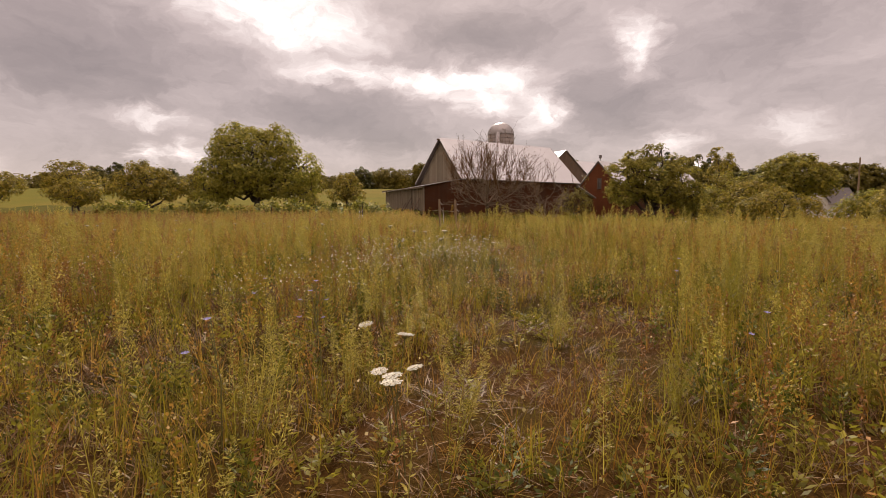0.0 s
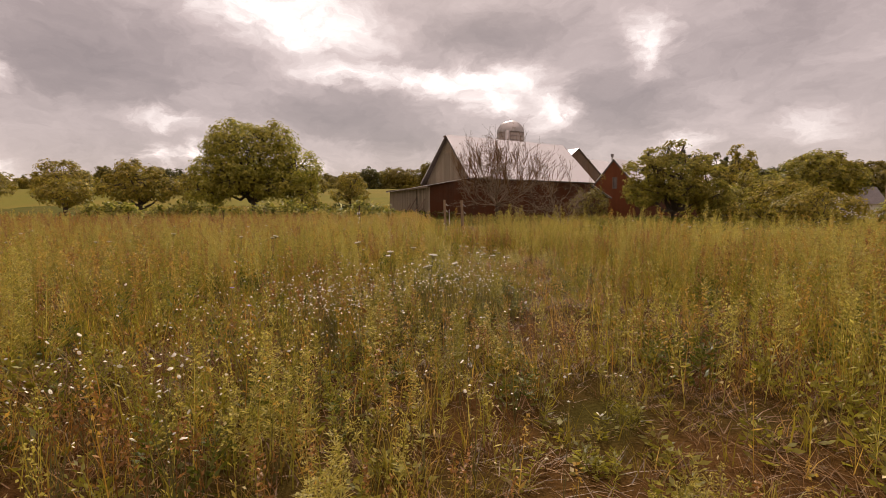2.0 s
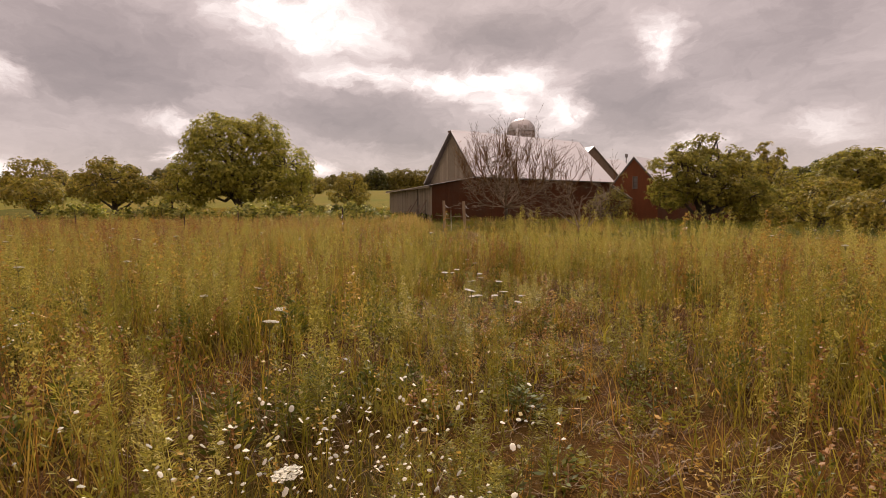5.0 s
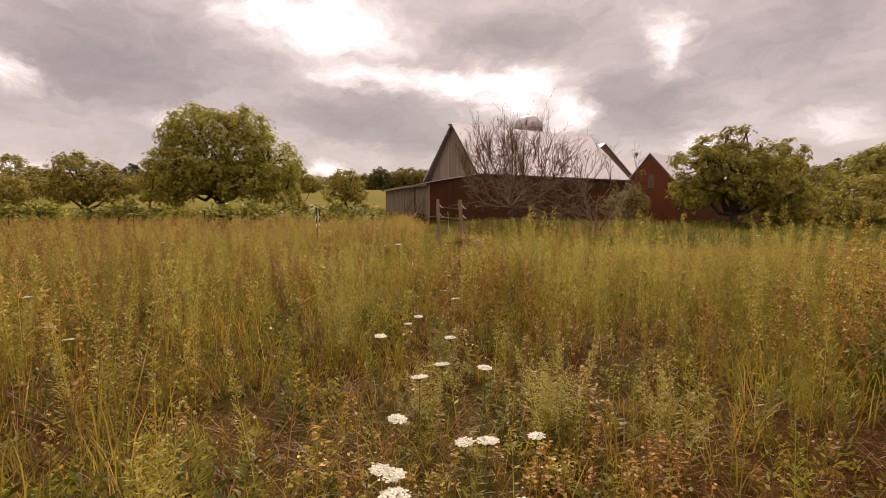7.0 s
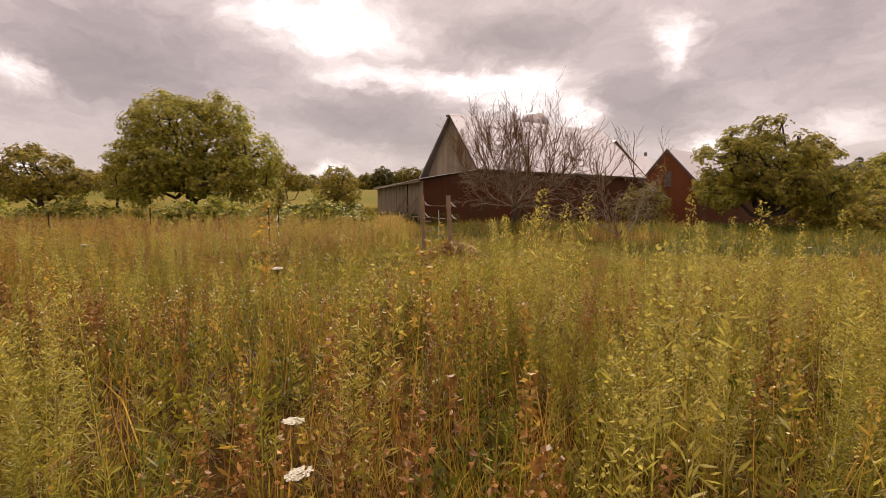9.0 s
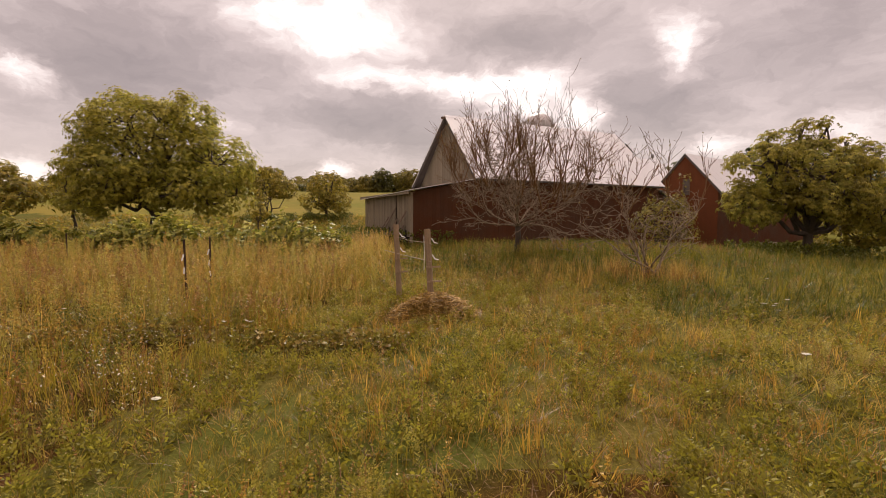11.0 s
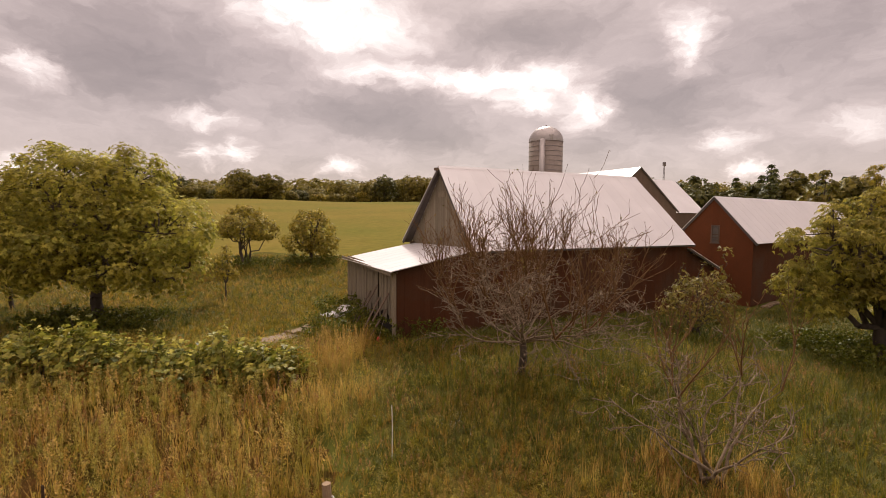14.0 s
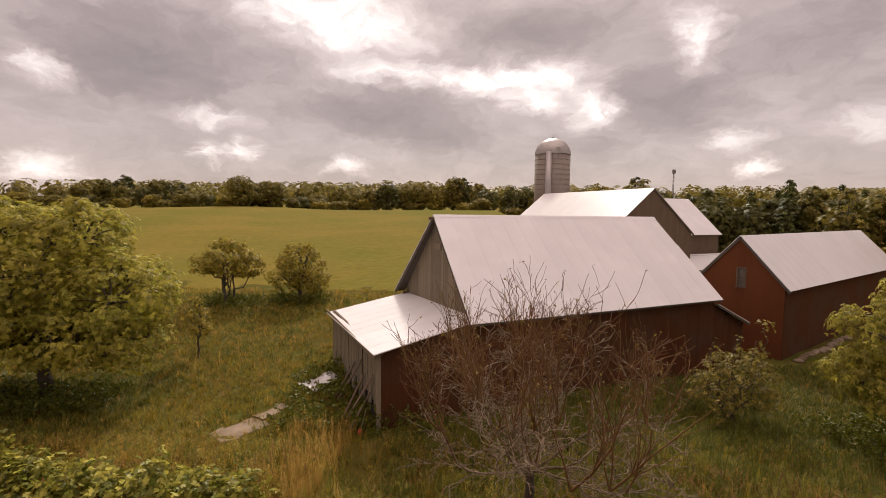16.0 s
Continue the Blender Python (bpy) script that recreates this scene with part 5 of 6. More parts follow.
def build_hedge():
    rng = np.random.default_rng(40)
    n = 1500
    u = rng.uniform(-24, -1.9, n)
    v = 35.6 + rng.normal(0, 0.62, n) + 0.4 * np.sin(u * 0.5) + 0.5 * smooth(-6, -2, u)
    x, y = plan(u, v)
    h = (1.2 + 0.25 * np.sin(u * 1.1) + 0.22 * np.sin(u * 2.7 + 1) + 0.2 * np.sin(u * 5.1) + np.where(rng.uniform(0, 1, n) < 0.12, 0.35, 0.0)) * np.clip((-1.2 - u) / 1.4, 0.4, 1)
    across = (v - 35.6 - 0.4 * np.sin(u * 0.5) - 0.5 * smooth(-6, -2, u)) / 0.62
    lift = rng.uniform(0.12, 1.0, n) ** 0.55 * np.exp(-0.18 * across ** 2)
    c = np.stack([x, y, height(x, y) + h * lift], axis=1)
    base = c.mean(0)
    base[2] = hz(base[0], base[1])
    hedge = empty("bramble_hedge", Matrix.Translation(base), "low tangled hedge of bright green bramble and vine leaves", "hedge")
    axis = np.stack([across * FX * 0.4, across * FY * 0.4, np.full(n, 0.8)], axis=1) + rng.normal(0, 0.35, (n, 3))
    cc = np.repeat(c, 6, axis=0) + rng.normal(0, 0.13, (n * 6, 3))
    vs, fs = rosettes(cc - base, np.repeat(axis, 6, axis=0), 0.112, 5, rng, 0.25, 0.8)
    link_mesh("hedge_leaves", vs, fs, M["leaf_vine"], parent=hedge)
    stems = []
    for i in range(0, n, 4):
        foot = c[i] - base
        foot[2] = height(c[i, 0], c[i, 1]) - base[2]
        stems.append((foot, c[i] - base + rng.normal(0, 0.1, 3), 0.012, 0.006))
    vs, fs = tubes(stems, 4)
    tagged(link_mesh("hedge_stem_tangle", vs, fs, M["bark"], parent=hedge), kind="stuff")


build_hedge()


def ground_cover(name, u0, u1, v0, v1, n, hgt, size, leaf, seed, label):
    """A low patch of broad leaves."""
    rng = np.random.default_rng(seed)
    u, v = rng.uniform(u0, u1, n), rng.uniform(v0, v1, n) + 0.25 * np.sin(rng.uniform(0, 1) + np.linspace(0, 0, n))
    x, y = plan(u, v)
    c = np.stack([x, y, height(x, y) + hgt * rng.uniform(0.1, 1.0, n)], axis=1)
    pos = c[:, None] + rng.normal(0, 0.07, (n, 10, 3))
    vs, fs = leaves(pos.reshape(-1, 3), size, rng, 0.7, 0.0)
    return tagged(link_mesh(name, vs, fs, M[leaf]), label, "plants", kind="stuff")


ground_cover("rusty_row", -9.0, 1.7, 23.5, 24.15, 850, 0.19, 0.075, "rust_leaf", 51, "low row of rusty brown leafy plants across the meadow")
# weeds in the dark leaf colour also paint the shade under trees
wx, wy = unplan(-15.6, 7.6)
ground_cover("nettle_patch", wx - 3.0, wx + 3.0, wy - 1.2, wy + 1.6, 420, 0.7, 0.13, "forb_dark", 54, "green weeds under the walnut tree, darkened to give its shade")
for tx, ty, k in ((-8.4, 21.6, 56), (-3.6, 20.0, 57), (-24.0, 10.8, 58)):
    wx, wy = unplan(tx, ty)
    ground_cover("weed_patch", wx - 2.2, wx + 2.2, wy - 1.2, wy + 1.2, 260, 0.6, 0.12, "forb_dark", k, "tall green weeds under an apple tree, darkened for its shadow")
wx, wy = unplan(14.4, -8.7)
ground_cover("nettle_patch", wx - 3.5, wx + 3.0, wy - 2.4, wy + 2.4, 620, 0.8, 0.13, "forb_dark", 59, "green weeds under the cherry tree, darkened to give its shade")
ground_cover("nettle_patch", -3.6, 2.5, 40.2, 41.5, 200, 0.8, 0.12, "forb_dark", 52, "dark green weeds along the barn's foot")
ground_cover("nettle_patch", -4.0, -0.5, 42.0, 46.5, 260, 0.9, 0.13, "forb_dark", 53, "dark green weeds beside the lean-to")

# ---- woodland on the hill and behind the farm ----


# treetops of the skyline as degrees of azimuth and elevation, fitted to the camera's view at 15.5 s
SKY_AZ = [-18.3, -14.4, -9.3, -6.7, -2.9, -0.7, 1.6, 3.3, 4.8, 7.2, 10.4, 14.2, 18.2, 21.6, 25.6, 30.3, 35.0, 40.1, 42.6, 45.3, 47.9, 49.9, 52.9, 54.7, 56.4, 58.1, 59.6, 61.7, 62.7, 63.9, 65.6, 67.4]
SKY_EL = [1.17, 2.12, 3.43, 3.33, 2.78, 1.82, 3.84, 2.85, 3.52, 2.18, 2.95, 2.77, 3.69, 3.54, 4.31, 3.79, 3.13, 3.24, 3.34, 4.56, 3.46, 2.63, 3.06, 2.45, 2.99, 2.00, 4.06, 2.96, 2.82, 3.72, 2.64, 2.44]
CAM_EYE_LATE = (-8.9, -16.7, 8.06)


def skyline(x, y):
    """Height over the ground that a tree at x, y needs to fit the skyline the camera sees at 15.5 s."""
    dx, dy = x - CAM_EYE_LATE[0], y - CAM_EYE_LATE[1]
    e = np.interp(math.degrees(math.atan2(dx, dy)), SKY_AZ, SKY_EL)
    return CAM_EYE_LATE[2] + math.hypot(dx, dy) * math.tan(radians(e + 0.25)) - hz(x, y)


def far_tree(x, y, h, r, seed, conifer=False, leaf="leaf_far", name="far_tree", label="broad woodland tree on the skyline", loose=False):
    rng = np.random.default_rng(seed)
    z = hz(x, y) - 0.3
    tree = empty(name, pose(x, y, z), label, "tree", "woodland edge")
    sg, _ = bent_limb((0, 0, 0), (0, 0, h * (0.96 if conifer else 0.7)), 0.2 + 0.01 * h, 0.05, rng, 5, 0.02)
    if conifer:
        # whorls of drooping branches, narrowing to a point
        c, ax = [], []
        for q in np.arange(0.10, 0.985, 0.055 if h > 9 else 0.075):
            k = max(5, int(11 * (1 - q)) + 3)
            for j in range(k):
                a = 6.283 * (j + rng.uniform(-0.3, 0.3)) / k
                rr = r * (1 - q) ** 0.85 * rng.uniform(0.7, 1.15) + 0.12
                for g in (0.35, 0.68, 1.0):
                    c.append((rr * g * math.cos(a), rr * g * math.sin(a), h * q - 0.28 * rr * g + rng.normal(0, 0.1)))
                    ax.append((math.cos(a) * 0.5, math.sin(a) * 0.5, 0.9))
        c, ax, size, per, drp, asp = np.array(c), np.array(ax), 0.55, 6, 0.45, 0.4
    else:
        lob = [(0, 0, h * 0.68, r * 0.85, r * 0.85, h * 0.32)]
        for k in range(6):
            a, g = rng.uniform(0, 6.283), rng.uniform(0.35, 0.62)
            hh = rng.uniform(0.3, 0.78)
            lob.append((r * g * math.cos(a), r * g * math.sin(a), h * hh, r * rng.uniform(0.4, 0.62), r * rng.uniform(0.4, 0.62), h * rng.uniform(0.14, 0.24)))
        lob.append((0, 0, h * 0.26, r * 0.8, r * 0.8, h * 0.22))
        c, ax, pads = crown_points(lob, 30 if loose else 60, 14 if loose else 18, max(0.5, r * 0.24), rng, 0.3)
        for q in pads[::3]:
            s2, _ = bent_limb((0, 0, min(h * 0.45, max(q[2] * 0.6, h * 0.15))), q, 0.09, 0.03, rng, 2, 0.08)
            sg += s2
        size, per, drp, asp = 0.20 + 0.024 * h, 6, 0.25, 0.6
    v, f = tubes(sg, 5)
    link_mesh("trunk", v, f, M["bark"], parent=tree)
    v, f = rosettes(c, ax, size, per, rng, drp, asp)
    link_mesh("crown", v, f, M["leaf_conifer" if conifer else leaf], parent=tree)
    return tree


wood = random.Random(8)
# the two single trees and the wood along the top of the pasture
for i, (au, ar) in enumerate(((1.6, 4.2), (4.8, 4.6))):
    a = radians(au)
    x, y = CAM_EYE_LATE[0] + 148 * math.sin(a), CAM_EYE_LATE[1] + 148 * math.cos(a)
    far_tree(x, y, skyline(x, y), ar, 90 + i, label="single broad tree standing out of the wood's edge")
for i in range(56):
    u = -165 + i * 4.1 + wood.uniform(-1.6, 1.6)
    v = 168 + wood.uniform(-3, 12) + 0.03 * abs(u + 20)
    x, y = plan(u, v)
    far_tree(x, y, max(4.0, skyline(x, y) * wood.choice((0.5, 0.7, 0.88, 1.0))), wood.uniform(2.8, 4.8), 100 + i, leaf="leaf_far" if wood.random() < 0.7 else "leaf_backlit", label="broad woodland tree at the top of the pasture")
# bright scrub in front of the skyline trees
for i in range(34):
    u = -160 + i * 6.6 + wood.uniform(-5, 5)
    x, y = plan(u, 161 + wood.uniform(-2, 5))
    far_tree(x, y, wood.choice((2.4, 3.2, 4.0, 5.0)) * wood.uniform(0.8, 1.2), wood.uniform(2.0, 3.6), 400 + i, leaf="leaf_c" if wood.random() < 0.45 else "leaf_far", name="far_shrub", label="pale green scrub along the top of the pasture")
# belts behind the farm buildings
for i in range(44):
    u = 36 + i * 3.4 + wood.uniform(-2, 2)
    v = 112 - 0.5 * i + wood.uniform(-8, 12)
    con = wood.random() < 0.6 and 42 < u < 80
    x, y = plan(u, v)
    far_tree(x, y, max(5.0, skyline(x, y) * wood.uniform(0.86, 1.0)), wood.uniform(2.4, 3.2) if con else wood.uniform(3.2, 4.6), 200 + i, con, "leaf_backlit" if u < 84 else "leaf_far",
             "conifer_tree" if con else "far_tree", "dark pointed conifer behind the farm" if con else "tall woodland tree behind the farm buildings")
for i in range(20):
    u, v = 58 + i * 6.0 + wood.uniform(-2, 2), 92 - i * 0.8 + wood.uniform(-3, 3)
    x, y = plan(u, v)
    far_tree(x, y, wood.uniform(4.5, 6.5), wood.uniform(2.8, 4.0), 300 + i, False, "leaf_backlit" if u < 84 else "leaf_far", label="bushy woodland edge behind the farm buildings")
for i in range(20):
    u, v = 40 + i * 2.5 + wood.uniform(-1, 1), 104 + wood.uniform(-5, 5)
    x, y = plan(u, v)
    far_tree(x, y, max(5.0, skyline(x, y) * wood.uniform(0.72, 0.88)), wood.uniform(3.2, 4.4), 600 + i, False, "leaf_backlit", label="dark woodland tree behind the farm buildings")
# the trees that overtop the belt: azimuth, distance, radius, conifer
for i, (ta, td, tr, con) in enumerate(((46.5, 118, 5.0, False), (53.0, 98, 2.3, True), (57.0, 92, 2.3, True), (60.0, 88, 3.0, True), (62.0, 90, 2.6, False), (64.3, 80, 2.4, False), (66.5, 84, 3.4, False))):
    x, y = CAM_EYE_LATE[0] + td * math.sin(radians(ta)), CAM_EYE_LATE[1] + td * math.cos(radians(ta))
    far_tree(x, y, skyline(x, y), tr, 500 + i, con, "leaf_far", "conifer_tree" if con else "far_tree", "dark pointed conifer behind the farm" if con else "tall loose yellow-green tree beyond the barn", i == 5)


def far_woods():
    """Distant wooded hill, too far to tell the trees apart."""
    rng = np.random.default_rng(60)
    n = 520
    u, v = rng.uniform(-240, 330, n), rng.uniform(250, 370, n)
    x, y = plan(u, v)
    h, r = rng.uniform(8, 13, n), rng.uniform(4, 6.5, n)
    z = height(x, y)
    m = 44
    d = rng.normal(size=(n, m, 3))
    d /= np.linalg.norm(d, axis=2, keepdims=True)
    c = np.stack([x, y, z + h * 0.55], axis=1)[:, None] + d * np.stack([r, r, h * 0.45], axis=1)[:, None]
    vs, fs = rosettes(c.reshape(-1, 3), d.reshape(-1, 3) + np.array([0, 0, 0.4]), 1.5, 5, rng, 0.2, 0.7)
    tagged(link_mesh("far_woods", vs, fs, M["leaf_far"]), "distant hill covered with dark green woodland", "woodland", kind="stuff")


far_woods()

# ---- meadow plants ----
MR = np.random.default_rng(77)


def blade(rng, h, w, bend):
    a = rng.uniform(0, 6.283)
    dx, dy = math.cos(a), math.sin(a)
    px, py = -dy * w / 2, dx * w / 2
    b1, b2 = bend * 0.35, bend
    o = rng.normal(0, 0.035, 2)
    v = np.array([(o[0] - px, o[1] - py, 0), (o[0] + px, o[1] + py, 0), (o[0] + dx * b1 + px * 0.7, o[1] + dy * b1 + py * 0.7, h * 0.6), (o[0] + dx * b1 - px * 0.7, o[1] + dy * b1 - py * 0.7, h * 0.6),
                  (o[0] + dx * b2, o[1] + dy * b2, h)])
    return v, np.array([(0, 1, 2), (0, 2, 3), (3, 2, 4)])


def tuft(rng, n, h, w, bend):
    return join([blade(rng, h * rng.uniform(0.5, 1.1), w * rng.uniform(0.7, 1.2), bend * rng.uniform(0.3, 1.4)) for _ in range(n)])


def stalk(rng, h, n_leaf, size, spread, lo=0.15, head=0, head_size=0.02, head_r=0.05, aspect=0.3):
    """An upright weed: thin crossed stem, narrow leaves up its length, and maybe a plume of small heads."""
    w = 0.0035
    bx, by = rng.normal(0, 0.04, 2)
    st = np.array([(-w, 0, 0), (w, 0, 0), (bx, by, h), (0, -w, 0), (0, w, 0), (bx, by, h)])
    out = [(st, np.array([(0, 1, 2), (3, 4, 5)]))]
    if n_leaf:
        k = lo + (1 - lo) * rng.uniform(0, 1, n_leaf)
        a = rng.uniform(0, 6.283, n_leaf)
        rr = spread * (1.1 - 0.75 * k) * rng.uniform(0.4, 1, n_leaf)
        c = np.stack([bx * k + rr * np.cos(a), by * k + rr * np.sin(a), h * k], axis=1)
        d = np.stack([np.cos(a), np.sin(a), rng.uniform(0.2, 1.4, n_leaf)], axis=1)
        d /= np.linalg.norm(d, axis=1, keepdims=True)
        e = np.cross(d, rng.normal(size=(n_leaf, 3)))
        e /= np.linalg.norm(e, axis=1, keepdims=True)
        s = size * rng.uniform(0.6, 1.3, (n_leaf, 1)) * (1.2 - 0.6 * k[:, None])
        p = np.stack([c - d * s * 0.5, c + e * s * aspect * 0.5, c + d * s * 0.5, c - e * s * aspect * 0.5], axis=1).reshape(-1, 3)
        i = (np.arange(n_leaf) * 4)[:, None]
        out.append((p, np.concatenate([i + np.array([[0, 1, 2]]), i + np.array([[0, 2, 3]])])))
    if head:
        k = rng.uniform(0.62, 1.0, head)
        a = rng.uniform(0, 6.283, head)
        rr = head_r * (1.15 - k) / 0.4 * rng.uniform(0.3, 1, head)
        c = np.stack([bx * k + rr * np.cos(a), by * k + rr * np.sin(a), h * k + 0.02], axis=1)
        out.append(leaves(c, head_size, rng, 0.7, -0.6))
    return join(out)


def scatter(rng, u0, u1, v0, v1, per_m2, keep=None):
    n = int((u1 - u0) * (v1 - v0) * per_m2)
    u, v = rng.uniform(u0, u1, n), rng.uniform(v0, v1, n)
    if keep is not None:
        s = rng.uniform(0, 1, n) < keep(u, v)
        u, v = u[s], v[s]
    return u, v


def clear(u, v):
    """Zero where buildings, slabs, the straw heap and the mown strip stand."""
    x, y = plan(u, v)
    k = np.ones_like(u)
    k[(x > -3.7) & (x < 16.8) & (y > 0.2) & (y < 9.0)] = 0
    k[(x > 21) & (y > 0.5)] = 0
    k[(v > 23.2) & (v < 24.3) & (u < 1.8) & (u > -9) & (np.sin(u * 37.7 + v * 91.3) > -0.75)] = 0
    k[np.hypot((x + 8.35), (y - 2.3)) < 0.6] = 0
    k[np.hypot((x + 7.0), (y - 3.5)) < 0.6] = 0
    k[np.hypot((x + 8.75), (y + 13.75) * 1.4) < 0.7] = 0
    return k


def tallness(u, v):
    """How tall the growth stands: one in the meadow, low in the cut strip towards the barn and in the yard."""
    edge = 1.6 * wobble(u, v, 7.0, 12)
    cut = smooth(17.0, 20.5, v + edge) * smooth(-1.2, 0.8, u + 0.5 * edge - 0.03 * (v - 20))
    yard = smooth(38.0, 40.0, v)
    t = 1 - 0.62 * np.maximum(cut, yard)
    t = t * (0.72 + 0.28 * smooth(2.5, 8.0, v))
    bank = np.exp(-((v - 36.8) / 2.6) ** 2) * smooth(1.5, 3.5, u) * (1 - smooth(14, 18, u))
    return np.clip(t + 0.45 * bank, 0.3, 1.1)


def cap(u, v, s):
    """Lower growth along the camera's path, to keep its view clear."""
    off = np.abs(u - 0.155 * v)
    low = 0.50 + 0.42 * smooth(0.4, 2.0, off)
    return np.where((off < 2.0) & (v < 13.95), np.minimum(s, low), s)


def bright(u, v):
    """Less dry growth round the small bare tree and the cherry tree, and before the barn to stand in for its shade."""
    return 1 - 0.85 * np.maximum(smooth(5.0, 8.0, u) * smooth(23.0, 27.0, v), smooth(1.2, 2.5, u) * smooth(33.0, 37.0, v))


# bare places, set where the camera's view shows soil and fallen straw: across, along, radius
BARE = [(-0.6, 11.9, 0.8), (3.3, 7.1, 0.7), (0.3, 12.1, 0.9), (2.4, 6.7, 0.8), (0.9, 15.5, 0.8), (-0.6, 3.7, 0.6), (1.5, 4.3, 0.7), (-1.3, 9.6, 0.7), (2.9, 8.6, 0.7), (-0.2, 7.0, 0.4), (3.2, 11.6, 0.8), (-1.4, 13.2, 0.8), (2.0, 1.9, 0.6)]


def grown(u, v):
    """Near one in thick growth, near zero in the bare places and in gaps between drifts."""
    k = smooth(-0.75, -0.05, wobble(u, v, 2.3, 19) + 0.35 * wobble(u, v, 0.8, 27))
    for bu, bv, br in BARE:
        k = k * smooth(0.45, 1.15, np.hypot(u - bu, (v - bv) * 1.2) / br + 0.25 * wobble(u, v, 0.7, 2))
    return np.where(v < 20, 0.14 + 0.86 * k, 1.0)


def bunch(u, v, wave, k0, level=0.0, soft=0.4):
    return smooth(level - soft, level + soft, wobble(u, v, wave, k0))


def zone_plants(name, mat, templates, zones, label, size=(0.75, 1.15), keep=None, follow=True, floor=0.0, lean=0.12, gaps=True):
    pieces = []
    for u0, u1, v0, v1, den, grow in zones:
        u, v = scatter(MR, u0, u1, v0, v1, den, (lambda a, b: clear(a, b) * (grown(a, b) if gaps else 1) * (keep(a, b) if keep else 1)))
        if not len(u):
            continue
        x, y = plan(u, v)
        s = MR.uniform(*size, len(u))
        t = tallness(u, v) if follow else np.ones(len(u))
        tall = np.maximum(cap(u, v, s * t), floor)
        pieces.append(strew(templates, x, y, height(x, y) - 0.02, s * grow * np.maximum(t, 0.6), MR, lean, tall))
    v, f = join(pieces)
    return tagged(link_mesh(name, v, f, M[mat]), label, "plants", kind="stuff")


# zones: across from, to, along from, to, plants to the square metre, width factor
NEAR = (-3.6, 5.8, 0.6, 19.5)
MIDL, MIDR = (-15, -3.6, 0.6, 24), (5.8, 18, 0.6, 24)
CUT = (-3.6, 5.8, 19.5, 30)
FAR1, FAR2, FAR3 = (-15, 16, 24, 40), (-36, -15, 6, 46), (16, 42, 6, 42)
YARD = (-34, 0, 40, 62)
BANK = (0.5, 17, 28, 41.2)


def zones(near, mid, cut, far, yard=0.0, k=(1.0, 1.25, 1.0, 1.6, 1.6)):
    out = [(*NEAR, near, k[0]), (*MIDL, mid, k[1]), (*MIDR, mid, k[1]), (*CUT, cut, k[2]), (*FAR1, far, k[3]), (*FAR2, far * 0.7, k[3] * 1.3), (*FAR3, far * 0.7, k[3] * 1.3)]
    if yard:
        out.append((*YARD, yard, k[4]))
        out.append((*BANK, far, k[3] * 0.9))
    return out


rt = np.random.default_rng(5)
green_tufts = [tuft(rt, 7, 0.48, 0.009, 0.2) for _ in range(8)]
dry_tufts = [tuft(rt, 6, 0.55, 0.007, 0.26) for _ in range(8)]
spires = [stalk(rt, 0.95, 170, 0.044, 0.055, 0.25, head=56, head_size=0.013, head_r=0.030, aspect=0.13) for _ in range(8)]
litter = [tuft(rt, 7, 0.09, 0.006, 0.20) for _ in range(8)]
plumes = [stalk(rt, 0.78, 6, 0.075, 0.03, 0.1, head=30, head_size=0.02, head_r=0.035, aspect=0.16) for _ in range(8)]
weeds = [stalk(rt, 0.80, 58, 0.065, 0.05, 0.15, aspect=0.15) for _ in range(8)]
goldens = [stalk(rt, 0.74, 18, 0.06, 0.05, 0.15, head=70, head_size=0.018, head_r=0.07) for _ in range(8)]
rusty = [stalk(rt, 0.66, 8, 0.06, 0.04, 0.1, head=34, head_size=0.022, head_r=0.03) for _ in range(6)]
lows = [stalk(rt, 0.26, 34, 0.06, 0.11, 0.05, aspect=0.45) for _ in range(6)]
bush = [stalk(rt, 0.45, 84, 0.062, 0.16, 0.1, aspect=0.4) for _ in range(6)]

zone_plants("meadow_litter", "straw", litter, zones(44, 14, 18, 0), "flattened dry straw and dead stems between the plants", (0.6, 1.5), follow=False, lean=0.5, gaps=False)
short = [tuft(rt, 8, 0.17, 0.006, 0.11) for _ in range(8)]
zone_plants("short_dry_grass", "grass_dry", short, [(*NEAR, 34, 1.0), (-3.6, 5.8, 19.5, 31, 26, 1.1), (5.8, 20, 19.5, 31, 14, 1.3), (-9, -3.6, 0.6, 12, 10, 1.2), (5.8, 11, 0.6, 12, 10, 1.2)], "short dry grass under the taller plants", (0.5, 1.3), follow=False, lean=0.3, keep=lambda u, v: 0.25 + 0.75 * bunch(u, v, 1.3, 24))
zone_plants("short_rusty_grass", "straw", short, [(*NEAR, 40, 1.0), (-9, -3.6, 0.6, 12, 10, 1.2), (5.8, 11, 0.6, 12, 10, 1.2)], "short withered brown grass close to the soil", (0.5, 1.3), follow=False, lean=0.45, gaps=False)
zone_plants("short_green_grass", "grass_green", short, [(*NEAR, 30, 1.0), (-9, 1.7, 21.0, 26.0, 20, 1.2), (1.7, 5.8, 19.5, 31, 30, 1.2), (5.8, 20, 19.5, 31, 30, 1.4)], "short green grass between the plants", (0.5, 1.4), follow=False, lean=0.25, gaps=False, keep=lambda u, v: bunch(u, v, 1.1, 7))
zone_plants("meadow_grass", "grass_green", green_tufts, zones(44, 26, 34, 16, 10, (1, 1.3, 1.1, 1.9, 1.9)) + [(-15, 18, -12, 0.6, 16, 1.6)], "green meadow grass in thick tufts", (0.6, 1.15), keep=lambda u, v: (0.2 + 0.8 * bunch(u, v, 2.2, 3)) * (0.12 + 0.88 * bright(u, v)))
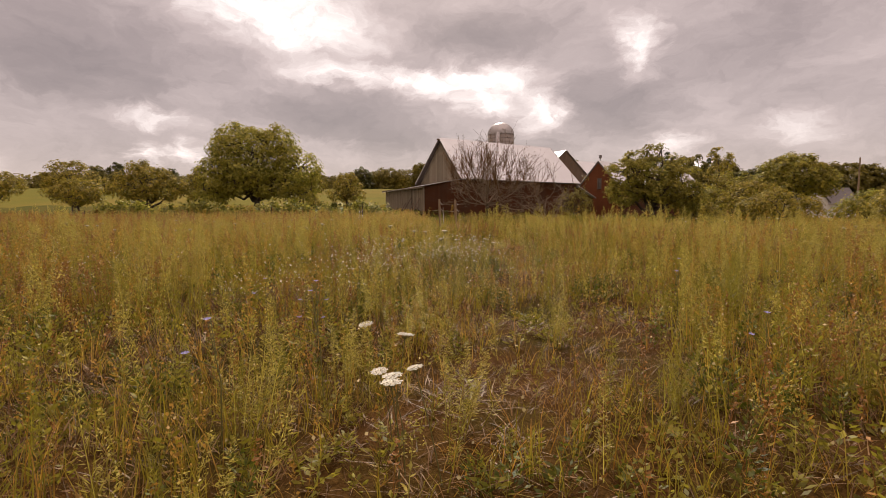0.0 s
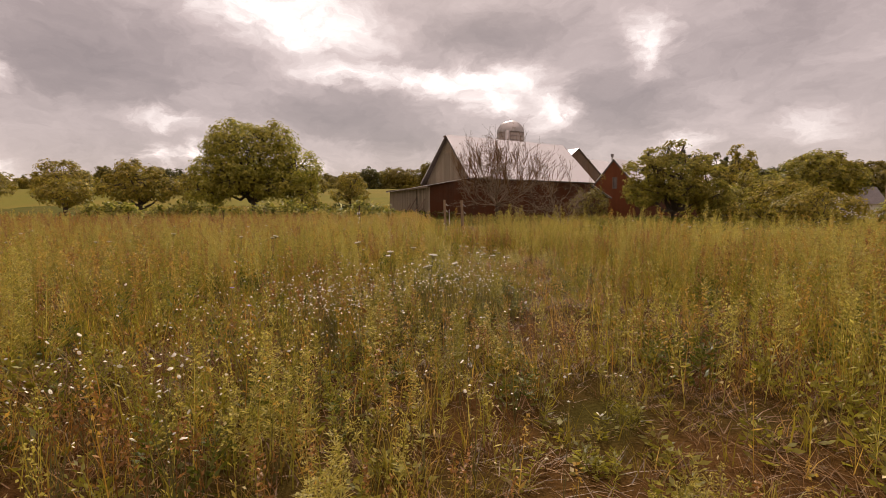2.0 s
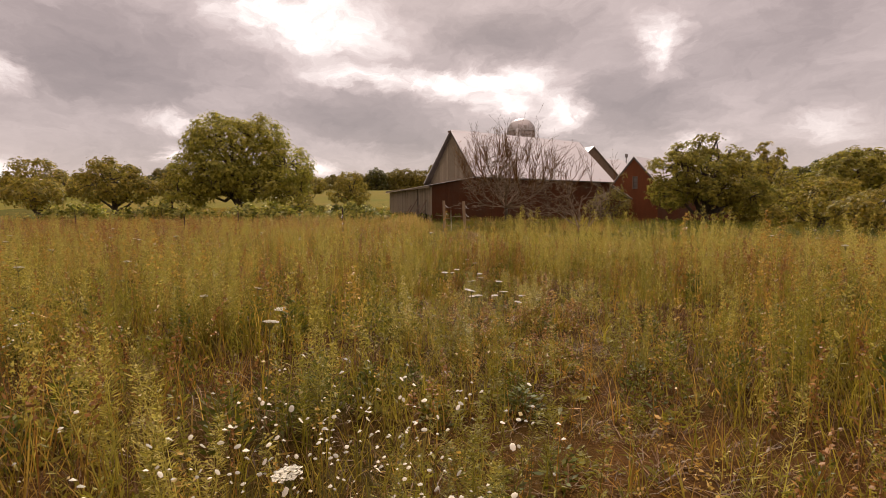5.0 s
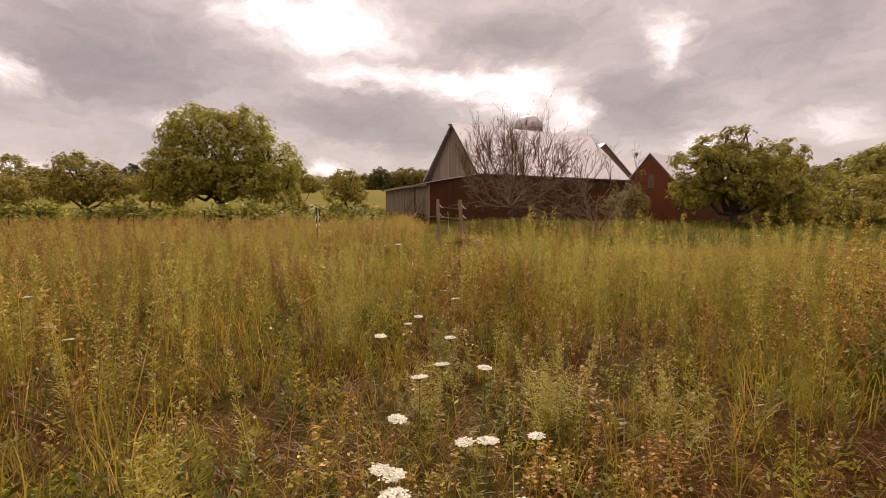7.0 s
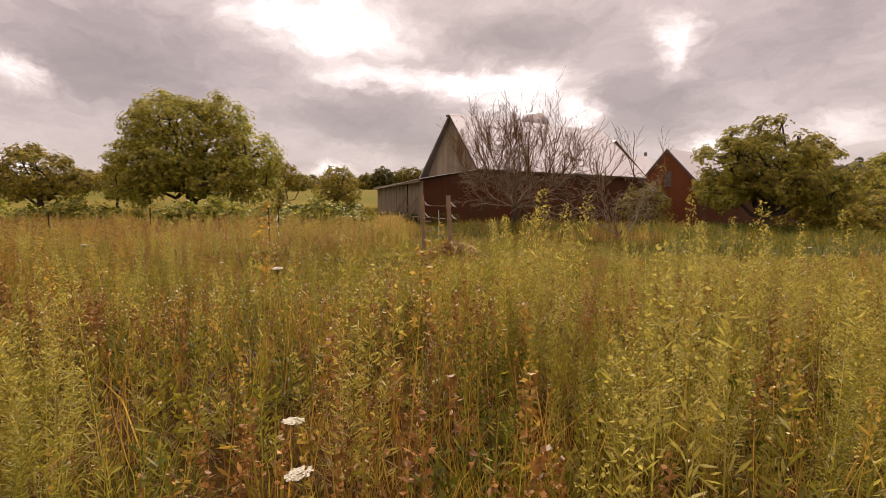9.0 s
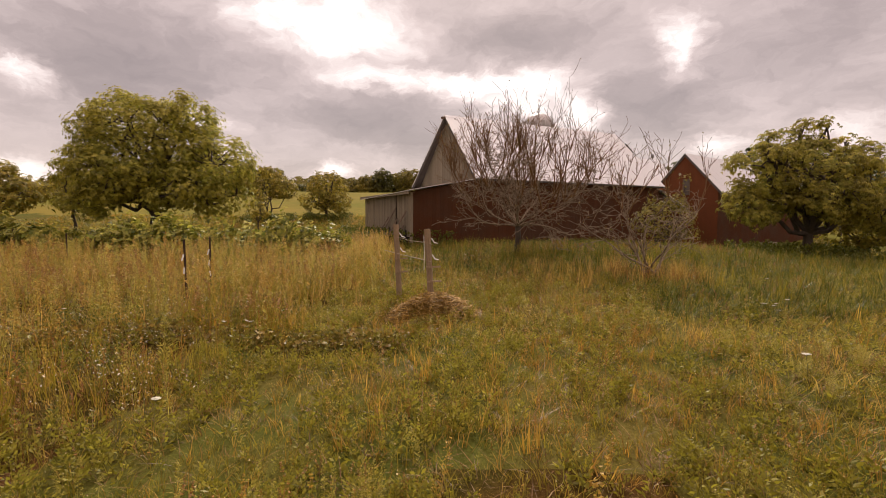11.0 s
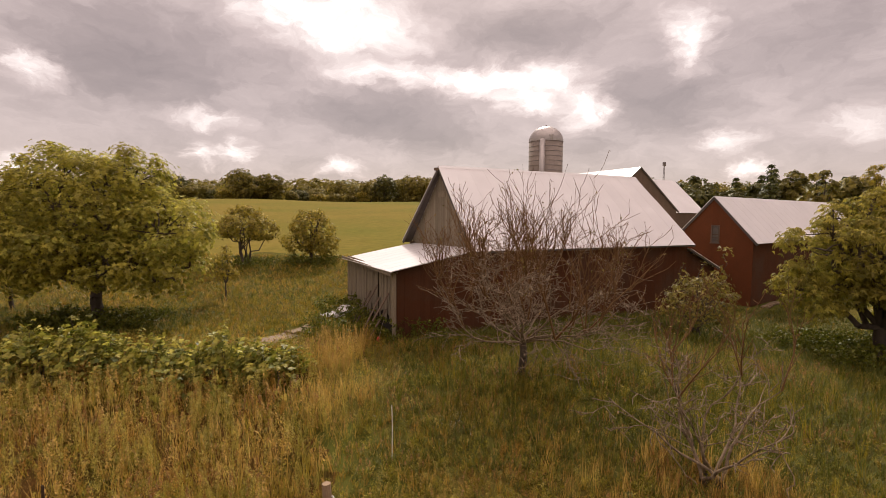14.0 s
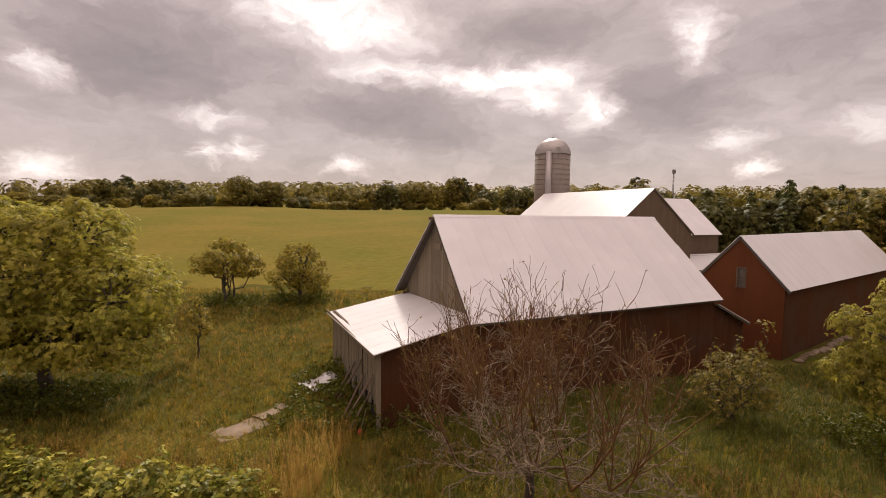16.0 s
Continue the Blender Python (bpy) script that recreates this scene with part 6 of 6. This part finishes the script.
zone_plants("dry_meadow_grass", "grass_dry", dry_tufts, zones(20, 18, 12, 11, 4, (1, 1.3, 1.0, 1.7, 1.9)) + [(-15, 18, -12, 0.6, 10, 1.6)], "dry golden meadow grass", (0.6, 1.2), keep=lambda u, v: (0.25 + 0.75 * bunch(u, v, 3.4, 9)) * bright(u, v))
zone_plants("grass_plumes", "grass_dry", plumes, zones(13, 13, 3, 9, 0.5, (1, 1.2, 0.9, 1.7, 1.5)), "golden seed plumes on thin stems", (0.7, 1.2), keep=lambda u, v: (0.2 + 0.8 * bunch(u, v, 4.2, 14)) * bright(u, v))
zone_plants("meadow_weeds", "forb", weeds, zones(15, 10, 7, 9.0, 0.8, (1, 1.2, 1.0, 1.8, 1.6)), "upright feathery green weeds", (0.6, 1.2), keep=lambda u, v: 0.2 + 0.8 * bunch(u, v, 2.6, 20))
zone_plants("goldenrod", "forb_yellow", goldens, zones(6, 6, 1.0, 4, 0.4, (1, 1.2, 1.0, 1.7, 1.6)), "pale yellow-green goldenrod going to seed", (0.65, 1.2), keep=lambda u, v: (0.1 + 0.9 * bunch(u, v, 3.8, 26, 0.1)) * bright(u, v))
zone_plants("rusty_stalks", "sorrel", rusty, zones(24, 19, 8, 9, 0.5, (1, 1.2, 1.0, 1.7, 1.6)) + [(4.9, 9.4, 29.2, 32.6, 22, 1.0), (2, 16, 37, 46, 4, 1.0), (9, 22, 28, 40, 5, 1.2), (2, 7, 28, 37, 5, 1.0), (-9, 12, -9, 0.6, 3, 1.3), (-12, 14, 11, 22, 9, 1.1), (-3.6, 6.5, 12.8, 18.5, 13, 1.0)], "rust-brown dock and sorrel stalks", (0.6, 1.2), keep=lambda u, v: 0.05 + 0.95 * bunch(u, v, 3.2, 31, 0.25))
zone_plants("low_weeds", "forb", lows, zones(20, 6, 46, 4, 0.4) + [(5.8, 20, 19.5, 31, 18, 1.2), (1, 9, 28, 36, 14, 1.1)], "low dark green leafy weeds", (0.5, 1.2), keep=lambda u, v: 0.1 + 0.9 * bunch(u, v, 1.8, 17), follow=False, gaps=False)
zone_plants("leafy_clumps", "forb_dark", bush, zones(12, 4, 0.9, 0.6) + [(-10, 1.5, 20.8, 22.9, 6.0, 1.0), (-10, 1.5, 24.5, 26.5, 6.0, 1.0), (-28, -9, 17, 27, 3.0, 1.6), (*BANK, 16.0, 1.2), (9, 28, 26, 40, 7.0, 1.4), (1, 27, 40, 52, 15.0, 1.2)], "dark leafy clumps in the meadow", (0.6, 1.1), keep=lambda u, v: np.where(v > 23, 0.45 + 0.55 * bunch(u, v, 2.4, 8), bunch(u, v, 1.7, 8, 0.15)))
zone_plants("spire_weeds", "forb_yellow", spires, [(*NEAR, 4.5, 1.0), (*MIDL, 3, 1.15), (*MIDR, 3.2, 1.15), (-18, 0.5, 28.5, 34.7, 9.0, 1.5), (-15, 5, 24, 30, 2.5, 1.4), (-36, -15, 6, 34, 1.6, 1.7), (18, 36, 6, 26, 1.6, 1.7)], "pale green feathery spires of tall weeds", (0.7, 1.18), keep=lambda u, v: 0.03 + 0.97 * bunch(u, v, 2.0, 28, 0.25, 0.25), lean=0.07)
zone_plants("green_spires", "forb", spires, [(*NEAR, 6.5, 1.0), (*MIDL, 3.5, 1.15), (*MIDR, 3.5, 1.15), (2, 9, 28, 37, 5, 1.2), (2, 20, 37, 45, 3, 1.0)], "deep green feathery weeds in drifts", (0.6, 1.05), keep=lambda u, v: 0.05 + 0.95 * bunch(u, v, 1.8, 33, 0.2, 0.3), lean=0.07)
zone_plants("tall_spires", "forb_yellow", spires, [(-26, 24, 11, 31, 0.45, 1.3), (-34, -16, 8, 30, 0.5, 1.5)], "tall pale spires standing above the meadow", (1.1, 1.55), keep=lambda u, v: bunch(u, v, 3.0, 15, 0.1, 0.3) * (np.abs(u - 0.155 * v) > 2.2), lean=0.06)
def plume_clump(rng):
    """A bushy clump of feathery spires."""
    out = []
    for i in range(9):
        v, f = spires[rng.integers(0, len(spires))]
        k, w = rng.uniform(0.6, 1.15), rng.uniform(0.9, 1.5)
        off = rng.normal(0, 0.11, 2)
        q = v * (w, w, k)
        q[:, 0] += off[0] * (0.6 + q[:, 2] * 0.9)
        q[:, 1] += off[1] * (0.6 + q[:, 2] * 0.9)
        out.append((q, f))
    return join(out)


clumps = [plume_clump(rt) for _ in range(7)]
zone_plants("plume_clumps", "forb_yellow", clumps, [(*NEAR, 0.55, 1.0), (*MIDL, 0.4, 1.15), (*MIDR, 0.5, 1.15), (2.9, 5.4, 14.4, 18.8, 1.2, 1.0)], "bushy clumps of pale green feathery goldenrod", (0.85, 1.25), lean=0.05)
zone_plants("green_clumps", "forb", clumps, [(*NEAR, 0.5, 1.0), (*MIDL, 0.3, 1.15), (*MIDR, 0.3, 1.15)], "bushy clumps of deep green feathery weeds", (0.6, 1.0), lean=0.05)
mug = [stalk(rt, 1.0, 70, 0.060, 0.06, 0.1, head=150, head_size=0.014, head_r=0.075, aspect=0.16) for _ in range(8)]
zone_plants("tall_goldenrod", "forb_yellow", mug, [(2.35, 3.0, 15.8, 17.2, 9, 1.0), (3.2, 5.2, 16.0, 18.4, 1.2, 1.0), (7.5, 9.5, 17, 20, 1.0, 1.1)], "tall bushy pale green goldenrod", (1.15, 1.5), lean=0.05, gaps=False)
zone_plants("bushy_goldenrod", "forb_yellow", mug, [(2.25, 2.75, 14.0, 14.8, 16, 1.1), (0.75, 1.1, 13.4, 13.85, 9, 1.0), (-1.9, -1.3, 15.0, 15.8, 10, 1.1), (4.3, 4.9, 9.2, 10.2, 10, 1.1)], "bushy pale green goldenrod clump", (0.85, 1.15), lean=0.06, gaps=False)
zone_plants("tall_mugwort", "forb_yellow", mug, [(2.9, 5.2, 14.6, 18.8, 8, 1.0), (-2.5, 0.6, 15.5, 18.8, 3, 1.0), (5, 9, 12, 18, 3, 1.1), (-6, -2.5, 10, 18, 2, 1.1), (0.9, 2.4, 5.6, 8.2, 5, 0.9), (-1.6, -0.7, 5.4, 6.6, 6, 0.9), (-4, 6, 2, 5, 1.6, 0.75), (-9, 12, 18, 21, 1.5, 1.1)], "tall pale green mugwort plumes", (0.7, 1.1), keep=lambda u, v: 0.15 + 0.85 * bunch(u, v, 2.2, 22))
# tall tan grass before the hedge, by the barn's corner and round the bare tree
tan = [tuft(rt, 9, 0.85, 0.010, 0.24) for _ in range(6)]
zone_plants("tan_grass", "grass_tan", tan, [(-17, 0.6, 26.0, 34.4, 2.5, 1.3), (-2.6, 0.6, 33.5, 37, 14, 1.1), (-2.7, -0.5, 36.4, 41.0, 34, 0.9), (4.9, 9.4, 29.2, 32.4, 9, 0.9), (7.0, 9.8, 29.4, 31.6, 22, 0.9), (-17, -8, 46, 54, 1.0, 1.3), (-9.0, -2.0, 54, 60, 1.2, 1.4)], "tall tan grass bleached by late summer", (0.6, 1.1), follow=False, keep=lambda u, v: 0.35 + 0.65 * bunch(u, v, 2.8, 2))
# dark leaf colour on this grass puts the barn's shade on the bank
zone_plants("bank_weeds", "forb_dark", tan, [(0.5, 17, 32.5, 41, 9, 1.0), (9, 26, 26, 40, 5, 1.1)], "tall grass on the bank, dark green to stand for shade", (0.45, 0.95), follow=False, keep=lambda u, v: 0.3 + 0.7 * bunch(u, v, 2.4, 21))
zone_plants("bank_grass", "grass_green", tan, [(1.5, 15, 33.5, 40.5, 3, 1.0), (9, 24, 27, 36, 3, 1.1)], "tall green grass on the bank below the barn", (0.6, 1.05), follow=False, keep=lambda u, v: 0.3 + 0.7 * bunch(u, v, 2.0, 12))
zone_plants("rust_grass", "sorrel", tan, [(7.2, 9.7, 29.5, 31.5, 24, 0.9), (1.6, 3.4, 35.2, 38.2, 7, 0.9)], "rust-red tall grass round the small bare tree", (0.5, 0.95), follow=False, keep=lambda u, v: 0.25 + 0.75 * bunch(u, v, 1.1, 30))
tan_pl = [stalk(rt, 0.95, 3, 0.14, 0.03, 0.1, head=30, head_size=0.035, head_r=0.04) for _ in range(6)]
zone_plants("tan_plumes", "grass_tan", tan_pl, [(-17, 0.4, 26.0, 34.2, 3.5, 1.3), (-2.6, -0.6, 36.6, 40.6, 14, 1.0)], "tan feathery grass plumes", (0.65, 1.1), follow=False)
rough = [tuft(rt, 8, 0.30, 0.012, 0.16) for _ in range(6)]
zone_plants("yard_grass", "grass_green", rough, [(*YARD, 14, 1.5), (1, 9, 29, 34, 7, 1.3), (1, 9, 34, 41, 3, 1.3), (9, 26, 20, 30, 6, 1.4), (9, 26, 30, 41, 2.5, 1.4), (1.5, 27, 41, 52, 4, 1.3), (-10, 0, 38.5, 48, 14, 1.3), (16, 44, 18, 50, 4, 2.0)], "short green yard grass", (0.5, 1.2), follow=False)
zone_plants("dry_yard_grass", "grass_dry", rough, [(*YARD, 3, 1.5), (1, 9, 20, 33, 5, 1.0), (1, 9, 33, 41, 3, 1.2), (9, 24, 20, 30, 6, 1.2), (1.5, 27, 41, 52, 6, 1.3), (16, 44, 18, 50, 4, 2.0)], "short dry grass between the green", (0.5, 1.3), follow=False, keep=bright)
# dark tufts spread where trees and barn should throw shade
zone_plants("shade_grass", "forb_dark", rough, [(-21, -9.5, 38.4, 45.0, 26, 1.4), (-15, -5, 54, 60, 6, 1.5), (1, 9, 31, 41, 26, 1.3), (7, 27, 26, 41, 28, 1.4), (1.5, 27, 41, 52, 34, 1.4), (-34, 0, 40, 60, 5, 1.4), (16, 40, 18, 30, 6, 1.6)], "grass coloured dark green in place of shade by trees and barn", (0.6, 1.4), follow=False)
docks = [stalk(rt, 1.05, 8, 0.07, 0.04, 0.1, head=70, head_size=0.022, head_r=0.05, aspect=0.2) for _ in range(6)]
zone_plants("tall_stalks", "grass_dry", docks, [(-26, 22, 9, 33, 0.9, 1.3)], "single tall dry stalks above the grass", (0.75, 1.2), follow=True, keep=lambda u, v: 0.3 + 0.7 * bunch(u, v, 4.0, 11))
zone_plants("dark_dock", "sorrel", docks, [(-30, -4, 14, 31, 7.5, 1.3), (8, 22, 18, 30, 0.8, 1.3), (3, 8, 27, 35, 0.8, 1.0)], "dark rusty dock stalks", (0.7, 1.15), follow=True, keep=lambda u, v: bunch(u, v, 5.0, 6, 0.1))

# ---- flowers ----


def build_lace():
    """A flat white umbel on a thin branching stem."""
    rng = np.random.default_rng(15)
    plant = empty("wild_carrot", pose(0, 0, -50), "wild carrot with a flat white flower head on a thin stem", "flower", "wild carrot flowers")
    v, f = tubes([((0, 0, 0), (0.02, 0.01, 0.4), 0.004, 0.0035), ((0.02, 0.01, 0.4), (0.0, 0.0, 0.78), 0.0035, 0.003)] +
                 [((0, 0, 0.77), (0.042 * math.cos(a) * k, 0.042 * math.sin(a) * k, 0.81), 0.0012, 0.001) for a in np.arange(12) * 0.5236 for k in (0.5, 1.0)], 4)
    link_mesh("stem", v, f, M["stem"], parent=plant)
    n = 260
    a, r = rng.uniform(0, 6.283, n), 0.052 * np.sqrt(rng.uniform(0, 1, n))
    r = r * (1 + 0.08 * np.sin(a * 9))
    c = np.stack([r * np.cos(a), r * np.sin(a), 0.812 + 0.004 * np.cos(r / 0.05 * 1.5) + rng.normal(0, 0.0018, n)], axis=1)
    ang = np.arange(5) * 1.2566
    p = c[:, None] + 0.0062 * np.stack([np.cos(ang), np.sin(ang), 0.15 * np.sin(ang * 2)], axis=1)[None]
    i = (np.arange(n) * 5)[:, None]
    f = np.concatenate([i + np.array([[0, 1, 2]]), i + np.array([[0, 2, 3]]), i + np.array([[0, 3, 4]])])
    link_mesh("umbel", p.reshape(-1, 3), f, M["petal"], parent=plant)["label"] = "flat lacy white flower head"
    return plant


lace = build_lace()
fl = random.Random(4)
# places along the meadow where the white heads gather: across, along, spread, count
heads = [(-0.13, 2.28), (-0.13, 2.09), (-0.07, 1.90), (-0.09, 1.79), (0.08, 1.82), (-0.29, 3.12), (5.39, 9.85), (-1.30, 10.65), (0.66, 7.29), (1.33, 11.80), (1.43, 11.95), (1.16, 11.45), (1.54, 11.33), (1.60, 11.15), (1.18, 10.87), (1.61, 10.90), (1.29, 10.79), (1.85, 11.39), (1.27, 10.97), (0.75, 16.48), (0.74, 14.82), (1.17, 13.67), (1.14, 13.44), (0.96, 12.70), (1.49, 12.75), (-2.68, 14.02), (-1.64, 13.04), (-1.01, 12.43), (1.63, 12.17), (1.39, 14.68), (1.59, 14.37), (1.62, 14.44), (0.01, 20.25), (6.36, 21.68), (-0.35, 10.05), (-0.94, 10.83), (0.04, 8.42), (-0.33, 7.52), (-0.06, 7.19), (0.24, 6.41), (0.41, 6.43), (8.40, 25.30), (7.99, 24.94), (7.99, 24.69), (10.63, 28.75), (9.89, 27.86), (8.04, 24.65), (8.69, 25.34)]
first = True
for n, (u, v) in enumerate(heads + [(fl.uniform(-9, 12), fl.uniform(9, 24)) for _ in range(70) ]):
    if n >= len(heads) and abs(u - 0.155 * v) < 3.2:
        continue
    if n in (20, 31):
        continue
    k = fl.uniform(0.9, 1.1) * (0.55 if v < 3.4 else 0.56 if n < len(heads) and 9.8 < v < 15.5 else 1.0 if v < 20 else 0.65)
    if abs(u - 0.155 * v) < 0.5:
        k = min(k, 0.82)
    w = fl.uniform(0.6, 0.88)
    x, y = plan(u, v)
    m = pose(x, y, hz(x, y), fl.gauss(0, 5), fl.gauss(0, 5), fl.uniform(0, 360))
    if first:
        lace.matrix_basis = m @ Matrix.Diagonal((w, w, k, 1))
        first = False
    else:
        ob = copy_thing(lace, m)
        ob.scale = (w, w, k)


def build_chicory():
    rng = np.random.default_rng(16)
    plant = empty("chicory", pose(0, 0, -50), "chicory with pale blue flowers on stiff branching stems", "flower", "chicory flowers")
    seg, heads = [((0, 0, 0), (0.03, 0, 0.35), 0.004, 0.0035), ((0.03, 0, 0.35), (0.01, 0.03, 0.66), 0.0035, 0.002)], [(0.01, 0.03, 0.67)]
    for i in range(4):
        h, a = rng.uniform(0.25, 0.55), rng.uniform(0, 6.283)
        tip = (0.02 + 0.13 * math.cos(a), 0.13 * math.sin(a), h + rng.uniform(0.1, 0.2))
        seg.append(((0.02, 0, h), tip, 0.0025, 0.0018))
        heads.append(tip)
    v, f = tubes(seg, 4)
    link_mesh("stem", v, f, M["stem"], parent=plant)
    for h in heads[:2]:
        ps, fs = [], []
        for j in range(14):
            a = j * 0.4488
            k = len(ps)
            ps += [(h[0], h[1], h[2]), (h[0] + 0.016 * math.cos(a - 0.2), h[1] + 0.016 * math.sin(a - 0.2), h[2] + 0.006), (h[0] + 0.021 * math.cos(a + 0.1), h[1] + 0.021 * math.sin(a + 0.1), h[2] + 0.008)]
            fs.append((k, k + 1, k + 2))
        link_mesh("flower_head", np.array(ps), np.array(fs), M["chicory"], parent=plant)["label"] = "pale blue flower"
    return plant


chic = build_chicory()
places = [(-0.54, 2.61), (-0.78, 3.37), (-0.93, 2.19), (-1.20, 3.64), (-0.53, 3.06), (1.87, 2.50), (-1.02, 5.63), (2.40, 4.28)]
for i, (u, v) in enumerate(places):
    x, y = plan(u, v)
    m = pose(x, y, hz(x, y), fl.gauss(0, 4), fl.gauss(0, 4), fl.uniform(0, 360))
    if i == 0:
        chic.matrix_basis = m
    else:
        copy_thing(chic, m).scale = [fl.uniform(0.8, 1.1)] * 3


def daisies():
    """Clouds of small white daisy-like flowers on thin stems."""
    rng = np.random.default_rng(18)
    tmpl_stem, tmpl_head = [], []
    for i in range(6):
        st, hd = [], []
        for j in range(5):
            a, k = rng.uniform(0, 6.283), rng.uniform(0.03, 0.13)
            tip = np.array([k * math.cos(a), k * math.sin(a), rng.uniform(0.36, 0.6)])
            w = 0.002
            st.append((np.array([(-w, 0, 0), (w, 0, 0), tip]), np.array([(0, 1, 2)])))
            ang = np.arange(7) * 0.8976
            r = rng.uniform(0.0048, 0.0076)
            tilt = rng.normal(0, 0.4, 2)
            ring = tip + r * np.stack([np.cos(ang), np.sin(ang), tilt[0] * np.cos(ang) + tilt[1] * np.sin(ang)], axis=1)
            hub = tip + (0, 0, 0.005)
            hd.append((np.concatenate([[hub], ring]), np.array([(0, 1 + q, 1 + (q + 1) % 7) for q in range(7)])))
        tmpl_stem.append(join(st))
        tmpl_head.append(join(hd))
    groups = [(0.63, 7.41, 0.30, 70), (0.40, 6.96, 0.20, 30), (0.88, 7.65, 0.25, 30), (-0.50, 6.66, 0.22, 40), (-0.41, 6.88, 0.20, 20), (-0.55, 5.97, 0.20, 40), (-2.10, 9.26, 0.20, 14), (-1.05, 4.56, 0.20, 18), (-0.61, 5.96, 0.40, 35), (-4.45, 9.19, 0.30, 14), (-1.47, 4.51, 0.20, 14), (0.59, 4.84, 0.30, 12), (-0.60, 4.85, 0.50, 25), (-3.95, 5.77, 0.50, 25), (-3.97, 16.55, 0.50, 40), (-0.55, 17.00, 0.30, 20), (5.75, 15.47, 0.40, 40), (-0.18, 17.05, 0.25, 35), (-1.02, 16.07, 0.30, 25), (-2.62, 24.03, 0.40, 20), (1.40, 17.32, 0.30, 25), (-1.43, 22.04, 0.30, 40), (-0.41, 20.81, 0.30, 20), (3.10, 32.40, 0.25, 20)]
    us, vs = [], []
    for u, v, s, n in groups:
        us.append(rng.normal(u, s * 1.2, int(n * 0.8)))
        vs.append(rng.normal(v, s * 1.2, int(n * 0.8)))
    u, v = np.concatenate(us), np.concatenate(vs)
    x, y = plan(u, v)
    z, s = height(x, y), rng.uniform(0.8, 1.25, len(u))
    for nm, tm, mt, lb in (("daisy_stems", tmpl_stem, "stem", "thin stems of small white daisies"), ("white_daisies", tmpl_head, "petal", "small white daisy flowers in loose drifts")):
        p, f = strew(tm, x, y, z, s, np.random.default_rng(19), 0.08)
        tagged(link_mesh(nm, p, f, M[mt]), lb, "flowers", kind="stuff")
    # scattered pale seed heads all over the meadow
    u, v = scatter(rng, -14, 18, 1, 30, 22.0)
    x, y = plan(u, v)
    tl = tallness(u, v)
    tips = np.stack([x, y, height(x, y) + rng.uniform(0.3, 0.75, len(u)) * tl], axis=1)
    p, f = leaves(tips, 0.015, rng, 0.8, 0.0)
    tagged(link_mesh("pale_seed_heads", p, f, M["seed"]), "scattered pale seed heads and tiny flowers", "flowers", kind="stuff")


daisies()
